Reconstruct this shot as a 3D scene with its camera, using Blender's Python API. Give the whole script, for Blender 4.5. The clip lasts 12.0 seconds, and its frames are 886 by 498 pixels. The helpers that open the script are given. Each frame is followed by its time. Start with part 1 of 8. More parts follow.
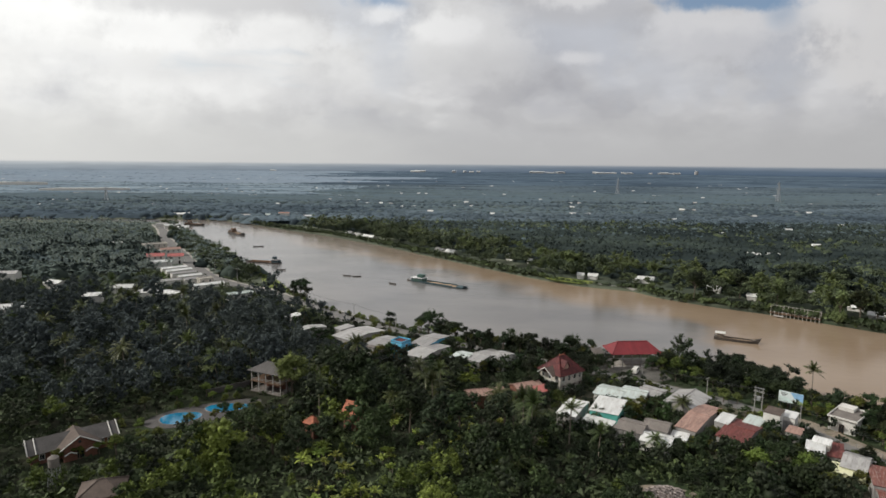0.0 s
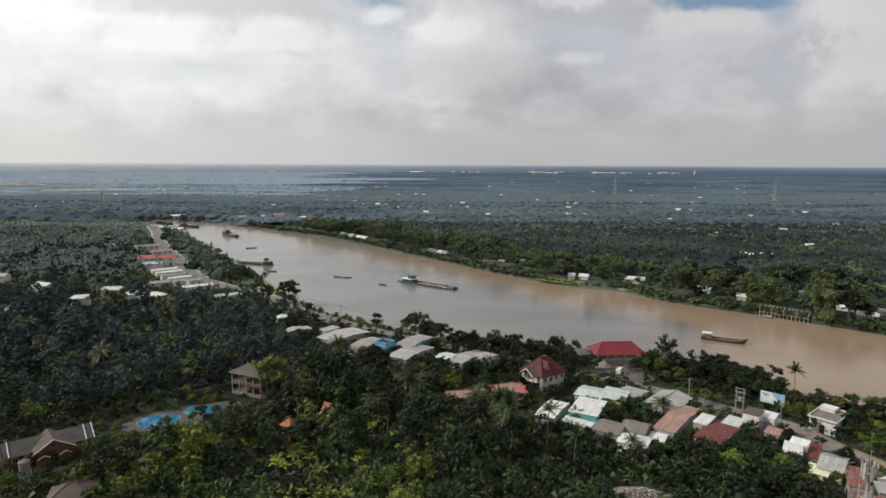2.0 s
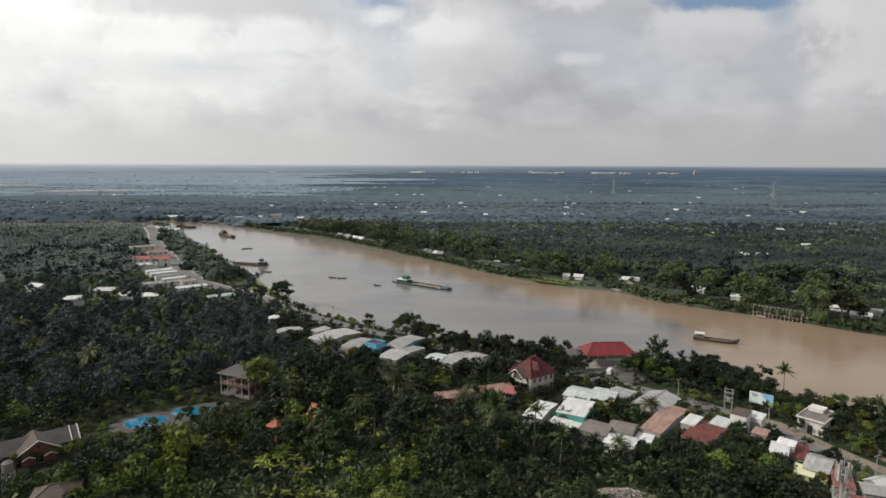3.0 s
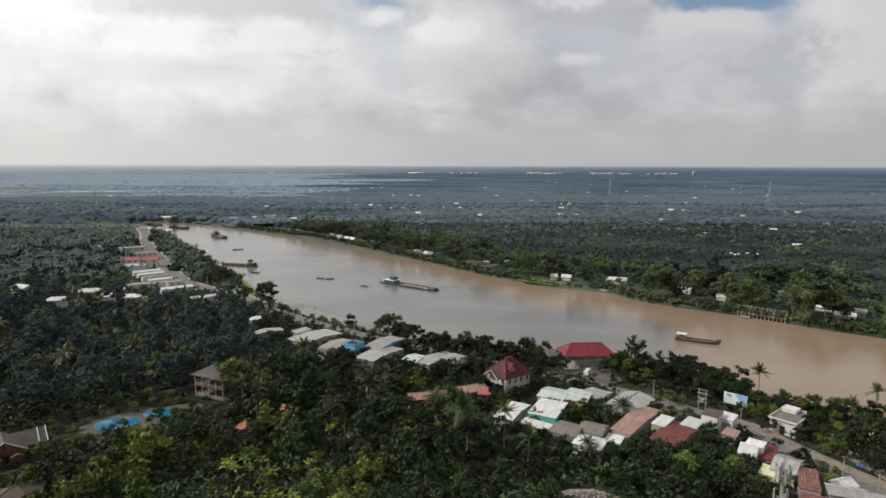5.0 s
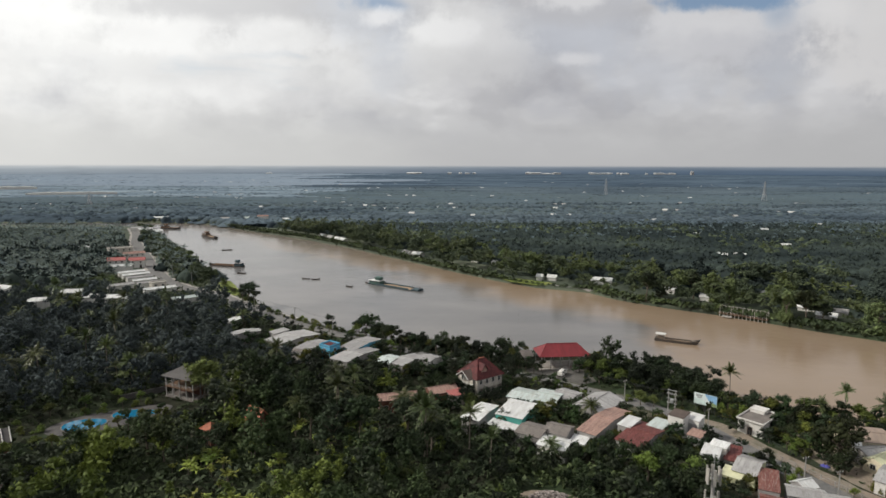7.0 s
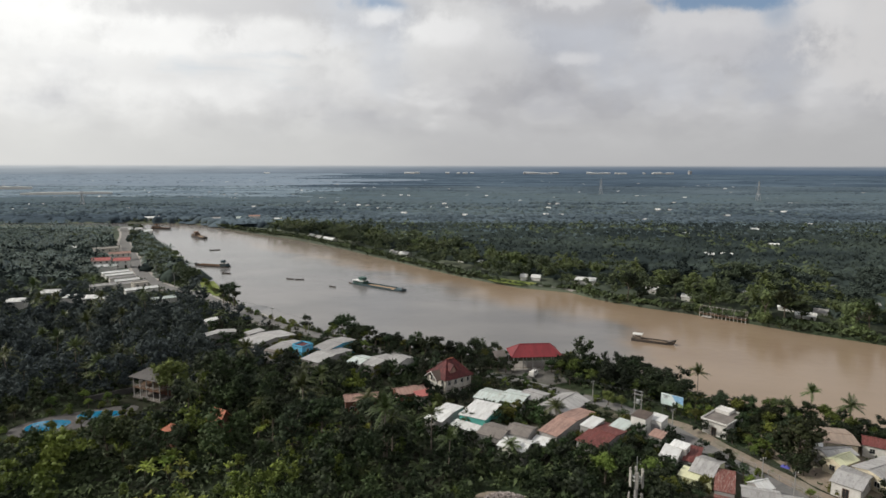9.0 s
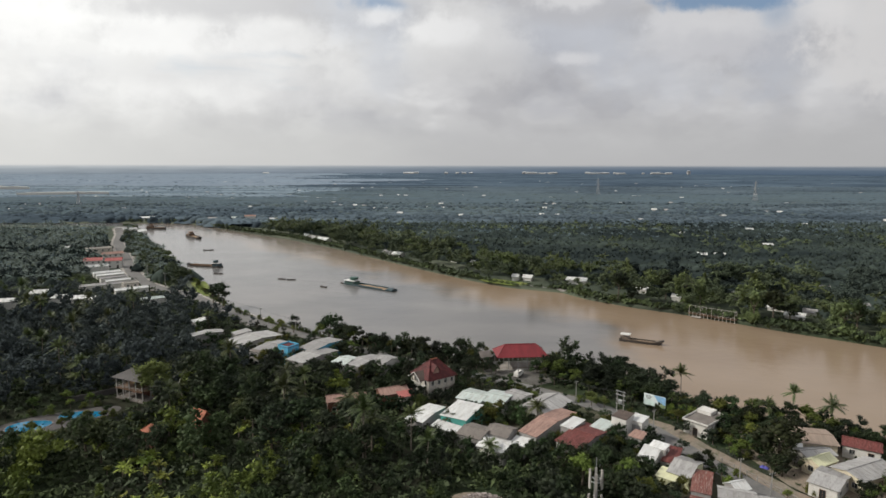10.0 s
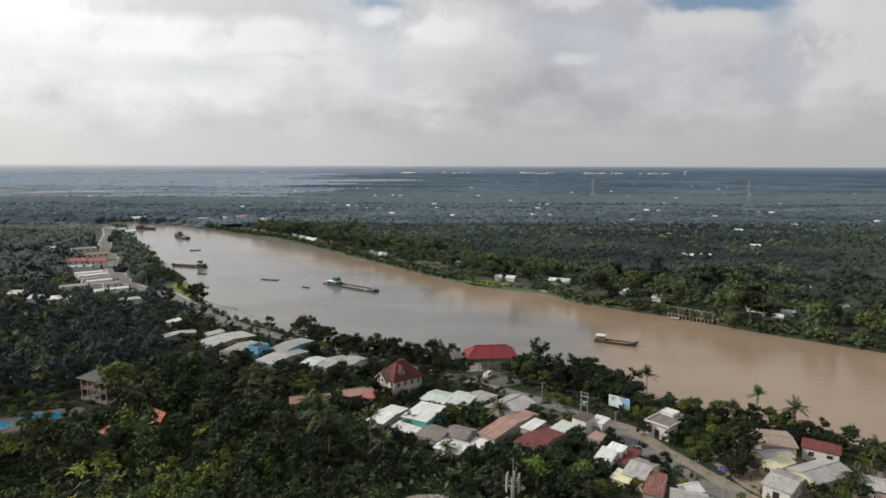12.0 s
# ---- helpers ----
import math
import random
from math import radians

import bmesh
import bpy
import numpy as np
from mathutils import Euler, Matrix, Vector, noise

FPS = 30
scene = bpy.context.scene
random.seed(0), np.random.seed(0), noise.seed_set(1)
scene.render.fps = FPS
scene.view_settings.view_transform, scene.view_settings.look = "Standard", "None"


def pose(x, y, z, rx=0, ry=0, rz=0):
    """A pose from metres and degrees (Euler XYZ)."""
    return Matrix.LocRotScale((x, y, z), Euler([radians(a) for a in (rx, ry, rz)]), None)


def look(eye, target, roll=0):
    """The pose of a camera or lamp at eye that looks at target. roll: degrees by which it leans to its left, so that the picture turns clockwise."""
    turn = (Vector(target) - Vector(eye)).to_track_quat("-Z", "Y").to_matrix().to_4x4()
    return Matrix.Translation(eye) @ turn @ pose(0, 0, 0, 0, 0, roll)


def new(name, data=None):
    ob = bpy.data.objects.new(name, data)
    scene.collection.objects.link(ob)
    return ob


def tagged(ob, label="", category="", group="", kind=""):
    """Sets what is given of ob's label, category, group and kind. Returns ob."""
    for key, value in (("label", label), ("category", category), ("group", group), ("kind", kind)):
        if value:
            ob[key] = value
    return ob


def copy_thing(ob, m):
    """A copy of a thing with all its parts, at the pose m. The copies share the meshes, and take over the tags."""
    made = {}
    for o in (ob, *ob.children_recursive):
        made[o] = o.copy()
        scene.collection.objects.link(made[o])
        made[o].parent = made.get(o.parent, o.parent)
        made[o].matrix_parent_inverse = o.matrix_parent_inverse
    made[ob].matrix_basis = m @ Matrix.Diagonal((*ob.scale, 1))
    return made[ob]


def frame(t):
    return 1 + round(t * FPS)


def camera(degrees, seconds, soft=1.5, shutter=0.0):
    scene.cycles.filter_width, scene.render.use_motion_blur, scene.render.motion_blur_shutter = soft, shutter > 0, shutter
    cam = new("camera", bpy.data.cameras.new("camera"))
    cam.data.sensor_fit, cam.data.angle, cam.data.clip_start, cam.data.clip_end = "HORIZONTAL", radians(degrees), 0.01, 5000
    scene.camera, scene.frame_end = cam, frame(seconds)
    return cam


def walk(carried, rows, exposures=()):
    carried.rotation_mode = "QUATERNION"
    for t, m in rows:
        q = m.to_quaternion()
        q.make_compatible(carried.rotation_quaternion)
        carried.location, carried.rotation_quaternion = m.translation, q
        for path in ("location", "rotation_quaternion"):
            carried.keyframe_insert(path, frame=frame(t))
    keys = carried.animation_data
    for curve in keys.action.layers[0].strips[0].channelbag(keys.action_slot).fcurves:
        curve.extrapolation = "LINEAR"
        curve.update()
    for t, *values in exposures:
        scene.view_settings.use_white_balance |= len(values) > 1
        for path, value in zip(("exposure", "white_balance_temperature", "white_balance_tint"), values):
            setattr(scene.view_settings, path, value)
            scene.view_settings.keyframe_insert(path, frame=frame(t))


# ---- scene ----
# ---- camera ----
cam = camera(72.0, 12.0, 1.6)
# seconds, x, y, z, yaw, pitch, roll
PATH = [
    (0.0, 0.349, -0.675, 64.732, 0.2973, -7.9476, 0.5226),
    (0.5, 1.622, -0.483, 64.758, 0.3008, -7.9342, 0.4539),
    (1.0, 2.964, -0.305, 64.772, 0.3053, -7.9178, 0.3962),
    (1.5, 4.375, -0.138, 64.779, 0.3102, -7.8996, 0.3479),
    (2.0, 5.853, 0.018, 64.779, 0.3149, -7.8807, 0.3077),
    (2.5, 7.399, 0.164, 64.777, 0.3188, -7.8620, 0.2742),
    (3.0, 9.012, 0.301, 64.773, 0.3216, -7.8442, 0.2463),
    (3.5, 10.689, 0.431, 64.769, 0.3229, -7.8281, 0.2228),
    (4.0, 12.429, 0.554, 64.767, 0.3222, -7.8140, 0.2030),
    (4.5, 14.231, 0.672, 64.769, 0.3195, -7.8025, 0.1861),
    (5.0, 16.092, 0.785, 64.774, 0.3144, -7.7938, 0.1714),
    (5.5, 18.009, 0.895, 64.783, 0.3068, -7.7880, 0.1584),
    (6.0, 19.979, 1.002, 64.798, 0.2967, -7.7850, 0.1469),
    (6.5, 22.000, 1.108, 64.818, 0.2840, -7.7848, 0.1365),
    (7.0, 24.068, 1.213, 64.843, 0.2687, -7.7871, 0.1272),
    (7.5, 26.180, 1.320, 64.873, 0.2511, -7.7914, 0.1191),
    (8.0, 28.330, 1.428, 64.906, 0.2312, -7.7973, 0.1123),
    (8.5, 30.515, 1.538, 64.943, 0.2093, -7.8040, 0.1072),
    (9.0, 32.730, 1.653, 64.982, 0.1857, -7.8108, 0.1043),
    (9.5, 34.971, 1.772, 65.021, 0.1607, -7.8167, 0.1041),
    (10.0, 37.231, 1.898, 65.059, 0.1348, -7.8206, 0.1075),
    (10.5, 39.506, 2.030, 65.094, 0.1085, -7.8214, 0.1151),
    (11.0, 41.790, 2.171, 65.123, 0.0822, -7.8177, 0.1282),
    (11.5, 44.076, 2.320, 65.144, 0.0567, -7.8081, 0.1478),
    (12.0, 46.358, 2.480, 65.154, 0.0325, -7.7909, 0.1752),
]
walk(cam, [(t, pose(x, y, z, 90 + pitch, 0, yaw) @ pose(0, 0, 0, 0, 0, roll)) for t, x, y, z, yaw, pitch, roll in PATH])

# ---- light: thin bright overcast, sun behind cloud to the left ----
SUN_AZ, SUN_EL = 96.0, 38.0        # degrees from +y towards -x, degrees above the horizon
SUN_DIR = Vector((-math.sin(radians(SUN_AZ)) * math.cos(radians(SUN_EL)), math.cos(radians(SUN_AZ)) * math.cos(radians(SUN_EL)), math.sin(radians(SUN_EL))))
GLOW_DIR = Vector((-0.72, 0.62, 0.30)).normalized()   # thinnest cloud

sun = new("sun", bpy.data.lights.new("sun", "SUN"))
sun.data.energy, sun.data.angle, sun.data.color = 3.0, radians(4), (1.0, 0.94, 0.84)
sun.matrix_world = look(SUN_DIR * 300, (0, 0, 0))
scene.view_settings.exposure = 0.0


def nodes_of(tree):
    tree.nodes.clear()

    def add(kind, **values):
        n = tree.nodes.new(kind)
        if "sky_type" in values:
            n.sky_type, n.sun_disc, n.sun_elevation, n.sun_rotation = values["sky_type"], values["sun_disc"], values["sun_elevation"], values["sun_rotation"]
        if "data_type" in values:
            n.data_type = values["data_type"]
        if "blend_type" in values:
            n.blend_type = values["blend_type"]
        if "operation" in values:
            n.operation = values["operation"]
        if "interpolation_type" in values:
            n.interpolation_type = values["interpolation_type"]
        if "feature" in values:
            n.feature = values["feature"]
        return n
    return add, tree.links.new


def make_world():
    w = bpy.data.worlds.new("overcast_sky")
    scene.world = w
    w.use_nodes = True
    add, link = nodes_of(w.node_tree)
    sky = add("ShaderNodeTexSky", sky_type="NISHITA", sun_disc=False, sun_elevation=radians(SUN_EL), sun_rotation=radians(-SUN_AZ))
    dim = add("ShaderNodeMix", data_type="RGBA", blend_type="MULTIPLY")
    dim.inputs[0].default_value = 1.0
    dim.inputs[7].default_value = (0.115, 0.115, 0.115, 1)
    link(sky.outputs[0], dim.inputs[6])
    co = add("ShaderNodeTexCoord")
    mp = add("ShaderNodeMapping")
    mp.inputs[1].default_value = (0.37, 0.1, 0.21)
    mp.inputs[3].default_value = (1.0, 1.0, 1.9)
    link(co.outputs[0], mp.inputs[0])

    def fbm(scale, detail, rough, warp):
        n = add("ShaderNodeTexNoise")
        n.inputs["Scale"].default_value, n.inputs["Detail"].default_value = scale, detail
        n.inputs["Roughness"].default_value, n.inputs["Distortion"].default_value = rough, warp
        link(mp.outputs[0], n.inputs["Vector"])
        return n.outputs[0]

    def ramp(value, stops):
        r = add("ShaderNodeValToRGB")
        e = r.color_ramp.elements
        while len(e) < len(stops):
            e.new(0.5)
        for el, (p, c) in zip(e, stops):
            el.position, el.color = p, (*c, 1)
        r.color_ramp.interpolation = "EASE"
        link(value, r.inputs[0])
        return r.outputs[0]

    def mix(fac, a, b, mode="MIX"):
        m = add("ShaderNodeMix", data_type="RGBA", blend_type=mode)
        for socket, v in ((m.inputs[0], fac), (m.inputs[6], a), (m.inputs[7], b)):
            if hasattr(v, "is_linked"):
                link(v, socket)
            else:
                socket.default_value = v
        return m.outputs[2]

    body = ramp(fbm(4.6, 5, 0.50, 0.0), [(0.34, (0.65, 0.655, 0.67)), (0.48, (0.74, 0.74, 0.735)), (0.62, (0.88, 0.88, 0.87))])
    heap = add("ShaderNodeTexVoronoi", feature="SMOOTH_F1")
    heap.inputs["Scale"].default_value, heap.inputs["Detail"].default_value, heap.inputs["Roughness"].default_value = 8.5, 3.0, 0.5
    heap.inputs["Smoothness"].default_value = 0.8
    drift = add("ShaderNodeMix", data_type="VECTOR")
    drift.inputs[0].default_value = 0.06
    bend = add("ShaderNodeTexNoise")
    bend.inputs["Scale"].default_value = 6.0
    link(mp.outputs[0], bend.inputs["Vector"])
    link(mp.outputs[0], drift.inputs[4])
    link(bend.outputs["Color"], drift.inputs[5])
    link(drift.outputs[1], heap.inputs["Vector"])
    puffs = ramp(heap.outputs["Distance"], [(0.10, (1.26, 1.26, 1.25)), (0.58, (0.86, 0.86, 0.866))])
    tops = ramp(fbm(10.5, 3, 0.45, 0.0), [(0.38, (0.90, 0.90, 0.91)), (0.50, (1.0, 1.0, 1.0)), (0.60, (1.10, 1.10, 1.095))])
    cloud = mix(1.0, mix(1.0, body, puffs, "MULTIPLY"), tops, "MULTIPLY")
    nrm = add("ShaderNodeVectorMath", operation="NORMALIZE")
    link(co.outputs[0], nrm.inputs[0])

    # the view's own clouds, by their place over the skyline: across and up, as slopes
    part_of = add("ShaderNodeSeparateXYZ")
    link(nrm.outputs[0], part_of.inputs[0])

    def sums(op, a, b, c=None):
        n = add("ShaderNodeMath", operation=op)
        for socket, v in zip(n.inputs, (a, b, c)):
            if v is None:
                continue
            if hasattr(v, "is_linked"):
                link(v, socket)
            else:
                socket.default_value = v
        return n.outputs[0]

    ahead = sums("MAXIMUM", part_of.outputs[1], 0.05)
    flat = add("ShaderNodeCombineXYZ")
    link(sums("DIVIDE", part_of.outputs[0], ahead), flat.inputs[0])
    link(sums("DIVIDE", part_of.outputs[2], ahead), flat.inputs[1])

    def wisps(scale, detail, rough):
        n = add("ShaderNodeTexNoise")
        n.inputs["Scale"].default_value, n.inputs["Detail"].default_value, n.inputs["Roughness"].default_value = scale, detail, rough
        link(flat.outputs[0], n.inputs["Vector"])
        return sums("SUBTRACT", n.outputs[0], 0.5)

    ragged = sums("ADD", wisps(11.0, 6, 0.6), sums("MULTIPLY", wisps(34.0, 5, 0.6), 0.5))

    def lump(u, v, ru, rv, most, soft):
        """A ragged oval of cloud."""
        d, m = add("ShaderNodeVectorMath", operation="SUBTRACT"), add("ShaderNodeVectorMath", operation="MULTIPLY")
        d.inputs[1].default_value, m.inputs[1].default_value = (u, v, 0), (1 / ru, 1 / rv, 0)
        link(flat.outputs[0], d.inputs[0])
        link(d.outputs[0], m.inputs[0])
        size = add("ShaderNodeVectorMath", operation="LENGTH")
        link(m.outputs[0], size.inputs[0])
        r = add("ShaderNodeMapRange", interpolation_type="SMOOTHSTEP")
        r.inputs[1].default_value, r.inputs[2].default_value, r.inputs[3].default_value, r.inputs[4].default_value = 1.0 + soft, 1.0 - soft, 0.0, most
        link(sums("ADD", size.outputs["Value"], sums("MULTIPLY", ragged, 2.2)), r.inputs[0])
        return r.outputs[0]

    sky_col = cloud
    grey, pale, blue = (0.60, 0.60, 0.61, 1), (0.90, 0.90, 0.895, 1), dim.outputs[2]
    thin = (0.63, 0.66, 0.71, 1)
    for u, v, ru, rv, most, soft, tint in (
            (-0.60, 0.20, 0.30, 0.10, 0.55, 0.8, (0.82, 0.82, 0.815, 1)), (-0.66, 0.24, 0.10, 0.04, 0.5, 0.5, pale), (-0.32, 0.145, 0.20, 0.05, 0.55, 0.6, (0.82, 0.82, 0.815, 1)), (-0.45, 0.205, 0.09, 0.035, 0.5, 0.35, pale), (-0.25, 0.20, 0.08, 0.03, 0.45, 0.35, pale),
            (-0.34, 0.250, 0.20, 0.020, 0.85, 0.6, grey), (-0.42, 0.150, 0.10, 0.018, 0.4, 0.8, grey), (-0.20, 0.110, 0.12, 0.02, 0.35, 0.8, grey),
            (-0.115, 0.245, 0.07, 0.045, 0.7, 0.8, thin), (-0.085, 0.185, 0.04, 0.055, 0.6, 0.8, thin), (-0.105, 0.253, 0.04, 0.014, 0.7, 0.6, blue),
            (0.20, 0.205, 0.12, 0.050, 0.75, 0.8, thin), (0.52, 0.190, 0.06, 0.085, 0.7, 0.7, thin), (0.33, 0.14, 0.10, 0.04, 0.45, 0.9, thin),
            (0.06, 0.268, 0.15, 0.018, 0.8, 0.6, grey), (0.20, 0.240, 0.10, 0.018, 0.7, 0.7, grey),
            (0.030, 0.195, 0.095, 0.055, 0.85, 0.45, (0.80, 0.80, 0.79, 1)), (0.000, 0.210, 0.045, 0.022, 0.7, 0.5, (0.93, 0.93, 0.92, 1)), (0.055, 0.150, 0.11, 0.028, 0.55, 0.8, (0.62, 0.62, 0.62, 1)),
            (0.19, 0.262, 0.055, 0.018, 0.75, 0.5, (0.88, 0.88, 0.87, 1)), (0.205, 0.168, 0.030, 0.010, 0.7, 0.6, (0.84, 0.84, 0.84, 1)), (-0.105, 0.232, 0.032, 0.016, 0.7, 0.5, (0.88, 0.88, 0.88, 1)),
            (0.43, 0.215, 0.105, 0.050, 0.85, 0.5, (0.80, 0.80, 0.80, 1)), (0.45, 0.185, 0.11, 0.022, 0.5, 0.8, (0.60, 0.605, 0.63, 1)), (0.73, 0.215, 0.15, 0.085, 0.9, 0.4, (0.84, 0.83, 0.81, 1)), (0.60, 0.235, 0.035, 0.035, 0.5, 0.6, (0.92, 0.91, 0.89, 1)),
            (0.435, 0.256, 0.095, 0.014, 0.95, 0.5, blue), (0.520, 0.240, 0.022, 0.024, 0.4, 0.7, blue)):
        sky_col = mix(lump(u, v, ru, rv, most, soft), sky_col, tint)
    # far openings behind and overhead
    gaps = ramp(fbm(3.1, 5, 0.55, 0.5), [(0.66, (0, 0, 0)), (0.80, (0.6, 0.6, 0.6))])
    sky_col = mix(gaps, sky_col, dim.outputs[2])
    # haze towards the horizon
    xyz = add("ShaderNodeSeparateXYZ")
    link(co.outputs[0], xyz.inputs[0])
    low = ramp(xyz.outputs[2], [(0.0, (1, 1, 1)), (0.02, (0.88, 0.88, 0.88)), (0.105, (0, 0, 0))])
    sky_col = mix(low, sky_col, (0.60, 0.60, 0.59, 1))
    # brighter round the hidden sun
    dot = add("ShaderNodeVectorMath", operation="DOT_PRODUCT")
    dot.inputs[1].default_value = GLOW_DIR
    link(nrm.outputs[0], dot.inputs[0])
    glow = ramp(dot.outputs["Value"], [(0.0, (0.74, 0.74, 0.76)), (0.55, (0.80, 0.80, 0.82)), (0.80, (1.0, 1.0, 1.0)), (1.0, (1.25, 1.25, 1.23))])
    sky_col = mix(1.0, sky_col, glow, "MULTIPLY")
    bg = add("ShaderNodeBackground")
    link(sky_col, bg.inputs[0])
    out = add("ShaderNodeOutputWorld")
    link(bg.outputs[0], out.inputs[0])


make_world()


# ---- materials ----
def paint(name, colour, rough=0.8, vary=0.25, scale=0.5, fine=6.0, bump=0.3, metal=0.0, second=None, stain=None, per_object=0.0,
          per_island=0.0, spec=0.4, stretch=None, through_light=0.0, local=False, sheen=0.0, fuzz=(1, 1, 1)):
    """A surface with two scales of variation: broad patches and fine grain, with optional second colour and stains."""
    m = bpy.data.materials.new(name)
    m.use_nodes = True
    add, link = nodes_of(m.node_tree)
    out, bsdf = add("ShaderNodeOutputMaterial"), add("ShaderNodeBsdfPrincipled")
    bsdf.inputs["Roughness"].default_value, bsdf.inputs["Metallic"].default_value = rough, metal
    bsdf.inputs["Specular IOR Level"].default_value = spec
    bsdf.inputs["Sheen Weight"].default_value, bsdf.inputs["Sheen Roughness"].default_value = sheen, 0.6
    bsdf.inputs["Sheen Tint"].default_value = (*fuzz, 1)
    if local:
        where = add("ShaderNodeTexCoord").outputs["Object"]
    else:
        where = add("ShaderNodeNewGeometry").outputs["Position"]
    mp = add("ShaderNodeMapping")
    mp.inputs[3].default_value = stretch or (1, 1, 1)
    link(where, mp.inputs[0])

    def noise_at(s, detail=4, rough_=0.6):
        n = add("ShaderNodeTexNoise")
        n.inputs["Scale"].default_value, n.inputs["Detail"].default_value, n.inputs["Roughness"].default_value = s, detail, rough_
        link(mp.outputs[0], n.inputs["Vector"])
        return n.outputs[0]

    def mixed(fac, a, b, mode="MIX"):
        x = add("ShaderNodeMix", data_type="RGBA", blend_type=mode)
        for socket, v in ((x.inputs[0], fac), (x.inputs[6], a), (x.inputs[7], b)):
            if hasattr(v, "is_linked"):
                link(v, socket)
            else:
                socket.default_value = v
        return x.outputs[2]

    def spread(value, lo, hi, a, b):
        r = add("ShaderNodeMapRange")
        for k, v in zip((1, 2, 3, 4), (lo, hi, a, b)):
            r.inputs[k].default_value = v
        link(value, r.inputs[0])
        return r.outputs[0]

    col = (*colour, 1)
    broad, grain = noise_at(scale), noise_at(fine, 3)
    if second:
        col = mixed(spread(broad, 0.42, 0.60, 0, 1), col, (*second, 1))
    scalefac = spread(broad, 0.3, 0.7, 1 - vary, 1 + vary)
    grainfac = spread(grain, 0.3, 0.7, 1 - vary * 0.7, 1 + vary * 0.7)
    mul = add("ShaderNodeMath", operation="MULTIPLY")
    link(scalefac, mul.inputs[0])
    link(grainfac, mul.inputs[1])
    value = mul.outputs[0]
    for amount, source in ((per_object, "obj"), (per_island, "isl")):
        if amount:
            rnd = add("ShaderNodeObjectInfo").outputs["Random"] if source == "obj" else add("ShaderNodeNewGeometry").outputs["Random Per Island"]
            m2 = add("ShaderNodeMath", operation="MULTIPLY")
            link(value, m2.inputs[0])
            link(spread(rnd, 0, 1, 1 - amount, 1 + amount), m2.inputs[1])
            value = m2.outputs[0]
    hsv = add("ShaderNodeHueSaturation")
    link(value, hsv.inputs["Value"])
    if per_object:
        link(spread(add("ShaderNodeObjectInfo").outputs["Random"], 0, 1, 0.5 - per_object * 0.09, 0.5 + per_object * 0.06), hsv.inputs["Hue"])
    if hasattr(col, "is_linked"):
        link(col, hsv.inputs["Color"])
    else:
        hsv.inputs["Color"].default_value = col
    final = hsv.outputs[0]
    if stain:
        final = mixed(spread(noise_at(scale * 3.1, 5, 0.7), 0.52, 0.68, 0, 0.85), final, (*stain, 1))
    link(final, bsdf.inputs["Base Color"])
    if bump:
        b = add("ShaderNodeBump")
        b.inputs["Strength"].default_value, b.inputs["Distance"].default_value = bump, 0.05
        link(grain, b.inputs["Height"])
        link(b.outputs[0], bsdf.inputs["Normal"])
    if through_light:
        tr, ms = add("ShaderNodeBsdfTranslucent"), add("ShaderNodeMixShader")
        ms.inputs[0].default_value = through_light
        link(final, tr.inputs[0])
        link(bsdf.outputs[0], ms.inputs[1])
        link(tr.outputs[0], ms.inputs[2])
        link(ms.outputs[0], out.inputs[0])
    else:
        link(bsdf.outputs[0], out.inputs[0])
    return m


def leafy(name, colour, second, **kw):
    args = dict(rough=0.65, vary=0.3, scale=0.05, fine=0.9, bump=0.0, spec=0.22, through_light=0.18)
    args.update(kw)
    return paint(name, colour, second=second, **args)


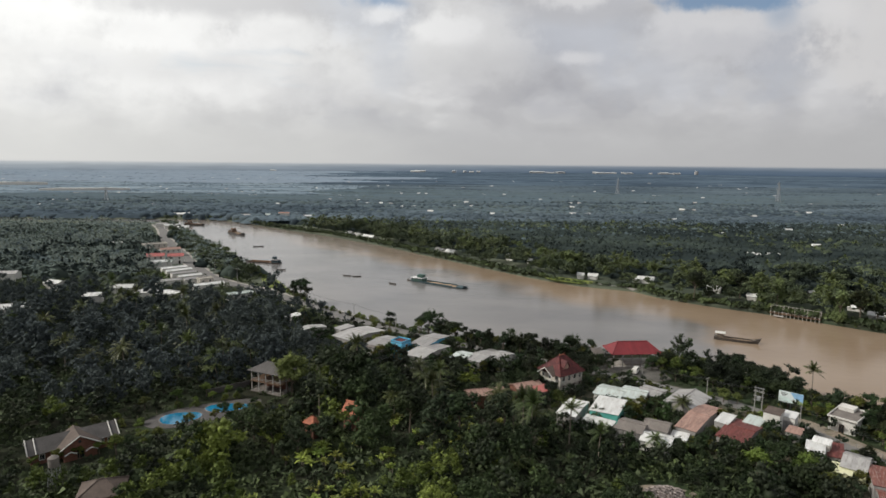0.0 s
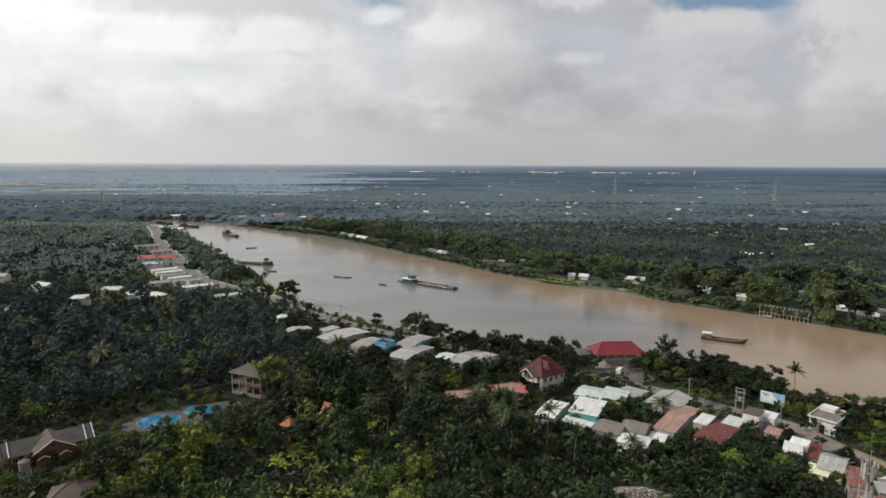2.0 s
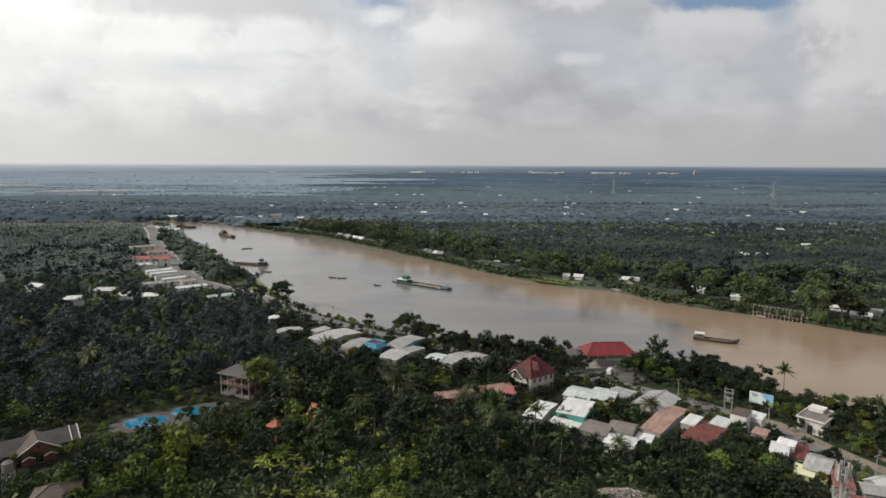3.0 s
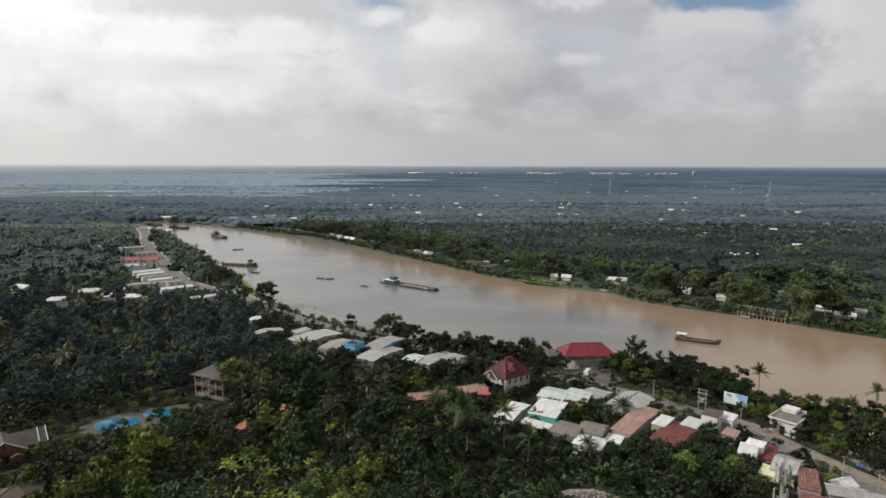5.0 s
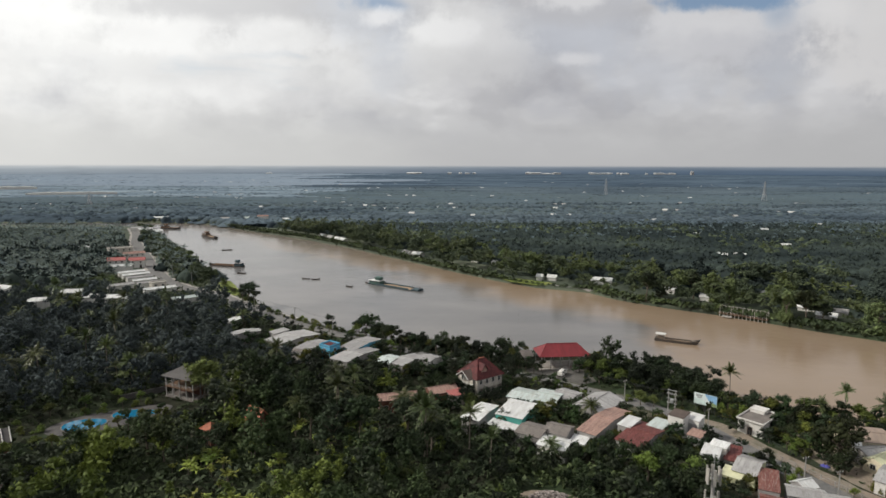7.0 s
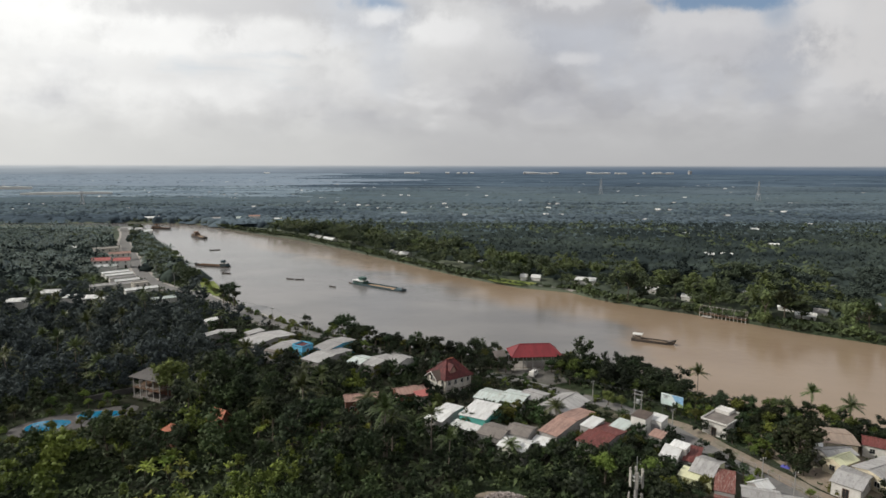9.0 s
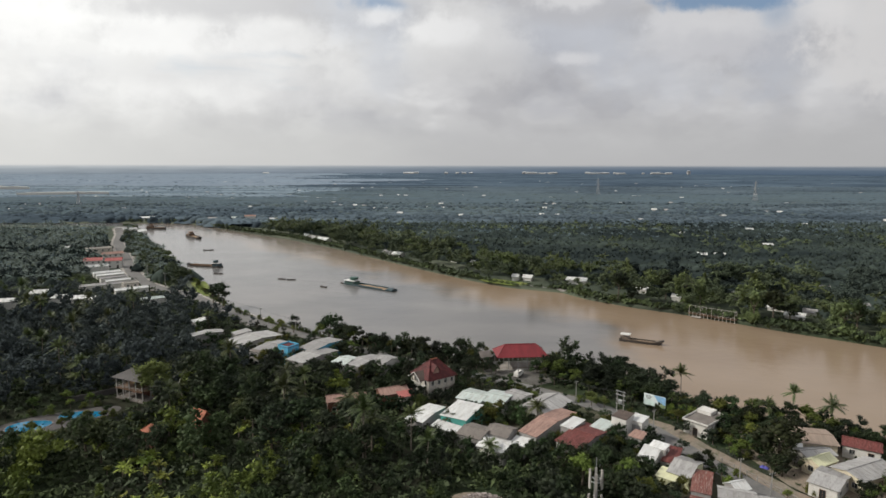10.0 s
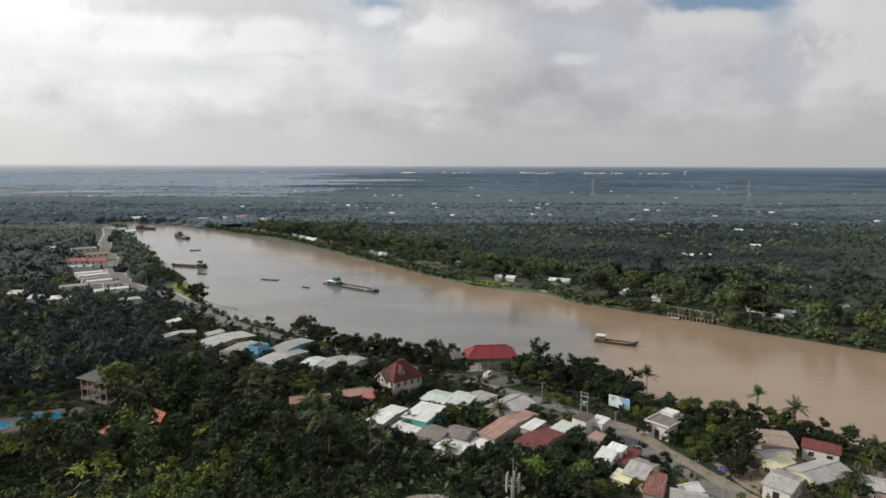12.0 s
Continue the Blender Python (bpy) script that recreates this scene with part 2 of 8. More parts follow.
M = {
    "leaf_a": leafy("mango_leaf", (0.019, 0.030, 0.014), (0.034, 0.050, 0.019), per_object=0.45, per_island=0.3, vary=0.45),
    "leaf_b": leafy("longan_leaf", (0.070, 0.098, 0.024), (0.116, 0.142, 0.030), per_object=0.4, per_island=0.35, vary=0.4),
    "leaf_c": leafy("riverside_leaf", (0.023, 0.033, 0.020), (0.035, 0.050, 0.026), per_object=0.4, per_island=0.3, vary=0.45),
    "leaf_lime": leafy("lime_leaf", (0.115, 0.142, 0.044), (0.135, 0.165, 0.050), per_island=0.3),
    "palm": leafy("palm_frond", (0.050, 0.070, 0.022), (0.076, 0.098, 0.030), per_object=0.35, per_island=0.4, rough=0.45, spec=0.35),
    "banana": leafy("banana_leaf", (0.15, 0.2, 0.036), (0.2, 0.235, 0.05), per_object=0.3, per_island=0.3, rough=0.42),
    # cloud shade painted in as dark colour, haze as a bluish sheen
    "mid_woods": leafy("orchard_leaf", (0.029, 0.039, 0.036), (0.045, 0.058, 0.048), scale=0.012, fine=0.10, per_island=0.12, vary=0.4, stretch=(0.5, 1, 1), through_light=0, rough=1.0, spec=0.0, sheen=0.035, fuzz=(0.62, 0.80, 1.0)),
    # orchard crowns farther back: haze put in as bluish colour and sheen
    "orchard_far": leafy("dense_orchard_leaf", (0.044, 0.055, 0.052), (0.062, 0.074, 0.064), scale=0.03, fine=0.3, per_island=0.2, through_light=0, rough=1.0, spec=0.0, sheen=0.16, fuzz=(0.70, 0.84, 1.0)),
    # the understorey's colour carries the same cloud shade and haze
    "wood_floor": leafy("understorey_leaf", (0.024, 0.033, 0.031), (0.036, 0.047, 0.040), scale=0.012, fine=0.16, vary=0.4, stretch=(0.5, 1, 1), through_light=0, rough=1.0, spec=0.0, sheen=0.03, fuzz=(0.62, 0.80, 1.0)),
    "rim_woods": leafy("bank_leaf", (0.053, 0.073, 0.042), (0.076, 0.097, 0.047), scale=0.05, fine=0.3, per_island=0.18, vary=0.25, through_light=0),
    # paled for haze, with a bluish sheen for more of it
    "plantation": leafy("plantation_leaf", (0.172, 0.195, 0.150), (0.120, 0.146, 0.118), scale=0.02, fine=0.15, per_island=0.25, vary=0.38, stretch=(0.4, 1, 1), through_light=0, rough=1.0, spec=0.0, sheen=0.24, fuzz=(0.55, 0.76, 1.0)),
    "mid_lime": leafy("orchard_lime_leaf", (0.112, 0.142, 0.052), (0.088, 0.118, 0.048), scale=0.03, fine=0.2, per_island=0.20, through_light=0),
    # far leaf colours down to the fields: haze painted in as blue and sheen
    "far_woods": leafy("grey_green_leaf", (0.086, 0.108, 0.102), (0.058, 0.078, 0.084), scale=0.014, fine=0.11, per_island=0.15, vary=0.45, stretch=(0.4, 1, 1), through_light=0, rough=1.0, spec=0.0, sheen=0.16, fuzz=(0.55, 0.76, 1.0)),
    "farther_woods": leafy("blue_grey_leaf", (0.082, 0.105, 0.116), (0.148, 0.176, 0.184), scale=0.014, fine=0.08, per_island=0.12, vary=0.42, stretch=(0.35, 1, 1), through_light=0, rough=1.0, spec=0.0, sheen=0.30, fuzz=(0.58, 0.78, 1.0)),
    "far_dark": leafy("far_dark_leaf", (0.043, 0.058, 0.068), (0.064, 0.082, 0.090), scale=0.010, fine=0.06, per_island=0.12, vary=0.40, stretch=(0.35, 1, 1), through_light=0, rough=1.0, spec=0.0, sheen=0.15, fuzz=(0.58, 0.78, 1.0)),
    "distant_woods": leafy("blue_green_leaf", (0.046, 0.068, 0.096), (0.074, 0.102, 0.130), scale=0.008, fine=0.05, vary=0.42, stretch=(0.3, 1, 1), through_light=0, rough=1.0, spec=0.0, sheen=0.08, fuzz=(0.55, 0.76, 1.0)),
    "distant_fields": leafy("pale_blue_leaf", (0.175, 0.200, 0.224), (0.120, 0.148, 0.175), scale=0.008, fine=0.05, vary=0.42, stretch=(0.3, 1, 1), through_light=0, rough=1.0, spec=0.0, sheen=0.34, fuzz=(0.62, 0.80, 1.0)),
    "under": leafy("undergrowth_leaf", (0.042, 0.06, 0.028), (0.06, 0.082, 0.032), scale=0.06, fine=0.8, per_island=0.4, through_light=0),
    "bark": paint("bark", (0.11, 0.09, 0.07), 0.9, 0.3, 1.5, 12),
    "palm_bark": paint("palm_bark", (0.20, 0.17, 0.14), 0.9, 0.3, 1.5, 12),
    "asphalt": paint("asphalt", (0.165, 0.163, 0.16), 0.9, 0.2, 0.2, 4, stain=(0.21, 0.195, 0.175)),
    "dirt": paint("dirt", (0.29, 0.235, 0.185), 0.95, 0.25, 0.12, 2, second=(0.20, 0.175, 0.14), stain=(0.07, 0.085, 0.04)),
    "trodden": paint("trodden_earth", (0.085, 0.080, 0.055), 0.95, 0.3, 0.12, 2, second=(0.050, 0.066, 0.030), stain=(0.17, 0.14, 0.11)),
    "yard": paint("yard_concrete", (0.105, 0.10, 0.092), 0.9, 0.3, 0.2, 3, stain=(0.06, 0.06, 0.048)),
    "concrete": paint("concrete", (0.36, 0.34, 0.31), 0.9, 0.2, 0.3, 4, stain=(0.22, 0.20, 0.18)),
    "grass": paint("grass", (0.135, 0.185, 0.036), 0.95, 0.3, 0.1, 1.5, second=(0.19, 0.215, 0.055)),
    "tin_white": paint("tin_white", (0.66, 0.67, 0.66), 0.55, 0.16, 0.25, 3, bump=0.1, stretch=(3, 0.6, 1), stain=(0.44, 0.42, 0.39), local=True, per_object=0.12),
    "tin_grey": paint("tin_grey", (0.35, 0.345, 0.34), 0.55, 0.22, 0.3, 3, bump=0.1, stretch=(3, 0.6, 1), stain=(0.20, 0.185, 0.17), local=True, per_object=0.2),
    "tin_green": paint("tin_green", (0.46, 0.52, 0.50), 0.5, 0.15, 0.25, 3, bump=0.1, stretch=(3, 0.6, 1), stain=(0.36, 0.34, 0.30), local=True, per_object=0.1),
    "tin_rust": paint("tin_rust", (0.125, 0.034, 0.030), 0.7, 0.4, 0.6, 3, bump=0.15, stretch=(3, 0.5, 1), stain=(0.28, 0.13, 0.11), local=True),
    "tin_streak": paint("tin_streak", (0.16, 0.055, 0.042), 0.7, 0.35, 0.7, 3, bump=0.1, stretch=(4, 0.3, 1), stain=(0.46, 0.41, 0.38), local=True),
    "tin_pink": paint("tin_pink", (0.31, 0.195, 0.16), 0.75, 0.34, 0.5, 3, bump=0.15, stretch=(3, 0.5, 1), stain=(0.40, 0.29, 0.25), local=True),
    "tin_red": paint("tin_red", (0.195, 0.024, 0.030), 0.55, 0.2, 0.2, 3, bump=0.1, stretch=(3, 0.6, 1), stain=(0.145, 0.028, 0.032), local=True),
    "fibro": paint("fibro_cement", (0.19, 0.17, 0.155), 0.9, 0.22, 0.4, 4, stain=(0.13, 0.12, 0.11), local=True),
    "tile_red": paint("roof_tile_red", (0.078, 0.016, 0.017), 0.7, 0.5, 0.5, 4, stain=(0.165, 0.036, 0.030)),
    "tile_rose": paint("roof_tile_rose", (0.40, 0.13, 0.12), 0.75, 0.2, 0.5, 5, stain=(0.34, 0.16, 0.14)),
    "tile_orange": paint("roof_tile_orange", (0.36, 0.125, 0.072), 0.75, 0.25, 0.5, 5, stain=(0.34, 0.13, 0.08)),
    "tile_brown": paint("roof_tile_brown", (0.105, 0.080, 0.068), 0.8, 0.25, 0.4, 5, stain=(0.075, 0.062, 0.055)),
    "tile_slate": paint("roof_tile_slate", (0.085, 0.08, 0.078), 0.8, 0.25, 0.4, 5),
    "white": paint("white_render", (0.64, 0.63, 0.60), 0.85, 0.08, 0.4, 3, bump=0.1, stain=(0.52, 0.50, 0.46)),
    "old_white": paint("weathered_white_render", (0.50, 0.47, 0.42), 0.9, 0.2, 0.6, 3, bump=0.1, stain=(0.20, 0.175, 0.15)),
    "cream": paint("cream_render", (0.62, 0.56, 0.42), 0.85, 0.1, 0.4, 3, bump=0.1, stain=(0.45, 0.40, 0.32)),
    "lemon": paint("lemon_sheet", (0.66, 0.66, 0.44), 0.7, 0.1, 0.4, 3, bump=0.1),
    "teal": paint("teal_wall", (0.10, 0.40, 0.35), 0.8, 0.12, 0.4, 3, bump=0.1),
    "blue": paint("blue_wall", (0.11, 0.42, 0.64), 0.75, 0.1, 0.4, 3, bump=0.1),
    "brick": paint("brick_wall", (0.17, 0.078, 0.055), 0.9, 0.25, 0.5, 6),
    "grey_wall": paint("grey_render", (0.33, 0.32, 0.31), 0.9, 0.15, 0.4, 3),
    "timber": paint("timber", (0.16, 0.10, 0.065), 0.75, 0.25, 1.0, 8),
    "dark": paint("dark_opening", (0.025, 0.025, 0.027), 0.5, 0.2, 1, 4),
    "steel": paint("galvanised_steel", (0.45, 0.46, 0.47), 0.45, 0.12, 1, 5, metal=0.6),
    "steel_dark": paint("dark_steel", (0.10, 0.105, 0.11), 0.55, 0.2, 1, 5, metal=0.4),
    "pole": paint("pole_concrete", (0.30, 0.29, 0.28), 0.9, 0.15, 1, 5),
    "sand": paint("wet_sand", (0.34, 0.25, 0.17), 0.95, 0.2, 0.4, 3, second=(0.28, 0.20, 0.135)),
    "tin_sandy": paint("faded_sandy_sheet", (0.30, 0.235, 0.19), 0.8, 0.18, 0.3, 3, bump=0.1, stretch=(3, 0.6, 1), stain=(0.25, 0.20, 0.165), local=True),
    "hull_dark": paint("tarred_hull", (0.055, 0.050, 0.046), 0.7, 0.25, 0.8, 4, stain=(0.14, 0.085, 0.05)),
    "hull_worn": paint("worn_timber_hull", (0.17, 0.135, 0.105), 0.8, 0.25, 0.8, 4, stain=(0.08, 0.065, 0.055)),
    "post_pale": paint("bleached_post", (0.38, 0.36, 0.33), 0.85, 0.2, 0.8, 4),
    "hull_blue": paint("blue_hull", (0.040, 0.075, 0.090), 0.65, 0.25, 0.8, 4, stain=(0.09, 0.10, 0.10)),
    "hull_green": paint("green_cabin", (0.045, 0.105, 0.088), 0.65, 0.25, 0.8, 4, stain=(0.16, 0.17, 0.16)),
    "rubble": paint("rubble", (0.27, 0.235, 0.22), 0.95, 0.4, 0.8, 3, per_island=0.5),
    "tarp": paint("blue_tarp", (0.10, 0.10, 0.42), 0.6, 0.2, 0.5, 3),
}


def land_cover():
    """Dark orchard soil near by, scrub and low plantations farther out."""
    m = paint("soil", (0.034, 0.036, 0.024), 0.95, 0.35, 0.03, 0.6, second=(0.030, 0.044, 0.022), spec=0.1)
    t = m.node_tree
    add, link = t.nodes.new, t.links.new
    bsdf = next(n for n in t.nodes if n.type == "BSDF_PRINCIPLED")
    near = bsdf.inputs["Base Color"].links[0].from_socket
    pos, xyz, patchy, mp = add("ShaderNodeNewGeometry"), add("ShaderNodeSeparateXYZ"), add("ShaderNodeTexNoise"), add("ShaderNodeMapping")
    mp.inputs[3].default_value = (0.004, 0.012, 1.0)
    link(pos.outputs["Position"], mp.inputs[0])
    link(mp.outputs[0], patchy.inputs["Vector"])
    patchy.inputs["Scale"].default_value, patchy.inputs["Detail"].default_value = 1.0, 6
    link(pos.outputs["Position"], xyz.inputs[0])
    far = add("ShaderNodeValToRGB")
    for el, (p, c) in zip(far.color_ramp.elements, [(0.40, (0.070, 0.088, 0.066)), (0.62, (0.145, 0.160, 0.115))]):
        el.position, el.color = p, (*c, 1)
    link(patchy.outputs[0], far.inputs[0])
    r, x = add("ShaderNodeMapRange"), add("ShaderNodeMix")
    r.inputs[1].default_value, r.inputs[2].default_value = 205.0, 330.0
    link(xyz.outputs[1], r.inputs[0])
    x.data_type = "RGBA"
    link(r.outputs[0], x.inputs[0])
    link(near, x.inputs[6])
    link(far.outputs[0], x.inputs[7])
    link(x.outputs[2], bsdf.inputs["Base Color"])
    return m


def pool_water():
    m = paint("pool_water", (0.014, 0.165, 0.30), 0.08, 0.12, 0.3, 1.2, bump=0.25, spec=0.5)
    return m


def glass():
    m = bpy.data.materials.new("window_glass")
    m.use_nodes = True
    b = m.node_tree.nodes["Principled BSDF"]
    b.inputs["Base Color"].default_value = (0.02, 0.024, 0.028, 1)
    b.inputs["Roughness"].default_value, b.inputs["Specular IOR Level"].default_value = 0.06, 0.6
    return m


def river_water():
    """Silt-laden river: brown body, greyed by painted cloud shade and sky reflection, and ripples on two scales."""
    m = bpy.data.materials.new("silty_river")
    m.use_nodes = True
    add, link = nodes_of(m.node_tree)
    out, bsdf = add("ShaderNodeOutputMaterial"), add("ShaderNodeBsdfPrincipled")
    pos = add("ShaderNodeNewGeometry").outputs["Position"]

    def tex(scale, detail, stretch, turn=0.0):
        mp, n = add("ShaderNodeMapping"), add("ShaderNodeTexNoise")
        mp.inputs[2].default_value, mp.inputs[3].default_value = (0, 0, turn), stretch
        n.inputs["Scale"].default_value, n.inputs["Detail"].default_value = scale, detail
        link(pos, mp.inputs[0])
        link(mp.outputs[0], n.inputs["Vector"])
        return n.outputs[0]

    def colours(value, stops):
        r = add("ShaderNodeValToRGB")
        for el, (p, c) in zip(r.color_ramp.elements, stops):
            el.position, el.color = p, (*c, 1)
        link(value, r.inputs[0])
        return r.outputs[0]

    def math_node(op, a, b):
        n = add("ShaderNodeMath", operation=op)
        for socket, v in zip(n.inputs, (a, b)):
            if hasattr(v, "is_linked"):
                link(v, socket)
            else:
                socket.default_value = v
        return n.outputs[0]

    def ease(value, lo, hi):
        r = add("ShaderNodeMapRange", interpolation_type="SMOOTHSTEP")
        r.inputs[1].default_value, r.inputs[2].default_value = lo, hi
        link(value, r.inputs[0])
        return r.outputs[0]

    brown = colours(tex(0.012, 4, (1, 1.6, 1), radians(35)), [(0.38, (0.265, 0.196, 0.136)), (0.64, (0.305, 0.232, 0.166))])
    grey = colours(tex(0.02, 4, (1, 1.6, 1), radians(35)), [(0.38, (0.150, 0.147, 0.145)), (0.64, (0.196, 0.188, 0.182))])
    # cloud shade along this bank, painted grey with an uneven edge against the silt
    xyz = add("ShaderNodeSeparateXYZ")
    link(pos, xyz.inputs[0])
    X, Y = xyz.outputs[0], xyz.outputs[1]
    across = math_node("ADD", math_node("MULTIPLY", X, -0.745), math_node("MULTIPLY", Y, -0.667))
    wob = math_node("MULTIPLY", math_node("SUBTRACT", tex(0.025, 4, (1, 1, 1)), 0.5), 60.0)
    near_side = ease(math_node("ADD", across, wob), -264.0, -230.0)
    upstream = ease(math_node("ADD", math_node("ADD", math_node("MULTIPLY", X, -1.0), math_node("MULTIPLY", Y, 0.25)), wob), -60.0, -32.0)
    # upstream, the sky's reflection is painted in as grey too
    cloud_grey = math_node("MAXIMUM", math_node("MULTIPLY", near_side, upstream), math_node("MULTIPLY", ease(Y, 330.0, 560.0), 0.6))
    both = add("ShaderNodeMix", data_type="RGBA")
    link(cloud_grey, both.inputs[0])
    link(brown, both.inputs[6])
    link(grey, both.inputs[7])
    link(both.outputs[2], bsdf.inputs["Base Color"])
    bsdf.inputs["Roughness"].default_value, bsdf.inputs["IOR"].default_value = 0.16, 1.33
    b1, b2 = add("ShaderNodeBump"), add("ShaderNodeBump")
    b1.inputs["Strength"].default_value, b1.inputs["Distance"].default_value = 0.5, 0.25
    b2.inputs["Strength"].default_value, b2.inputs["Distance"].default_value = 0.5, 0.06
    link(tex(0.22, 5, (1, 1.5, 1), radians(20)), b1.inputs["Height"])
    link(tex(1.1, 4, (1, 1.4, 1), radians(-15)), b2.inputs["Height"])
    link(b1.outputs[0], b2.inputs["Normal"])
    link(b2.outputs[0], bsdf.inputs["Normal"])
    link(bsdf.outputs[0], out.inputs[0])
    return m


M["pool"], M["glass"], M["water"], M["soil"] = pool_water(), glass(), river_water(), land_cover()


def backdrop_material():
    """Distant land under the skyline, its haze painted as a glow that fades out upwards."""
    m = bpy.data.materials.new("distant_land")
    m.use_nodes = True
    add, link = nodes_of(m.node_tree)
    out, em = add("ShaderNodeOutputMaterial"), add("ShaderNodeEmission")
    pos = add("ShaderNodeNewGeometry").outputs["Position"]
    xyz, mp, n = add("ShaderNodeSeparateXYZ"), add("ShaderNodeMapping"), add("ShaderNodeTexNoise")
    mp.inputs[3].default_value = (0.004, 0.004, 0.06)
    link(pos, mp.inputs[0])
    link(mp.outputs[0], n.inputs["Vector"])
    n.inputs["Scale"].default_value, n.inputs["Detail"].default_value = 1.0, 4
    link(pos, xyz.inputs[0])
    def span(value, lo, hi):
        h = add("ShaderNodeMapRange", interpolation_type="SMOOTHSTEP")
        h.inputs[1].default_value, h.inputs[2].default_value = lo, hi
        link(value, h.inputs[0])
        return h.outputs[0]

    def rising(stops):
        q = add("ShaderNodeValToRGB")
        e = q.color_ramp.elements
        while len(e) < len(stops):
            e.new(0.5)
        for el, (p, c) in zip(e, stops):
            el.position, el.color = p, (*c, 1)
        h = add("ShaderNodeMapRange")
        h.inputs[1].default_value, h.inputs[2].default_value = 0, 80
        link(xyz.outputs[2], h.inputs[0])
        link(h.outputs[0], q.inputs[0])
        return q.outputs[0]

    # painted haze: paler towards the left and upwards
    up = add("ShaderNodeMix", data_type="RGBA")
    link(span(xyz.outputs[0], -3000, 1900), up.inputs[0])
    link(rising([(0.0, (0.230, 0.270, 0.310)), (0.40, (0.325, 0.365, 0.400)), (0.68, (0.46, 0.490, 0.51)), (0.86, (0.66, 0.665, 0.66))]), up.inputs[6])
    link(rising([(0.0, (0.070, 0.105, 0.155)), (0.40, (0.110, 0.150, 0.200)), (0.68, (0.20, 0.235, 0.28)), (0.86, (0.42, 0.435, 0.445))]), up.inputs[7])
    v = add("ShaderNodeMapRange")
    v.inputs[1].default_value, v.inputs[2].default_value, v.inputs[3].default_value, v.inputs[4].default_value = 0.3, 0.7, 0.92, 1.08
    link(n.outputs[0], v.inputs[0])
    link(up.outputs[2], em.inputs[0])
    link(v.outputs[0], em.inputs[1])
    clear, both = add("ShaderNodeBsdfTransparent"), add("ShaderNodeMixShader")
    link(span(xyz.outputs[2], 50, 80), both.inputs[0])
    link(em.outputs[0], both.inputs[1])
    link(clear.outputs[0], both.inputs[2])
    link(both.outputs[0], out.inputs[0])
    return m


# ---- mesh helpers ----
def mesh_ob(name, bm, material, parent=None, smooth=False):
    me = bpy.data.meshes.new(name)
    bm.to_mesh(me)
    bm.free()
    me.materials.append(material)
    if smooth:
        me.shade_smooth()
    ob = new(name, me)
    ob.parent = parent
    return ob


def part(name, bm, material, parent, label="", smooth=False):
    ob = mesh_ob(name, bm, material, parent, smooth)
    if label:
        ob["label"] = label
    return ob


def thing(name, x, y, z=0.0, turn=0.0, label="", category="", group="", kind=""):
    ob = new(name)
    ob.empty_display_size = 0.5
    ob.matrix_world = pose(x, y, z, 0, 0, turn)
    return tagged(ob, label, category, group, kind)


def box(bm, cx, cy, cz, sx, sy, sz, turn=0.0, bevel=0.0, m=None):
    """A box by its centre and sizes."""
    got = bmesh.ops.create_cube(bm, size=1.0)["verts"]
    mm = (m or Matrix.Identity(4)) @ pose(cx, cy, cz, 0, 0, turn) @ Matrix.Diagonal((sx, sy, sz, 1))
    bmesh.ops.transform(bm, matrix=mm, verts=got)
    if bevel:
        bmesh.ops.bevel(bm, geom=list({e for v in got for e in v.link_edges}), offset=bevel, segments=1, affect="EDGES")
    return bm


def slab(bm, corners, thick):
    """A plate of some thickness under four corners."""
    n = (Vector(corners[1]) - Vector(corners[0])).cross(Vector(corners[3]) - Vector(corners[0])).normalized()
    if n.z < 0:
        n = -n
    top = [bm.verts.new(c) for c in corners]
    low = [bm.verts.new(Vector(c) - n * thick) for c in corners]
    k = len(corners)
    faces = [bm.faces.new(top), bm.faces.new(low[::-1])]
    for i in range(k):
        faces.append(bm.faces.new((top[i], low[i], low[(i + 1) % k], top[(i + 1) % k])))
    bmesh.ops.recalc_face_normals(bm, faces=faces)
    return bm


def tube(bm, points, radii, sides=6):
    """A tapered tube along points."""
    rings = []
    for i, p in enumerate(points):
        p = Vector(p)
        a = Vector(points[min(i + 1, len(points) - 1)]) - Vector(points[max(i - 1, 0)])
        q = a.to_track_quat("Z", "Y")
        r = radii[i] if hasattr(radii, "__len__") else radii
        rings.append([bm.verts.new(p + q @ Vector((r * math.cos(t), r * math.sin(t), 0))) for t in (2 * math.pi * k / sides for k in range(sides))])
    for lo, hi in zip(rings, rings[1:]):
        for k in range(sides):
            bm.faces.new((lo[k], lo[(k + 1) % sides], hi[(k + 1) % sides], hi[k]))
    bm.faces.new(rings[0][::-1])
    bm.faces.new(rings[-1])
    return bm


def BM():
    return bmesh.new()


# ---- the ground, one sheet with the river's channel in it ----
WATER = -1.5
NEAR_BANK = [(1500, -900), (420, -40), (250, 62), (172, 118), (150, 135), (135, 146), (124, 152), (115, 157), (107, 165), (102, 174), (96, 184), (82, 193), (71, 204), (50, 205), (38, 206), (25, 212), (10, 220),
             (1, 224), (-11, 232), (-24, 243), (-34, 250), (-50, 265), (-64, 282), (-80, 305), (-92, 322), (-100, 338), (-112, 352), (-135, 385), (-175, 450), (-207, 502), (-236, 547), (-270, 605), (-300, 648),
             (-345, 655), (-420, 659), (-800, 690), (-4900, 1100)]
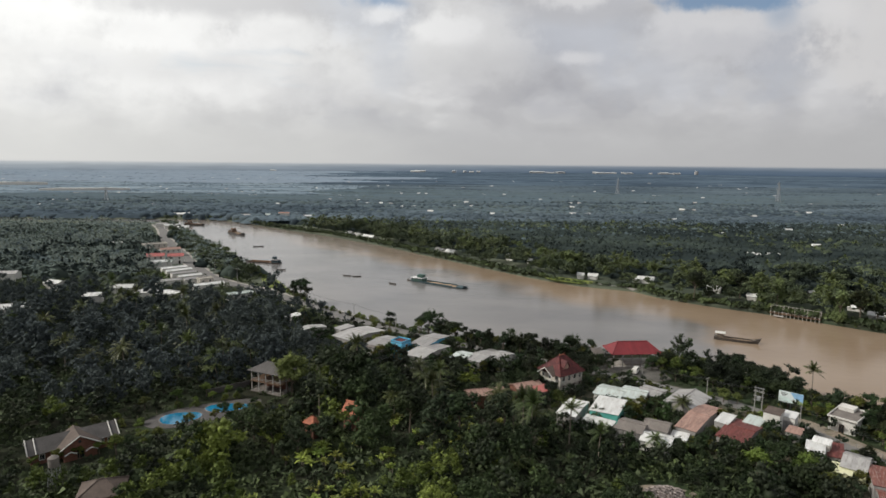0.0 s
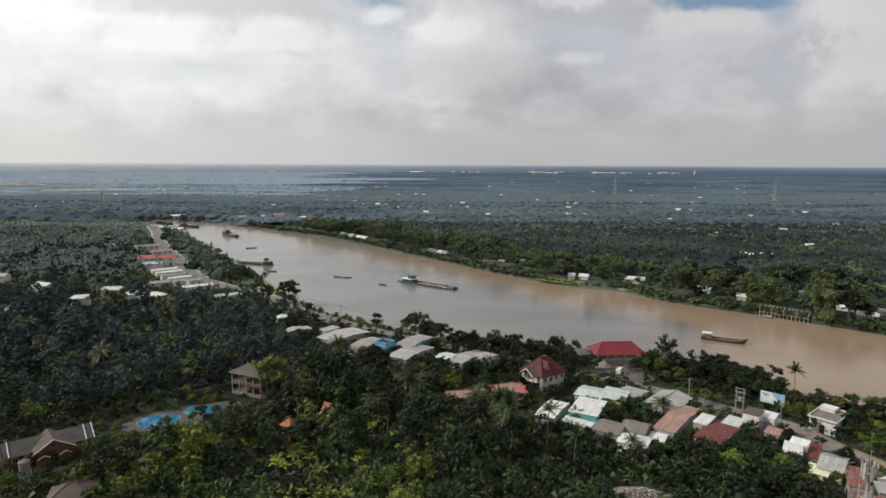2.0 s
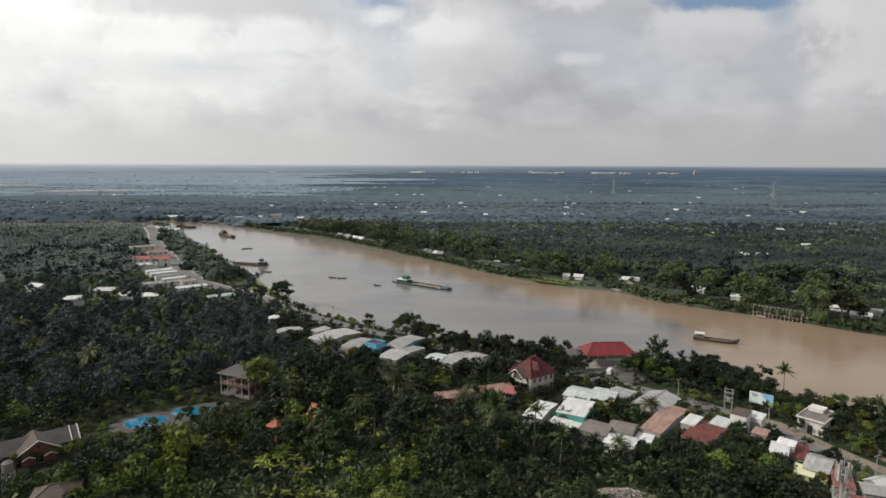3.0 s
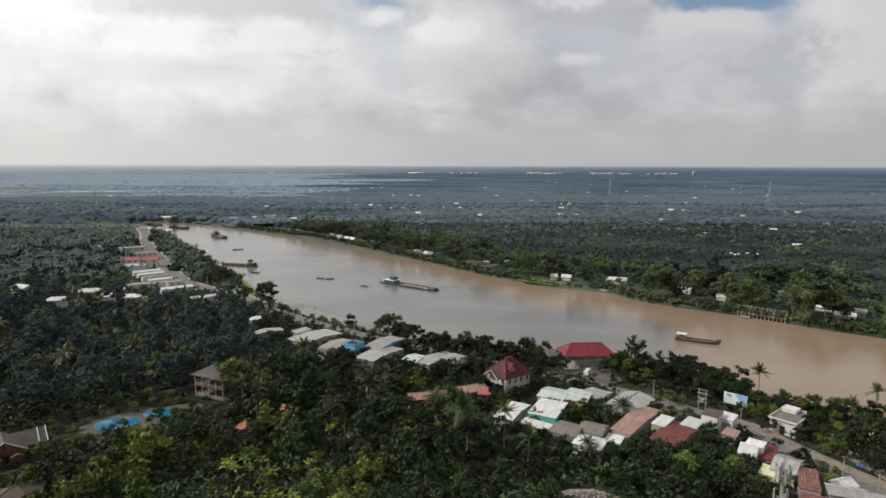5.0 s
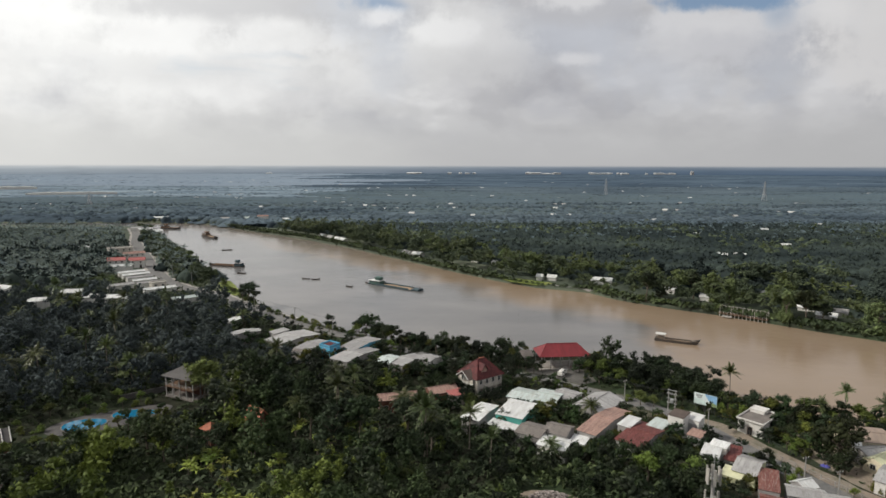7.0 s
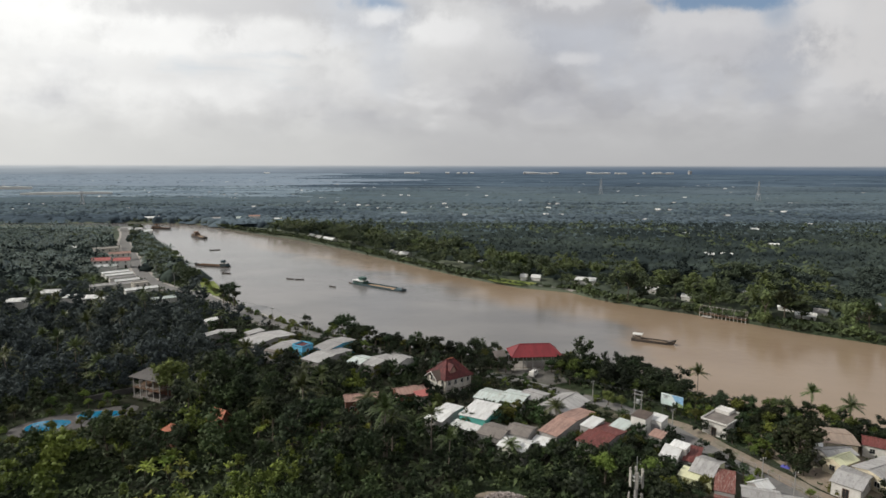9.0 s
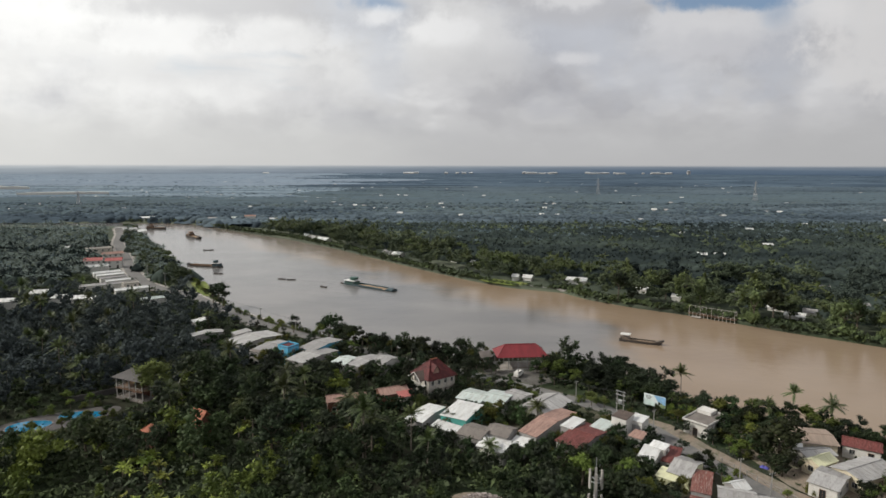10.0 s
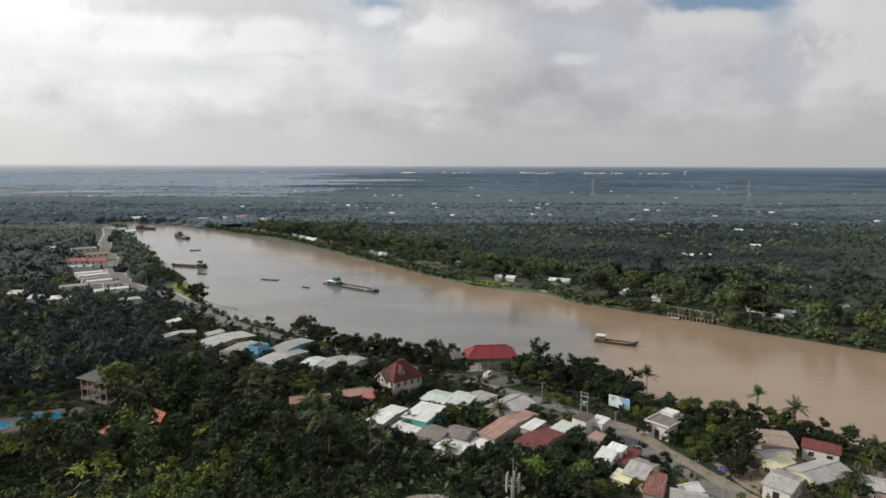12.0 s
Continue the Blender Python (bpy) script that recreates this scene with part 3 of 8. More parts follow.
FAR_BANK = [(1500, -640), (470, 60), (300, 155), (206, 217), (192, 229), (175, 243), (161, 257), (147, 270), (129, 283), (110, 301), (100, 318), (74, 331), (52, 353),
            (26, 386), (-12, 437), (-45, 482), (-97, 544), (-150, 594), (-198, 640), (-240, 682), (-280, 698), (-330, 701), (-360, 699), (-430, 692), (-800, 730), (-4900, 1160)]
FAR = 4900.0


def make_ground():
    bm = BM()

    def land(curve, corners):
        top = [bm.verts.new((x, y, 0)) for x, y in curve]
        rest = [bm.verts.new((x, y, 0)) for x, y in corners]
        bm.faces.new(top + rest)
        return top

    a = land(NEAR_BANK, [(-FAR, -3000), (1500, -3000)])
    b = land(FAR_BANK, [(-FAR, FAR), (FAR, FAR), (FAR, -640)])
    la = [bm.verts.new((x, y - 0.0, -3)) for x, y in NEAR_BANK]
    lb = [bm.verts.new((x, y, -3)) for x, y in FAR_BANK]
    # sloping banks
    for low, curve, side in ((la, NEAR_BANK, 1), (lb, FAR_BANK, -1)):
        for i, v in enumerate(low):
            p, q = curve[max(i - 1, 0)], curve[min(i + 1, len(curve) - 1)]
            d = Vector((q[0] - p[0], q[1] - p[1])).normalized()
            v.co.x += side * d.y * 2.2
            v.co.y -= side * d.x * 2.2
    for low, top in ((la, a), (lb, b)):
        for i in range(len(low) - 1):
            bm.faces.new((top[i], top[i + 1], low[i + 1], low[i]))
    bm.faces.new(la + lb[::-1])
    bmesh.ops.triangulate(bm, faces=bm.faces[:])
    bmesh.ops.recalc_face_normals(bm, faces=bm.faces[:])
    ob = mesh_ob("ground", bm, M["soil"])
    for f in ob.data.polygons:
        if f.normal.z < 0:
            f.flip()
    tagged(ob, "flat delta land of dark soil and undergrowth beside the river", "ground", kind="structure")
    bm = BM()
    slab(bm, [(-FAR, 100, WATER), (-FAR, 1300, WATER), (1600, 1300, WATER), (1600, -1000, WATER)], 0.5)
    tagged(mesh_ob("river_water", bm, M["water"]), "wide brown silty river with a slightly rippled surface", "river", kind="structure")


make_ground()


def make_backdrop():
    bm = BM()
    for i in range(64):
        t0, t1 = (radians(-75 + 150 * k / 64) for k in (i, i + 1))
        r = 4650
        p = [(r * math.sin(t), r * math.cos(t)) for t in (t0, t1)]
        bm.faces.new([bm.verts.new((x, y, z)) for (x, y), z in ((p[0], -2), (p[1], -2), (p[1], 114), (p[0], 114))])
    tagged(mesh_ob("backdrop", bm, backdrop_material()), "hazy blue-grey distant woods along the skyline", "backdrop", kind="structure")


make_backdrop()


def curve_points(points, step):
    """Points every step metres along a polyline smoothed by Catmull-Rom."""
    p = [Vector((*q, 0)) for q in points]
    out = []
    for i in range(len(p) - 1):
        a, b, c, d = p[max(i - 1, 0)], p[i], p[i + 1], p[min(i + 2, len(p) - 1)]
        n = max(1, int((c - b).length / step))
        for k in range(n):
            t = k / n
            out.append(0.5 * ((2 * b) + (c - a) * t + (2 * a - 5 * b + 4 * c - d) * t * t + (3 * b - a - 3 * c + d) * t ** 3))
    return out + [p[-1]]


def ribbon(name, points, width, z, material, label, category, thick=0.12, wobble=0.0):
    c = curve_points(points, 4.0)
    rnd = random.Random(7)
    bm = BM()
    rows = []
    for i, p in enumerate(c):
        d = (c[min(i + 1, len(c) - 1)] - c[max(i - 1, 0)]).normalized()
        n = Vector((-d.y, d.x, 0))
        wl, wr = (width / 2 + wobble * rnd.uniform(-1, 1) for _ in range(2))
        rows.append([bm.verts.new((*(p + n * s).xy, zz)) for s, zz in ((wl, z - thick), (wl, z), (-wr, z), (-wr, z - thick))])
    for a, b in zip(rows, rows[1:]):
        for k in range(3):
            bm.faces.new((a[k], a[k + 1], b[k + 1], b[k]))
    bmesh.ops.recalc_face_normals(bm, faces=bm.faces[:])
    return tagged(mesh_ob(name, bm, material), label, category, kind="structure")


ROAD = [(-300, 628), (-268, 572), (-237, 510), (-206, 457), (-167, 391), (-141, 350), (-122, 326), (-104, 311), (-91, 302), (-76, 285), (-57, 265), (-38, 247), (-16, 229), (0, 217), (20, 203), (40, 190), (56, 179), (70, 168), (82, 157), (89, 146), (93.6, 134.5), (96.4, 127.5), (99, 122), (101.5, 116.5), (106, 107), (118, 88), (150, 40)]
ribbon("verge", ROAD, 6.4, 0.06, M["trodden"], "trodden earth verge along the riverside road", "verge", wobble=0.8)
ribbon("verge", [(88, 152), (92.5, 147.5), (97.5, 137), (100.5, 130.5), (103.2, 124.7), (105.4, 119.4), (109, 112), (121, 92)], 4.6, 0.10, M["dirt"], "dry sandy track beside the asphalt", "verge", wobble=0.7)
UPPER = [q for q in ROAD if q[0] < -30]
ribbon("verge", UPPER, 11.0, 0.10, M["concrete"], "pale concrete shoulder along the upstream road", "verge", wobble=0.6)
ribbon("road", ROAD, 4.8, 0.16, M["asphalt"], "worn grey asphalt road along the river", "road", wobble=0.12)
ribbon("road", UPPER, 7.4, 0.165, M["asphalt"], "wide grey asphalt road upstream of the bend", "road", wobble=0.1)


# ---- buildings ----
FOOT = []      # footprints: x, y, half length, half width, turn
EAVES = []     # the height of each one's eaves


def wall_shell(bm, L, W, h, z0=0.0):
    """Four walls with thickness, open at the top and bottom."""
    t = 0.2
    box(bm, 0, -W / 2 + t / 2, z0 + h / 2, L, t, h)
    box(bm, 0, W / 2 - t / 2, z0 + h / 2, L, t, h)
    box(bm, -L / 2 + t / 2, 0, z0 + h / 2, t, W - 2 * t, h)
    box(bm, L / 2 - t / 2, 0, z0 + h / 2, t, W - 2 * t, h)
    return bm


def window_on(parent, x, y, z, w, h, side):
    """A window (or door where it starts at the floor) on a wall: side is the outward direction, x or y with its sign."""
    turn = {"-y": 0, "+y": 180, "-x": -90, "+x": 90}[side]
    m = pose(x, y, z, 0, 0, turn)
    bm = BM()
    for sx in (-1, 1):
        box(bm, sx * (w / 2), 0, 0, 0.09, 0.16, h + 0.09, m=m)
    for sz in (-1, 1):
        box(bm, 0, 0, sz * (h / 2), w, 0.16, 0.09, m=m)
    box(bm, 0, 0, 0, 0.05, 0.12, h, m=m)
    ob = part("window_frame", bm, M["white"] if h < 1.9 else M["timber"], parent)
    bm = BM()
    box(bm, 0, 0.0, 0, w - 0.02, 0.06, h - 0.02, m=m)
    part("pane", bm, M["glass"], ob)
    return ob


def house(x, y, L, W, turn, eave, roof="gable", rise=1.2, top="tin_white", wall="white", label="", over=0.5, name="house", windows=True, floors=1,
          category="house", group="village houses", wall_label="", roof_label="", shutter=False):
    """A house: ridge along local x (length L). roof: gable, mono (falls towards -y), hip, flat."""
    FOOT.append((x, y, L / 2 + over, W / 2 + over, turn))
    EAVES.append(eave)
    ob = thing(name, x, y, 0, turn, label, category, group)
    h0 = eave
    bm = BM()
    if roof == "gable":
        wall_shell(bm, L, W, h0)
        for s in (-1, 1):
            xx = s * (L / 2 - 0.1)
            v = [bm.verts.new(p) for p in ((xx - 0.1, -W / 2, h0), (xx - 0.1, W / 2, h0), (xx - 0.1, 0, h0 + rise), (xx + 0.1, -W / 2, h0), (xx + 0.1, W / 2, h0), (xx + 0.1, 0, h0 + rise))]
            for f in ((0, 1, 2), (5, 4, 3), (0, 3, 4, 1), (1, 4, 5, 2), (2, 5, 3, 0)):
                bm.faces.new([v[k] for k in f])
    elif roof == "mono":
        wall_shell(bm, L, W, h0)
        for s in (-1, 1):
            xx = s * (L / 2 - 0.1)
            v = [bm.verts.new(p) for p in ((xx - 0.1, -W / 2, h0), (xx - 0.1, W / 2, h0), (xx - 0.1, W / 2, h0 + rise), (xx + 0.1, -W / 2, h0), (xx + 0.1, W / 2, h0), (xx + 0.1, W / 2, h0 + rise))]
            for f in ((0, 1, 2), (5, 4, 3), (0, 3, 4, 1), (1, 4, 5, 2), (2, 5, 3, 0)):
                bm.faces.new([v[k] for k in f])
        box(bm, 0, W / 2 - 0.1, h0 + rise / 2, L - 0.4, 0.2, rise)
    else:
        wall_shell(bm, L, W, h0)
    bmesh.ops.recalc_face_normals(bm, faces=bm.faces[:])
    part("wall", bm, M[wall], ob, wall_label)
    o, th = over, 0.10
    if roof == "gable":
        k = rise / (W / 2)
        zr, ze = h0 + rise + 0.06, h0 - k * o + 0.06
        for s in (-1, 1):
            bm = BM()
            slab(bm, [(-L / 2 - o, s * (W / 2 + o), ze), (L / 2 + o, s * (W / 2 + o), ze), (L / 2 + o, s * 0.02, zr), (-L / 2 - o, s * 0.02, zr)], th)
            part("roof_slope", bm, M[top], ob, roof_label)
        bm = BM()
        tube(bm, [(-L / 2 - o, 0, zr + 0.02), (L / 2 + o, 0, zr + 0.02)], 0.14, 6)
        part("ridge_cap", bm, M[top], ob)
        # sheet joints
        for s in (-1, 1):
            n = max(2, int(L / 1.8)) if L * W < 300 and windows else 2
            for i in range(1, n):
                bm = BM()
                xx = -L / 2 + L * i / n
                slab(bm, [(xx - 0.03, s * (W / 2 + o), ze + 0.02), (xx + 0.03, s * (W / 2 + o), ze + 0.02), (xx + 0.03, s * 0.1, zr + 0.015), (xx - 0.03, s * 0.1, zr + 0.015)], 0.04)
                part("sheet_joint", bm, M[top], ob)
    elif roof == "mono":
        k = rise / W
        za, zb = h0 - k * o + 0.06, h0 + rise + k * o + 0.06
        bm = BM()
        slab(bm, [(-L / 2 - o, -W / 2 - o, za), (L / 2 + o, -W / 2 - o, za), (L / 2 + o, W / 2 + o, zb), (-L / 2 - o, W / 2 + o, zb)], th)
        part("roof_sheet", bm, M[top], ob, roof_label)
        n = max(2, int(L / 1.2))
        for i in range(1, n):
            bm = BM()
            xx = -L / 2 + L * i / n
            slab(bm, [(xx - 0.03, -W / 2 - o, za + 0.02), (xx + 0.03, -W / 2 - o, za + 0.02), (xx + 0.03, W / 2 + o, zb + 0.02), (xx - 0.03, W / 2 + o, zb + 0.02)], 0.04)
            part("sheet_joint", bm, M[top], ob)
    elif roof == "hip":
        zr, ze = h0 + rise, h0 - 0.1
        a, b, r = L / 2 + o, W / 2 + o, max(0.3, L / 2 - W / 2)
        for pts in ([(-a, -b, ze), (a, -b, ze), (r, 0, zr), (-r, 0, zr)], [(a, b, ze), (-a, b, ze), (-r, 0, zr), (r, 0, zr)],
                    [(a, -b, ze), (a, b, ze), (r, 0, zr)], [(-a, b, ze), (-a, -b, ze), (-r, 0, zr)]):
            bm = BM()
            slab(bm, pts, th) if len(pts) == 4 else slab3(bm, pts, th)
            part("roof_slope", bm, M[top], ob, roof_label)
        bm = BM()
        tube(bm, [(-r, 0, zr), (r, 0, zr)], 0.16, 6)
        for sx in (-1, 1):
            for sy in (-1, 1):
                tube(bm, [(sx * r, 0, zr), (sx * a, sy * b, ze + 0.03)], 0.12, 6)
        part("ridge_cap", bm, M[top], ob)
    else:
        bm = BM()
        box(bm, 0, 0, h0 + 0.08, L + 2 * o, W + 2 * o, 0.16)
        part("roof_slab", bm, M[top], ob, roof_label)
        bm = BM()
        for sy in (-1, 1):
            box(bm, 0, sy * (W / 2 + o - 0.08), h0 + 0.16 + rise / 2, L + 2 * o, 0.16, rise)
        for sx in (-1, 1):
            box(bm, sx * (L / 2 + o - 0.08), 0, h0 + 0.16 + rise / 2, 0.16, W + 2 * o - 0.32, rise)
        part("parapet", bm, M[wall], ob)
    if shutter:
        bm = BM()
        box(bm, 0, -W / 2 - 0.03, h0 * 0.58, L * 0.8, 0.08, h0 * 0.5)
        curtain = part("shutter", bm, M["tin_grey"], ob, "grey roller shutter")
        for i in range(9):
            bm = BM()
            box(bm, 0, -W / 2 - 0.08, h0 * (0.35 + 0.055 * i), L * 0.8, 0.03, 0.05)
            part("slat", bm, M["tin_grey"], curtain)
    if windows:
        fh = h0 / floors
        for f in range(floors):
            zc = f * fh + min(1.6, fh * 0.55)
            for side, span, off in (("-y", L, W), ("-x", W, L), ("+x", W, L)):
                n = max(1, int(span / 3.2))
                for i in range(n):
                    c = -span / 2 + span * (i + 0.5) / n
                    hh = 1.15
                    zz = zc
                    if f == 0 and i == n // 2 and side == "-y":
                        hh, zz = 2.05, 1.05
                    if side == "-y":
                        window_on(ob, c, -W / 2, zz, 1.1, hh, side)
                    else:
                        window_on(ob, (-1 if side == "-x" else 1) * L / 2, c, zz, 1.1, hh, side)
    return ob


def slab3(bm, pts, th):
    n = (Vector(pts[1]) - Vector(pts[0])).cross(Vector(pts[2]) - Vector(pts[0])).normalized()
    if n.z < 0:
        n = -n
    top = [bm.verts.new(c) for c in pts]
    low = [bm.verts.new(Vector(c) - n * th) for c in pts]
    fs = [bm.faces.new(top), bm.faces.new(low[::-1])]
    for i in range(3):
        fs.append(bm.faces.new((top[i], low[i], low[(i + 1) % 3], top[(i + 1) % 3])))
    bmesh.ops.recalc_face_normals(bm, faces=fs)


# the roadside village
house(41.7, 146.6, 6.8, 9.8, -28, 4.7, "mono", 0.3, "tin_white", "teal", "narrow teal-walled house with a wide pale metal roof", 0.25)
house(32.7, 146.1, 4.6, 10.8, -30, 4.3, "gable", 0.45, "tin_white", "grey_wall", "low shed with a whitish metal roof beside the teal house", 0.25)
house(37.8, 140.3, 7, 3, -36, 3.2, "mono", 0.35, "tin_white", "grey_wall", "low lean-to with a white sheet roof", 0.25, windows=False)
house(44.6, 136.1, 6, 6.8, -34, 4.1, "gable", 0.7, "fibro", "grey_wall", "small house with a dark grey cement-sheet roof", 0.25)
house(50.5, 136.1, 5.4, 5.8, -30, 4.3, "gable", 0.8, "fibro", "grey_wall", "small grey-brown roofed house with grey walls", 0.25)
house(48.8, 130.8, 6.4, 6, -32, 3.5, "gable", 0.6, "tin_white", "white", "low house with a bright white metal roof at the orchard's edge", 0.25)
house(54.5, 132.6, 3.4, 3.6, -32, 3.2, "mono", 0.3, "tin_white", "white", "little white-roofed shed against the low house", 0.2, windows=False)
house(62.2, 140.8, 4.6, 18, -41, 4.4, "gable", 0.7, "tin_pink", "grey_wall", "long house under a faded pinkish sheet roof", 0.25, windows=False)
house(67.6, 138.7, 3, 6, -42, 4.9, "mono", 0.3, "tin_white", "grey_wall", "small raised roof of pale metal sheets", 0.15, windows=False)
house(69.0, 134.0, 6, 13, -44, 4.1, "gable", 0.7, "tin_rust", "grey_wall", "house with a rusted dark red metal roof", 0.3)
house(74.7, 139.0, 3.6, 5, -44, 4.3, "mono", 0.35, "tin_green", "grey_wall", "small house with a pale green metal roof", 0.2, windows=False)
house(79.5, 139.4, 3.6, 4.2, -43, 6.6, "mono", 0.3, "tile_brown", "white", "tall narrow white-walled house with a red-brown roof", 0.08, windows=False)
house(83.4, 139.9, 3.4, 3.6, -43, 5.6, "mono", 0.35, "tin_white", "white", "white-walled extension with a pale metal roof", 0.12, windows=False, shutter=True)
house(81.5, 133.8, 3, 3.4, -43, 4.3, "mono", 0.3, "tin_pink", "grey_wall", "low pinkish-roofed porch of the white house", 0.2, windows=False)
house(45.5, 158.5, 6.8, 7.6, -31, 4, "gable", 0.5, "tin_green", "white", "roadside shop house with a pale grey-green metal roof", 0.35)
house(51.5, 157.2, 6.2, 8.4, -28, 4.1, "gable", 0.5, "tin_green", "white", "roadside shop house with a weathered greenish metal roof", 0.35)
house(56.7, 158.7, 5.6, 6.6, -40, 4, "gable", 0.5, "tin_grey", "white", "roadside shop house with a light grey metal roof", 0.35)
house(63.5, 151.7, 11.4, 8, 48, 4.5, "gable", 1.2, "tin_grey", "grey_wall", "house with a two-sided grey metal roof and rendered gable", 0.35)

# blue house and its neighbours by the bend
house(-14.6, 198.2, 4.8, 4.8, -34, 5.6, "flat", 0.45, "tile_red", "blue", "two-storey bright blue house with a red roof terrace", 0.0, floors=2)
house(-5.4, 192.9, 7.2, 15.6, -33, 4.2, "gable", 0.6, "tin_grey", "grey_wall", "long shed with a light grey metal roof", 0.3)
house(-4.7, 203.6, 6.4, 14.6, -31, 4.6, "gable", 0.7, "tin_grey", "blue", "long pale-roofed house with a light blue gable wall", 0.3)
house(-31.1, 215.2, 9.2, 17, -39, 3.4, "gable", 0.8, "tin_grey", "grey_wall", "broad warehouse with a pale grey metal roof", 0.4)
house(-20.4, 201.4, 6, 11.6, -30, 4.6, "gable", 0.7, "tin_grey", "white", "pale-roofed house beside the blue house", 0.3)
house(-24.1, 197.6, 4.6, 4.6, -30, 4.3, "mono", 0.4, "fibro", "grey_wall", "small dark-roofed outhouse beside it", 0.25, windows=False)
house(6.3, 187.9, 5.2, 7.6, -32, 4.1, "gable", 0.6, "tin_green", "grey_wall", "small house with a pale greenish roof", 0.25)
house(12.3, 187.5, 5.4, 11.6, -38, 4.1, "gable", 0.6, "tin_grey", "grey_wall", "house with a long pale metal roof among trees", 0.25)
house(18.7, 187.2, 5.4, 7.8, -38, 4.5, "gable", 0.8, "tin_grey", "white", "house with a rounded grey roof among trees", 0.25)
house(-49.5, 218.5, 4.2, 11, -55, 4.2, "gable", 0.6, "tin_grey", "grey_wall", "long low shed with a pale roof between trees", 0.25, windows=False)
house(-37.3, 219.5, 4, 6, -45, 4.2, "mono", 0.4, "tin_grey", "grey_wall", "small pale-roofed shed between trees", 0.25, windows=False)
house(-61.2, 240.6, 4, 6, -35, 3.2, "mono", 0.4, "tin_white", "grey_wall", "small shed with a pale roof near the bend", 0.25, windows=False)

# right end of the village
house(101.6, 145.6, 5.8, 9.2, -49, 3.3, "flat", 0.4, "fibro", "white", "white roadside house with a flat grey parapet roof", 0.35)
house(103.4, 148.6, 3.4, 3.0, -49, 4.1, "flat", 0.12, "white", "white", "white rooftop stair hut behind a parapet", 0.1, windows=False)
house(121.0, 135.4, 9.6, 8.4, -14, 3.6, "gable", 0.5, "tin_sandy", "cream", "broad warehouse with a sandy brown roof", 0.4, windows=False)
house(115.8, 132.0, 3.2, 3.0, -28, 3.3, "mono", 0.25, "tin_white", "white", "small bright white roof beside the warehouse", 0.2, windows=False)
house(118.6, 128.6, 7.0, 4.4, 10, 2.9, "gable", 0.6, "tin_grey", "grey_wall", "shed with a light grey metal roof", 0.3, windows=False)
house(117.8, 125.4, 6.2, 3.8, 28, 2.7, "gable", 0.9, "lemon", "cream", "house with a pale yellow-green sheet roof", 0.25)
house(114.8, 117.2, 5.0, 8.8, -47, 2.9, "gable", 0.6, "tin_grey", "white", "white-walled house with a grey metal roof beside the road", 0.35)
house(124.0, 120.6, 11.0, 6.6, 24, 3.2, "gable", 0.8, "tin_grey", "cream", "long house with a broad grey metal roof", 0.35)
house(131.6, 132.6, 7.0, 5.4, -33, 2.9, "gable", 0.9, "tin_rust", "white", "riverside house with a red metal roof", 0.35)
house(134.0, 115.0, 8.0, 6.0, -30, 3.0, "gable", 0.8, "tin_grey", "grey_wall", "low house with a grey metal roof", 0.35)
house(130.0, 108.0, 5.0, 7.0, -30, 2.9, "gable", 0.7, "tin_pink", "grey_wall", "small house with a pinkish sheet roof", 0.35)
house(81.4, 125.7, 3.4, 5.4, -33, 4.0, "mono", 0.4, "tin_white", "white", "two-storey white house with a white metal roof", 0.2, floors=2)
house(84.2, 128.0, 3.4, 2.8, -42, 4.5, "mono", 0.3, "tin_white", "white", "white upper storey with a pale roof", 0.15, floors=2)
house(86.6, 126.8, 2.9, 7.2, -30, 2.9, "mono", 0.4, "tin_rust", "grey_wall", "narrow house with a dark red metal roof", 0.2, windows=False)
house(87.4, 121.2, 4.4, 8.6, -40, 3.2, "gable", 1.1, "tin_grey", "lemon", "pale lemon house with a two-sided light metal roof", 0.25)
house(83.0, 119.0, 3.6, 3.6, -40, 2.6, "mono", 0.4, "lemon", "lemon", "low lemon-coloured lean-to house", 0.25, windows=False)
house(88.2, 115.0, 3.5, 8.4, -26, 3.1, "mono", 0.5, "tin_streak", "grey_wall", "house with a streaked rust-red and white metal roof", 0.15, windows=False)
house(93.2, 111.0, 6.4, 4.4, -22, 2.9, "gable", 0.6, "tin_grey", "grey_wall", "low house with a light grey metal roof", 0.25, windows=False)
house(95.0, 114.6, 3.2, 3.4, 20, 2.7, "gable", 0.9, "tin_white", "grey_wall", "small shed with a steep white roof", 0.25, windows=False)
house(97.6, 108.6, 4.6, 4.0, -22, 2.8, "gable", 0.6, "tin_grey", "grey_wall", "low house under a grey roof", 0.25, windows=False)
house(85.6, 107.4, 5.0, 5.0, -26, 2.8, "gable", 0.7, "tin_streak", "grey_wall", "small rust-streaked metal roofed house", 0.25, windows=False)

# roofs among the orchard trees
house(-21.8, 142.4, 4.0, 3.6, -32, 4.5, "gable", 2.0, "tile_orange", "brick", "orange tiled house half hidden by trees", 0.6)
house(-31.0, 137.0, 2.6, 2.4, -30, 3.9, "hip", 1.2, "tile_orange", "brick", "small orange tiled roof among trees", 0.5)
house(11.2, 157.3, 10, 4, 14, 3.8, "gable", 0.9, "tin_pink", "brick", "low house with a faded pink roof among trees", 0.4)
house(23.0, 162.4, 7.6, 4.8, 24, 3.9, "gable", 0.9, "tin_pink", "brick", "low pink-roofed house beside the villa", 0.4)
house(26.9, 160.3, 4.2, 3.4, 24, 3.6, "mono", 0.5, "tile_rose", "old_white", "little lean-to with a faded red roof beside the villa", 0.25, windows=False)
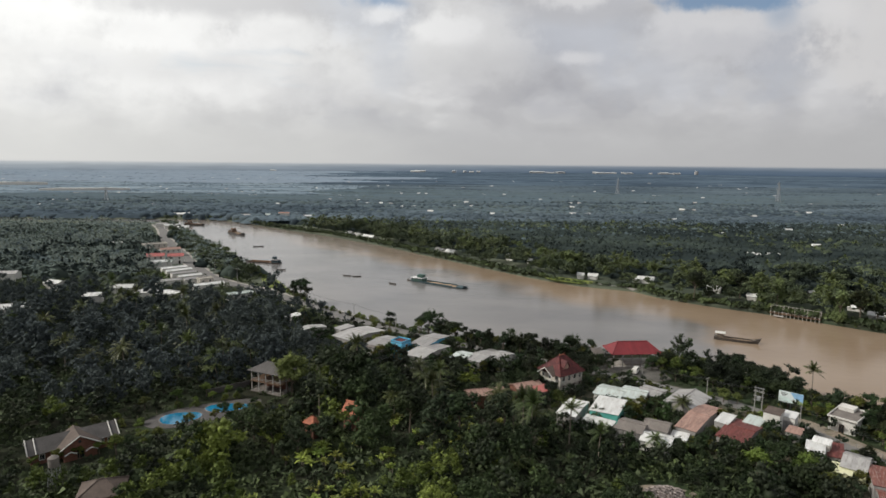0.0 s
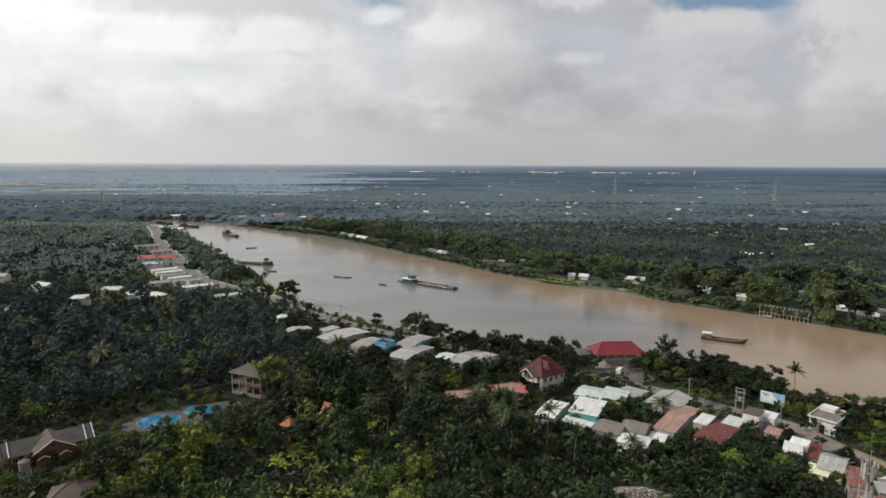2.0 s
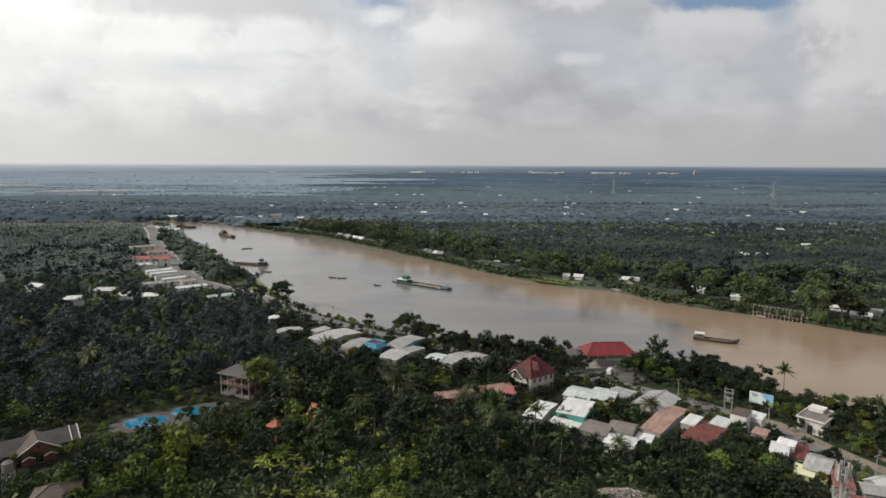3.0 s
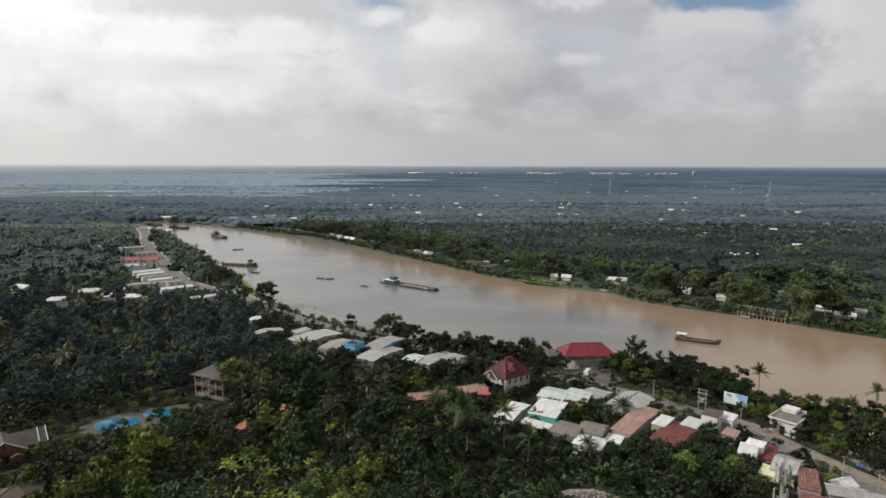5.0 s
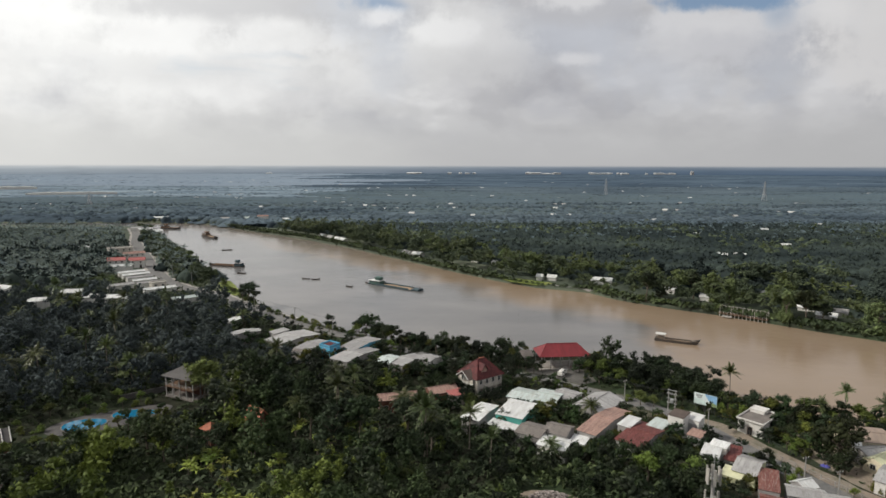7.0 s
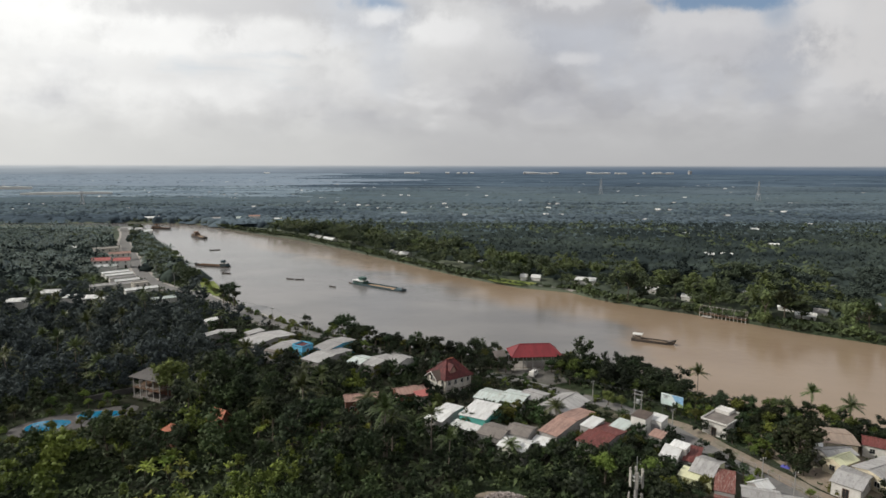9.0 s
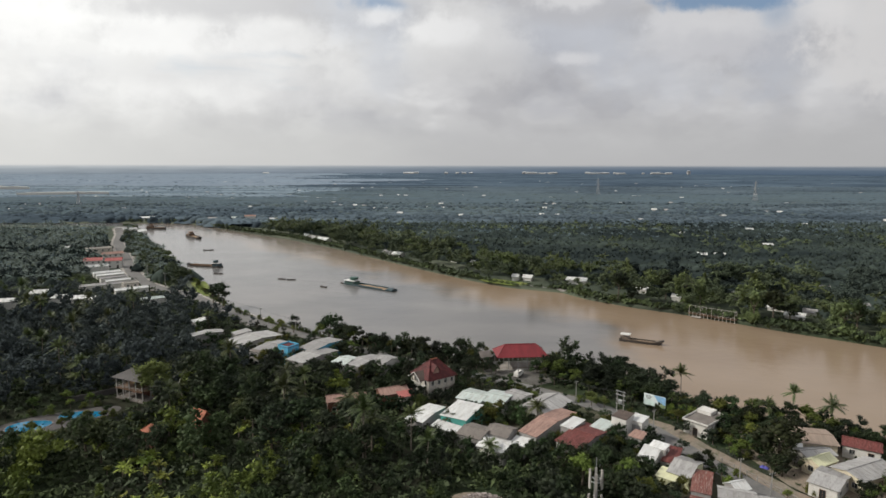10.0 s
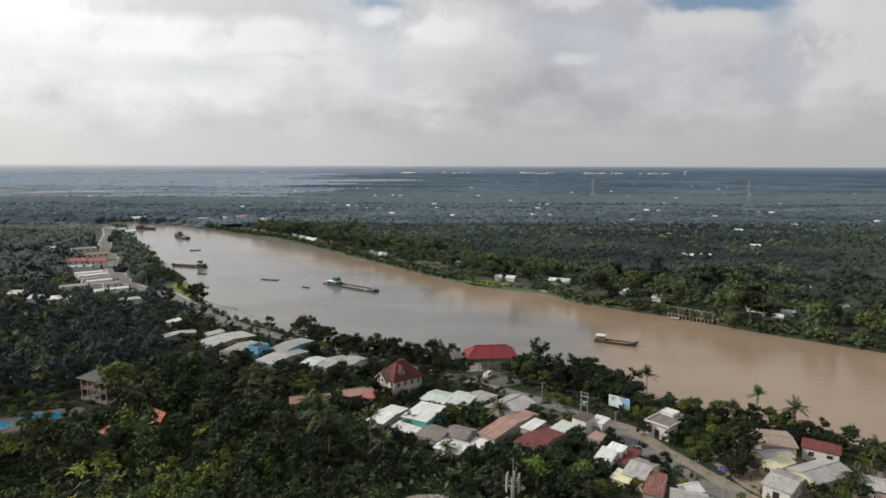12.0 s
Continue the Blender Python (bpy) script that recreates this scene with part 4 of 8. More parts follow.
house(-64.0, 106.5, 7.0, 6.0, 20, 3.6, "hip", 1.9, "tile_brown", "brick", "brown tiled hipped roof among orchard trees", 0.6)

# the left bank upstream
for x, y, L, W, a, top in [(-159.1, 350.8, 14, 3.6, 42, "tin_white"), (-152.8, 342.9, 14, 3.4, 42, "tin_white"), (-146.6, 334.6, 13, 3.4, 42, "tin_grey"), (-139.6, 326.2, 12, 3.6, 42, "tin_white"), (-133.0, 319.0, 13, 4.2, 41, "tin_grey"), (-120.6, 303.4, 15, 4.4, 38, "tin_white"), (-145.0, 311.8, 12, 5.0, 36, "tin_grey"), (-98, 282, 13, 4.0, 40, "tin_green")]:
    house(x, y, L, W, a, 3.3, "gable", 0.6, top, "white", "long low market shed with a pale metal roof", 0.3, name="shed", windows=False, category="shed", group="market sheds")
house(-125.5, 312.0, 7, 5, 40, 4.4, "flat", 0.4, "concrete", "old_white", "two-storey pale block beside the market sheds", 0.1, floors=2, group="roadside buildings")
house(-207, 428, 15, 8, 38, 6.4, "flat", 0.5, "concrete", "old_white", "three-storey pale building by the road", 0.2, floors=3, group="roadside buildings")
house(-190, 414, 13, 6, 38, 5.0, "gable", 1.0, "tin_pink", "white", "white building with a faded pink roof", 0.4, floors=2, group="roadside buildings")
house(-185, 383, 10, 6, 20, 5.2, "gable", 1.4, "tile_rose", "white", "two-storey rose-roofed building beside the road", 0.4, floors=2, group="roadside buildings")
house(-173, 385, 9, 6, 20, 5.0, "gable", 1.4, "tile_rose", "white", "smaller rose-roofed building beside the road", 0.4, floors=2, group="roadside buildings")
house(-176, 371, 12, 5, 20, 3.4, "gable", 0.8, "tin_white", "white", "low white annexe before the rose-roofed buildings", 0.3, windows=False, group="roadside buildings")
for i, (x, y, L, W, a, top) in enumerate([(-178, 247, 12, 9, 20, "tin_white"), (-186, 240, 8, 7, 20, "tin_white"), (-195, 298, 9, 6, -20, "tin_white"), (-160, 270, 7, 6, 15, "tin_white"), (-156, 289, 9, 6, 10, "tin_white"),
                                          (-142, 278, 8, 5, 10, "tin_white"), (-131, 277, 6, 5, 10, "tin_white"), (-125, 276, 5, 4, 0, "tin_white"), (-236, 322, 10, 7, 10, "tin_grey"), (-247, 455, 9, 6, 15, "tin_white"),
                                          (-268, 590, 12, 7, 30, "tin_white"), (-250, 575, 10, 6, 30, "tin_white"), (-282, 600, 10, 6, 20, "tin_grey"), (-245, 560, 8, 6, 30, "tin_white")]):
    house(x, y, L, W, a, 4.4 if y < 330 else 3.3, "gable", 1.0, top, "white", "small house with a pale metal roof among dark trees", 0.3, windows=False, group="houses among the trees")

# across the river
for i, (x, y, L, W, a, top, e) in enumerate([
        (78, 345, 3.4, 3.4, -25, "tin_white", 4.0), (85, 345, 5, 4, -25, "tin_white", 3.4), (111, 336, 11, 7, -20, "tin_white", 3.8), (139.8, 311, 6, 5, -35, "tin_white", 4.0), (150.5, 293, 4, 4, -35, "tin_white", 3.6),
        (188, 273, 6.5, 4.5, -35, "tin_white", 2.9), (188, 258, 7.5, 4, -38, "tin_white", 2.7), (198, 264, 5, 4, -38, "tin_grey", 2.8), (57, 398, 4, 4, -35, "tin_white", 3.4), (4, 437, 8, 5, -40, "tin_white", 3.4),
        (-4, 446, 7, 5, -40, "tin_grey", 3.4), (45, 412, 5, 5, -40, "tin_white", 4.5), (-70, 528, 7, 5, -45, "tin_white", 3.4), (-78, 538, 7, 5, -45, "tin_grey", 3.4), (-88, 552, 8, 5, -45, "tin_white", 3.4), (-64, 522, 6, 5, -45, "tin_white", 3.4),
        (-318, 728, 22, 14, 30, "tin_white", 4.6), (-240, 722, 14, 8, 10, "tin_grey", 4.0), (-193, 722, 12, 9, 20, "tin_pink", 5.2), (-165, 716, 11, 7, 20, "tin_white", 4.0), (-215, 730, 12, 7, 10, "tin_green", 4.2)]):
    house(x, y, L, W, a, e if e >= 5 else e * 0.6, "gable", 1.1, top, "white", "pale-roofed house on the far bank among trees", 0.4, windows=e >= 5, group="far bank houses")
rnd = random.Random(11)
far_sites = [(11, 893), (35, 890), (100, 905), (-365, 1125), (-120, 940), (-60, 880), (-85, 930), (120, 860), (250, 560), (290, 470), (330, 600), (420, 640), (-20, 800), (60, 760), (160, 770), (330, 860), (520, 900), (600, 1010), (-520, 1000), (-610, 950),
             (-450, 1150), (-300, 1250), (-200, 1150), (-640, 1400), (-480, 1500), (-120, 1300), (80, 1250), (240, 1180), (420, 1240), (700, 1300), (232, 311), (215, 420), (260, 700), (176, 290), (221, 269), (470, 820), (380, 760), (540, 700), (-150, 1020), (200, 980), (20, 1020), (-420, 860), (-560, 840), (-250, 900), (330, 1010), (640, 1150), (-700, 1150)]
for x, y in far_sites:
    n = rnd.choice((1, 1, 2))
    for k in range(n):
        house(x + k * 16 + rnd.uniform(-4, 4), y + rnd.uniform(-6, 6), rnd.uniform(5, 8) * max(1, y / 900), rnd.uniform(4, 6), rnd.uniform(-40, 40), 3.6, "gable", 1.4, rnd.choice(("tin_white", "tin_white", "tin_grey")), "grey_wall",
              "distant pale-roofed house among woods", 0.4, windows=False, group="distant houses")
for i in range(60):
    y = 860 * (3.0 ** rnd.random())
    x = 23 + y * rnd.uniform(-0.78, 0.78)
    if abs(x) > 4000 or (x < -250 and y < 1000):
        continue
    house(x, y, rnd.uniform(3.5, 7) * max(1, y / 1300), rnd.uniform(4, 6), rnd.uniform(-35, 35), 4.6, "gable", 1.3, rnd.choice(("tin_white", "tin_white", "tin_grey")), "white",
          "far-off pale-roofed house among woods", 0.4, windows=False, group="distant houses")
for i in range(6):
    house(-782 + i * 18, 1232 + i * 5, 12, 70, -62, 8.5, "gable", 1.6, "tin_white", "white", "long pale farm shed in the distance", 0.3, name="farm_shed", windows=False, category="shed", group="farm sheds")
for i in range(3):
    house(-1090 + i * 34, 1500 + i * 4, 20, 60, -60, 10.0, "gable", 2.0, "tin_white", "white", "large pale distant hall roof", 0.3, name="hall", windows=False, category="hall", group="distant halls")


# ---- things with a shape of their own ----
def villa():
    """Villa with a steep hipped roof of dark red tiles, a dormer, and a gabled balcony bay."""
    ob = thing("villa", 34.2, 170.8, 0, 36, "weathered white two-storey villa with a steep dark red tiled roof", "villa", "village houses")
    L, W, h, rise, o, r = 9.0, 8.2, 5.9, 4.2, 0.55, 1.1
    bm = BM()
    wall_shell(bm, L, W, h)
    part("wall", bm, M["old_white"], ob)
    bm = BM()
    box(bm, 0, 0, 3.0, L + 0.16, W + 0.16, 0.22)
    part("string_course", bm, M["old_white"], ob)
    a, b, ze, zr = L / 2 + o, W / 2 + o, h - 0.25, h + rise
    for pts, look_of in (([(-a, -b, ze), (a, -b, ze), (r, 0, zr), (-r, 0, zr)], "tile_red"), ([(a, b, ze), (-a, b, ze), (-r, 0, zr), (r, 0, zr)], "tile_red"),
                         ([(a, -b, ze), (a, b, ze), (r, 0, zr)], "tile_red"), ([(-a, b, ze), (-a, -b, ze), (-r, 0, zr)], "tile_red")):
        bm = BM()
        slab(bm, pts, 0.14) if len(pts) == 4 else slab3(bm, pts, 0.14)
        slope = part("roof_slope", bm, M[look_of], ob)
        low, high = [Vector(p) for p in pts[:2]], [Vector(p) for p in (pts[3:] or pts[2:])] + [Vector(pts[2])]
        for i in range(1, 11):
            u = i / 11
            p, q = low[0].lerp(high[0], u), low[1].lerp(high[1], u)
            bm = BM()
            tube(bm, [p + Vector((0, 0, 0.03)), q + Vector((0, 0, 0.03))], 0.05, 4)
            part("tile_course", bm, M[look_of], slope)
    bm = BM()
    tube(bm, [(-r, 0, zr), (r, 0, zr)], 0.18, 6)
    part("ridge_cap", bm, M["tile_orange"], ob, "faded orange ridge tiles")
    for sx in (-1, 1):
        for sy in (-1, 1):
            bm = BM()
            tube(bm, [(sx * r, 0, zr), (sx * a, sy * b, ze + 0.06)], 0.13, 6)
            part("ridge_cap", bm, M["tile_red"], ob)
    # dormer on the slope over the long wall
    dx, zb = -1.3, h + 1.2
    bm = BM()
    v = [bm.verts.new(p) for y in (-3.2, -1.0) for p in ((dx - 0.95, y, zb - 0.3), (dx + 0.95, y, zb - 0.3), (dx + 0.95, y, zb + 0.9), (dx, y, zb + 2.2), (dx - 0.95, y, zb + 0.9))]
    for f in ((0, 1, 2, 3, 4), (9, 8, 7, 6, 5), *((i, i + 5, (i + 1) % 5 + 5, (i + 1) % 5) for i in range(5))):
        bm.faces.new([v[k] for k in f])
    bmesh.ops.recalc_face_normals(bm, faces=bm.faces[:])
    part("dormer_wall", bm, M["tin_pink"], ob, "faded pink dormer wall")
    for s in (-1, 1):
        bm = BM()
        slab(bm, [(dx + s * 1.3, -3.6, zb + 0.5), (dx + s * 1.3, -0.6, zb + 0.5), (dx, -0.6, zb + 2.35), (dx, -3.6, zb + 2.35)], 0.12)
        part("dormer_roof", bm, M["tile_red"], ob)
    # gabled balcony bay on the short front
    bw, up = 2.4, 0.9
    bm = BM()
    box(bm, -L / 2 - 0.9, 0, 2.6 + up, 1.8, bw * 2, 0.22)
    balcony = part("balcony", bm, M["white"], ob)
    for i in range(11):
        bm = BM()
        box(bm, -L / 2 - 1.72, -bw + 0.1 + i * (2 * bw - 0.2) / 10, 3.1 + up, 0.08, 0.08, 0.85)
        part("baluster", bm, M["white"], balcony)
    bm = BM()
    box(bm, -L / 2 - 1.72, 0, 3.56 + up, 0.14, bw * 2, 0.12)
    part("handrail", bm, M["white"], balcony)
    for s in (-1, 1):
        bm = BM()
        box(bm, -L / 2 - 1.6, s * (bw - 0.15), 2.45 + up / 2, 0.26, 0.26, 4.9 + up)
        part("column", bm, M["old_white"], ob)
        bm = BM()
        slab(bm, [(-L / 2 - 2.2, s * (bw + 0.5), 4.6 + up), (-L / 2 + 1.4, s * (bw + 0.5), 4.6 + up), (-L / 2 + 1.4, 0, 6.6 + up), (-L / 2 - 2.2, 0, 6.6 + up)], 0.12)
        part("bay_roof", bm, M["tile_brown"], ob, "brown tiled bay roof")
        bm = BM()
        tube(bm, [(-L / 2 - 2.24, s * (bw + 0.5), 4.62 + up), (-L / 2 - 2.24, 0, 6.66 + up)], 0.12, 4)
        part("barge_board", bm, M["white"], ob, "white barge board")
    for z in (1.6, 4.6):
        for x in (-3.2, -1.0, 1.2, 3.4):
            window_on(ob, x, -W / 2, z, 0.95, 1.35, "-y")
            bm = BM()
            box(bm, x, -W / 2 - 0.25, z + 0.95, 1.3, 0.5, 0.1)
            part("window_hood", bm, M["tile_brown"], ob)
        for y in (-2.6, 0.0, 2.6):
            window_on(ob, -L / 2, y, z, 1.0, 1.5, "-x")
    FOOT.append((34.2, 170.8, 6.2, 5.2, 36))
    EAVES.append(3.5)


def red_pavilion():
    """Riverside hall, open on all sides, under a big red hipped roof."""
    x, y, L, W, turn = 62.0, 194.4, 16.8, 9.6, 5
    ob = thing("pavilion", x, y, 0, turn, "open riverside hall under a large bright red hipped metal roof", "pavilion")
    FOOT.append((x, y, L / 2, W / 2, turn))
    EAVES.append(3.0)
    e, rise, a, b, r = 4.5, 3.0, L / 2, W / 2, L / 2 - 3.4
    zr = e + rise
    for pts in ([(-a, -b, e), (a, -b, e), (r, 0, zr), (-r, 0, zr)], [(a, b, e), (-a, b, e), (-r, 0, zr), (r, 0, zr)], [(a, -b, e), (a, b, e), (r, 0, zr)], [(-a, b, e), (-a, -b, e), (-r, 0, zr)]):
        bm = BM()
        slab(bm, pts, 0.12) if len(pts) == 4 else slab3(bm, pts, 0.12)
        part("roof_slope", bm, M["tin_red"], ob)
    bm = BM()
    tube(bm, [(-r, 0, zr), (r, 0, zr)], 0.16)
    for sx in (-1, 1):
        for sy in (-1, 1):
            tube(bm, [(sx * r, 0, zr), (sx * a, sy * b, e + 0.04)], 0.11)
    part("ridge_cap", bm, M["tin_red"], ob)
    for i in range(6):
        for sy in (-1, 1):
            bm = BM()
            box(bm, -a + 0.8 + i * (L - 1.6) / 5, sy * (b - 0.7), e / 2, 0.22, 0.22, e + 0.3)
            part("post", bm, M["grey_wall"], ob)
    bm = BM()
    box(bm, 0, 0, 0.15, L - 0.6, W - 0.6, 0.3)
    part("floor_slab", bm, M["concrete"], ob)
    bm = BM()
    for sy in (-1, 1):
        box(bm, 0, sy * (b - 0.7), 0.9, L - 1.6, 0.08, 0.08)
    part("rail", bm, M["timber"], ob)


def hut(x, y, turn, w, h):
    ob = thing("hut", x, y, 0, turn, "small dark-roofed open hut beside the riverside hall", "hut")
    bm = BM()
    for sx in (-1, 1):
        for sy in (-1, 1):
            box(bm, sx * w * 0.4, sy * w * 0.4, h / 2, 0.16, 0.16, h)
    part("posts", bm, M["timber"], ob)
    for s in (-1, 1):
        bm = BM()
        slab(bm, [(-w * 0.6, s * w * 0.62, h), (w * 0.6, s * w * 0.62, h), (w * 0.6, 0, h + w * 0.5), (-w * 0.6, 0, h + w * 0.5)], 0.14)
        part("roof_slope", bm, M["fibro"], ob)
    bm = BM()
    box(bm, 0, w * 0.4, 0.9, w * 0.8, 0.1, 1.6)
    part("back_panel", bm, M["white"], ob)


def resort_pavilion():
    """Two-storey open timber pavilion with a grey hipped roof."""
    x, y, turn, L, W = -49.0, 166.4, -24, 10.4, 5.6
    ob = thing("pavilion", x, y, 0, turn, "two-storey open timber pavilion with a grey hipped roof beside the pool", "pavilion")
    FOOT.append((x, y, L / 2, W / 2, turn))
    EAVES.append(0.2)
    e, rise = 6.3, 2.3
    a, b, r = L / 2 + 0.8, W / 2 + 0.8, 1.4
    zr = e + rise
    for pts in ([(-a, -b, e), (a, -b, e), (r, 0, zr), (-r, 0, zr)], [(a, b, e), (-a, b, e), (-r, 0, zr), (r, 0, zr)], [(a, -b, e), (a, b, e), (r, 0, zr)], [(-a, b, e), (-a, -b, e), (-r, 0, zr)]):
        bm = BM()
        slab(bm, pts, 0.14) if len(pts) == 4 else slab3(bm, pts, 0.14)
        part("roof_slope", bm, M["tile_slate"], ob)
    for i in range(5):
        for j in range(3):
            if 0 < i < 4 and j == 1:
                continue
            bm = BM()
            box(bm, -L / 2 + 0.15 + i * (L - 0.3) / 4, -W / 2 + 0.15 + j * (W - 0.3) / 2, e / 2, 0.24, 0.24, e + 0.4)
            part("post", bm, M["pole"], ob, "pale wooden post")
    for z, name in ((0.2, "ground_floor"), (3.2, "upper_floor")):
        bm = BM()
        box(bm, 0, 0, z, L + 0.3, W + 0.3, 0.22)
        part(name, bm, M["timber"] if z > 1 else M["fibro"], ob)
    for z in (0.9, 4.1):
        for s in (-1, 1):
            for dz, th in ((0, 0.09), (-0.4, 0.06)):
                bm = BM()
                box(bm, 0, s * W / 2, z + dz, L, th, th)
                part("railing", bm, M["pole"], ob)
                bm = BM()
                box(bm, s * L / 2, 0, z + dz, th, W, th)
                part("railing", bm, M["pole"], ob)
    bm = BM()
    box(bm, 0, W * 0.28, 1.5, L * 0.8, 0.12, 2.3)
    part("back_wall", bm, M["brick"], ob)


def lodge():
    """Long brick lodge with a cross gable, brown tiles and white barge boards."""
    x, y, turn, L, W, h, rise = -83.4, 128.8, 41, 16.5, 6.0, 2.9, 1.9
    ob = thing("lodge", x, y, 0, turn, "brick lodge with brown tiled gables edged by white boards", "house")
    FOOT.append((x, y, L / 2 + 1, W / 2 + 3, turn))
    EAVES.append(2.5)
    bm = BM()
    wall_shell(bm, L, W, h)
    box(bm, 0.6, -W / 2 - 1.3, h / 2, 6.4, 2.6, h)
    part("wall", bm, M["brick"], ob)
    o, k = 0.6, rise / (W / 2)
    ze, zr = h - k * o, h + rise

    def boards(pts):
        for a, b in pts:
            bm = BM()
            tube(bm, [a, b], 0.13, 4)
            part("barge_board", bm, M["white"], ob, "white barge board")

    for s in (-1, 1):
        bm = BM()
        slab(bm, [(-L / 2 - o, s * (W / 2 + o), ze), (L / 2 + o, s * (W / 2 + o), ze), (L / 2 + o, 0, zr), (-L / 2 - o, 0, zr)], 0.12)
        part("roof_slope", bm, M["tile_slate"], ob)
    boards([((sx * (L / 2 + o), s * (W / 2 + o), ze + 0.1), (sx * (L / 2 + o), 0, zr + 0.12)) for sx in (-1, 1) for s in (-1, 1)])
    boards([((sx * (L / 2 - 1.0), s * (W / 2 + o), ze + 0.12), (sx * (L / 2 - 1.0), 0, zr + 0.14)) for sx in (-1, 1) for s in (-1,)])
    # cross gable towards the front
    cw, cr = 3.9, h + 2.35
    for s in (-1, 1):
        bm = BM()
        slab(bm, [(0.6 + s * (cw + 0.3), -W / 2 - 3.1, h - 0.25), (0.6 + s * (cw + 0.3), 1.6, h - 0.25), (0.6, 1.6, cr), (0.6, -W / 2 - 3.1, cr)], 0.12)
        part("roof_slope", bm, M["tile_brown"], ob, "brown tiled cross-gable slope")
    bm = BM()
    v = [bm.verts.new(p) for p in ((0.6 - 3.2, -W / 2 - 2.6, h), (0.6 + 3.2, -W / 2 - 2.6, h), (0.6, -W / 2 - 2.6, cr - 0.2), (0.6 - 3.2, -W / 2 - 2.4, h), (0.6 + 3.2, -W / 2 - 2.4, h), (0.6, -W / 2 - 2.4, cr - 0.2))]
    for f in ((0, 1, 2), (5, 4, 3), (0, 3, 4, 1), (1, 4, 5, 2), (2, 5, 3, 0)):
        bm.faces.new([v[q] for q in f])
    bmesh.ops.recalc_face_normals(bm, faces=bm.faces[:])
    part("gable_wall", bm, M["brick"], ob)
    boards([((0.6 + s * (cw + 0.3), -W / 2 - 3.12, h - 0.15), (0.6, -W / 2 - 3.12, cr + 0.1)) for s in (-1, 1)])
    bm = BM()
    tube(bm, [(0.6, -W / 2 - 2.7, h + 1.05), (0.6, -W / 2 - 2.5, h + 1.05)], 0.32, 10)
    part("vent", bm, M["dark"], ob)
    for sx in (-1, 1):
        boards([((0.6 + sx * 2.0 + s * 1.2, -W / 2 - 3.6, h - 1.1), (0.6 + sx * 2.0, -W / 2 - 3.6, h - 0.5)) for s in (-1, 1)])
    for xx in (-6.2, -4.0, 5.2, 7.0):
        window_on(ob, xx, -W / 2, 1.5, 1.0, 1.2, "-y")
    window_on(ob, 0.6, -W / 2 - 2.6, 1.1, 1.4, 2.0, "-y")


def water_tower(x, y):
    ob = thing("water_tower", x, y, 0, 10, "rusty steel water tank on a braced frame among trees", "water tower")
    bm = BM()
    tube(bm, [(0, 0, 4.6), (0, 0, 4.7), (0, 0, 6.5), (0, 0, 6.9)], [0.9, 1.0, 1.0, 0.35], 12)
    part("tank", bm, M["fibro"], ob, "grey weathered tank")
    for sx in (-1, 1):
        for sy in (-1, 1):
            bm = BM()
            tube(bm, [(sx * 1.0, sy * 1.0, 0), (sx * 0.75, sy * 0.75, 4.6)], 0.08, 4)
            part("leg", bm, M["steel"], ob)
    for z0, z1 in ((0.5, 2.4), (2.4, 4.4)):
        for a, b in (((-1, -1), (1, -1)), ((1, -1), (1, 1)), ((1, 1), (-1, 1)), ((-1, 1), (-1, -1))):
            for u, v in ((a, b), (b, a)):
                bm = BM()
                tube(bm, [(u[0] * 0.9, u[1] * 0.9, z0), (v[0] * 0.85, v[1] * 0.85, z1)], 0.04, 4)
                part("brace", bm, M["steel"], ob)


def rounded(bm, cx, cy, rx, ry, z, turn, n=28, bulge=0.18, thick=0.25):
    """A kidney-like rounded plate."""
    top, low = [], []
    for i in range(n):
        t = 2 * math.pi * i / n
        k = 1 + bulge * math.cos(2 * t + 0.6) + 0.06 * math.cos(3 * t)
        x, y = rx * k * math.cos(t), ry * k * math.sin(t)
        c, s = math.cos(radians(turn)), math.sin(radians(turn))
        top.append(bm.verts.new((cx + x * c - y * s, cy + x * s + y * c, z)))
        low.append(bm.verts.new((cx + x * c - y * s, cy + x * s + y * c, z - thick)))
    bm.faces.new(top)
    bm.faces.new(low[::-1])
    for i in range(n):
        bm.faces.new((top[i], low[i], low[(i + 1) % n], top[(i + 1) % n]))
    bmesh.ops.recalc_face_normals(bm, faces=bm.faces[:])
    return bm


def pools():
    bm = BM()
    rounded(bm, -62.5, 150.0, 13.5, 6.6, 0.06, 38, 40, 0.1, 0.1)
    tagged(mesh_ob("pool_deck", bm, M["tile_slate"]), "grey paved deck round the swimming pools", "paving", kind="structure")
    for cx, cy, rx, ry, turn in ((-66.9, 146.6, 4.6, 3.9, 30), (-57.6, 153.6, 5.2, 3.0, 14)):
        ob = thing("swimming_pool", cx, cy, 0, turn, "curved swimming pool filled with bright blue water", "pool", "swimming pools")
        bm = BM()
        rounded(bm, 0, 0, rx + 0.25, ry + 0.25, 0.16, 0, bulge=0.1)
        part("coping", bm, M["fibro"], ob)
        bm = BM()
        rounded(bm, 0, 0, rx, ry, 0.175, 0, bulge=0.1)
        part("pool_water", bm, M["pool"], ob)
    bm = BM()
    box(bm, 0, 0, 0.8, 12.0, 0.2, 1.6)
    box(bm, 0, 0, 1.65, 12.2, 0.3, 0.1)
    w = tagged(mesh_ob("garden_wall", bm, M["tile_slate"]), "low dark grey garden wall behind the swimming pools", "wall")
    w.matrix_world = pose(-61.2, 166.0, 0, 0, 0, 40)


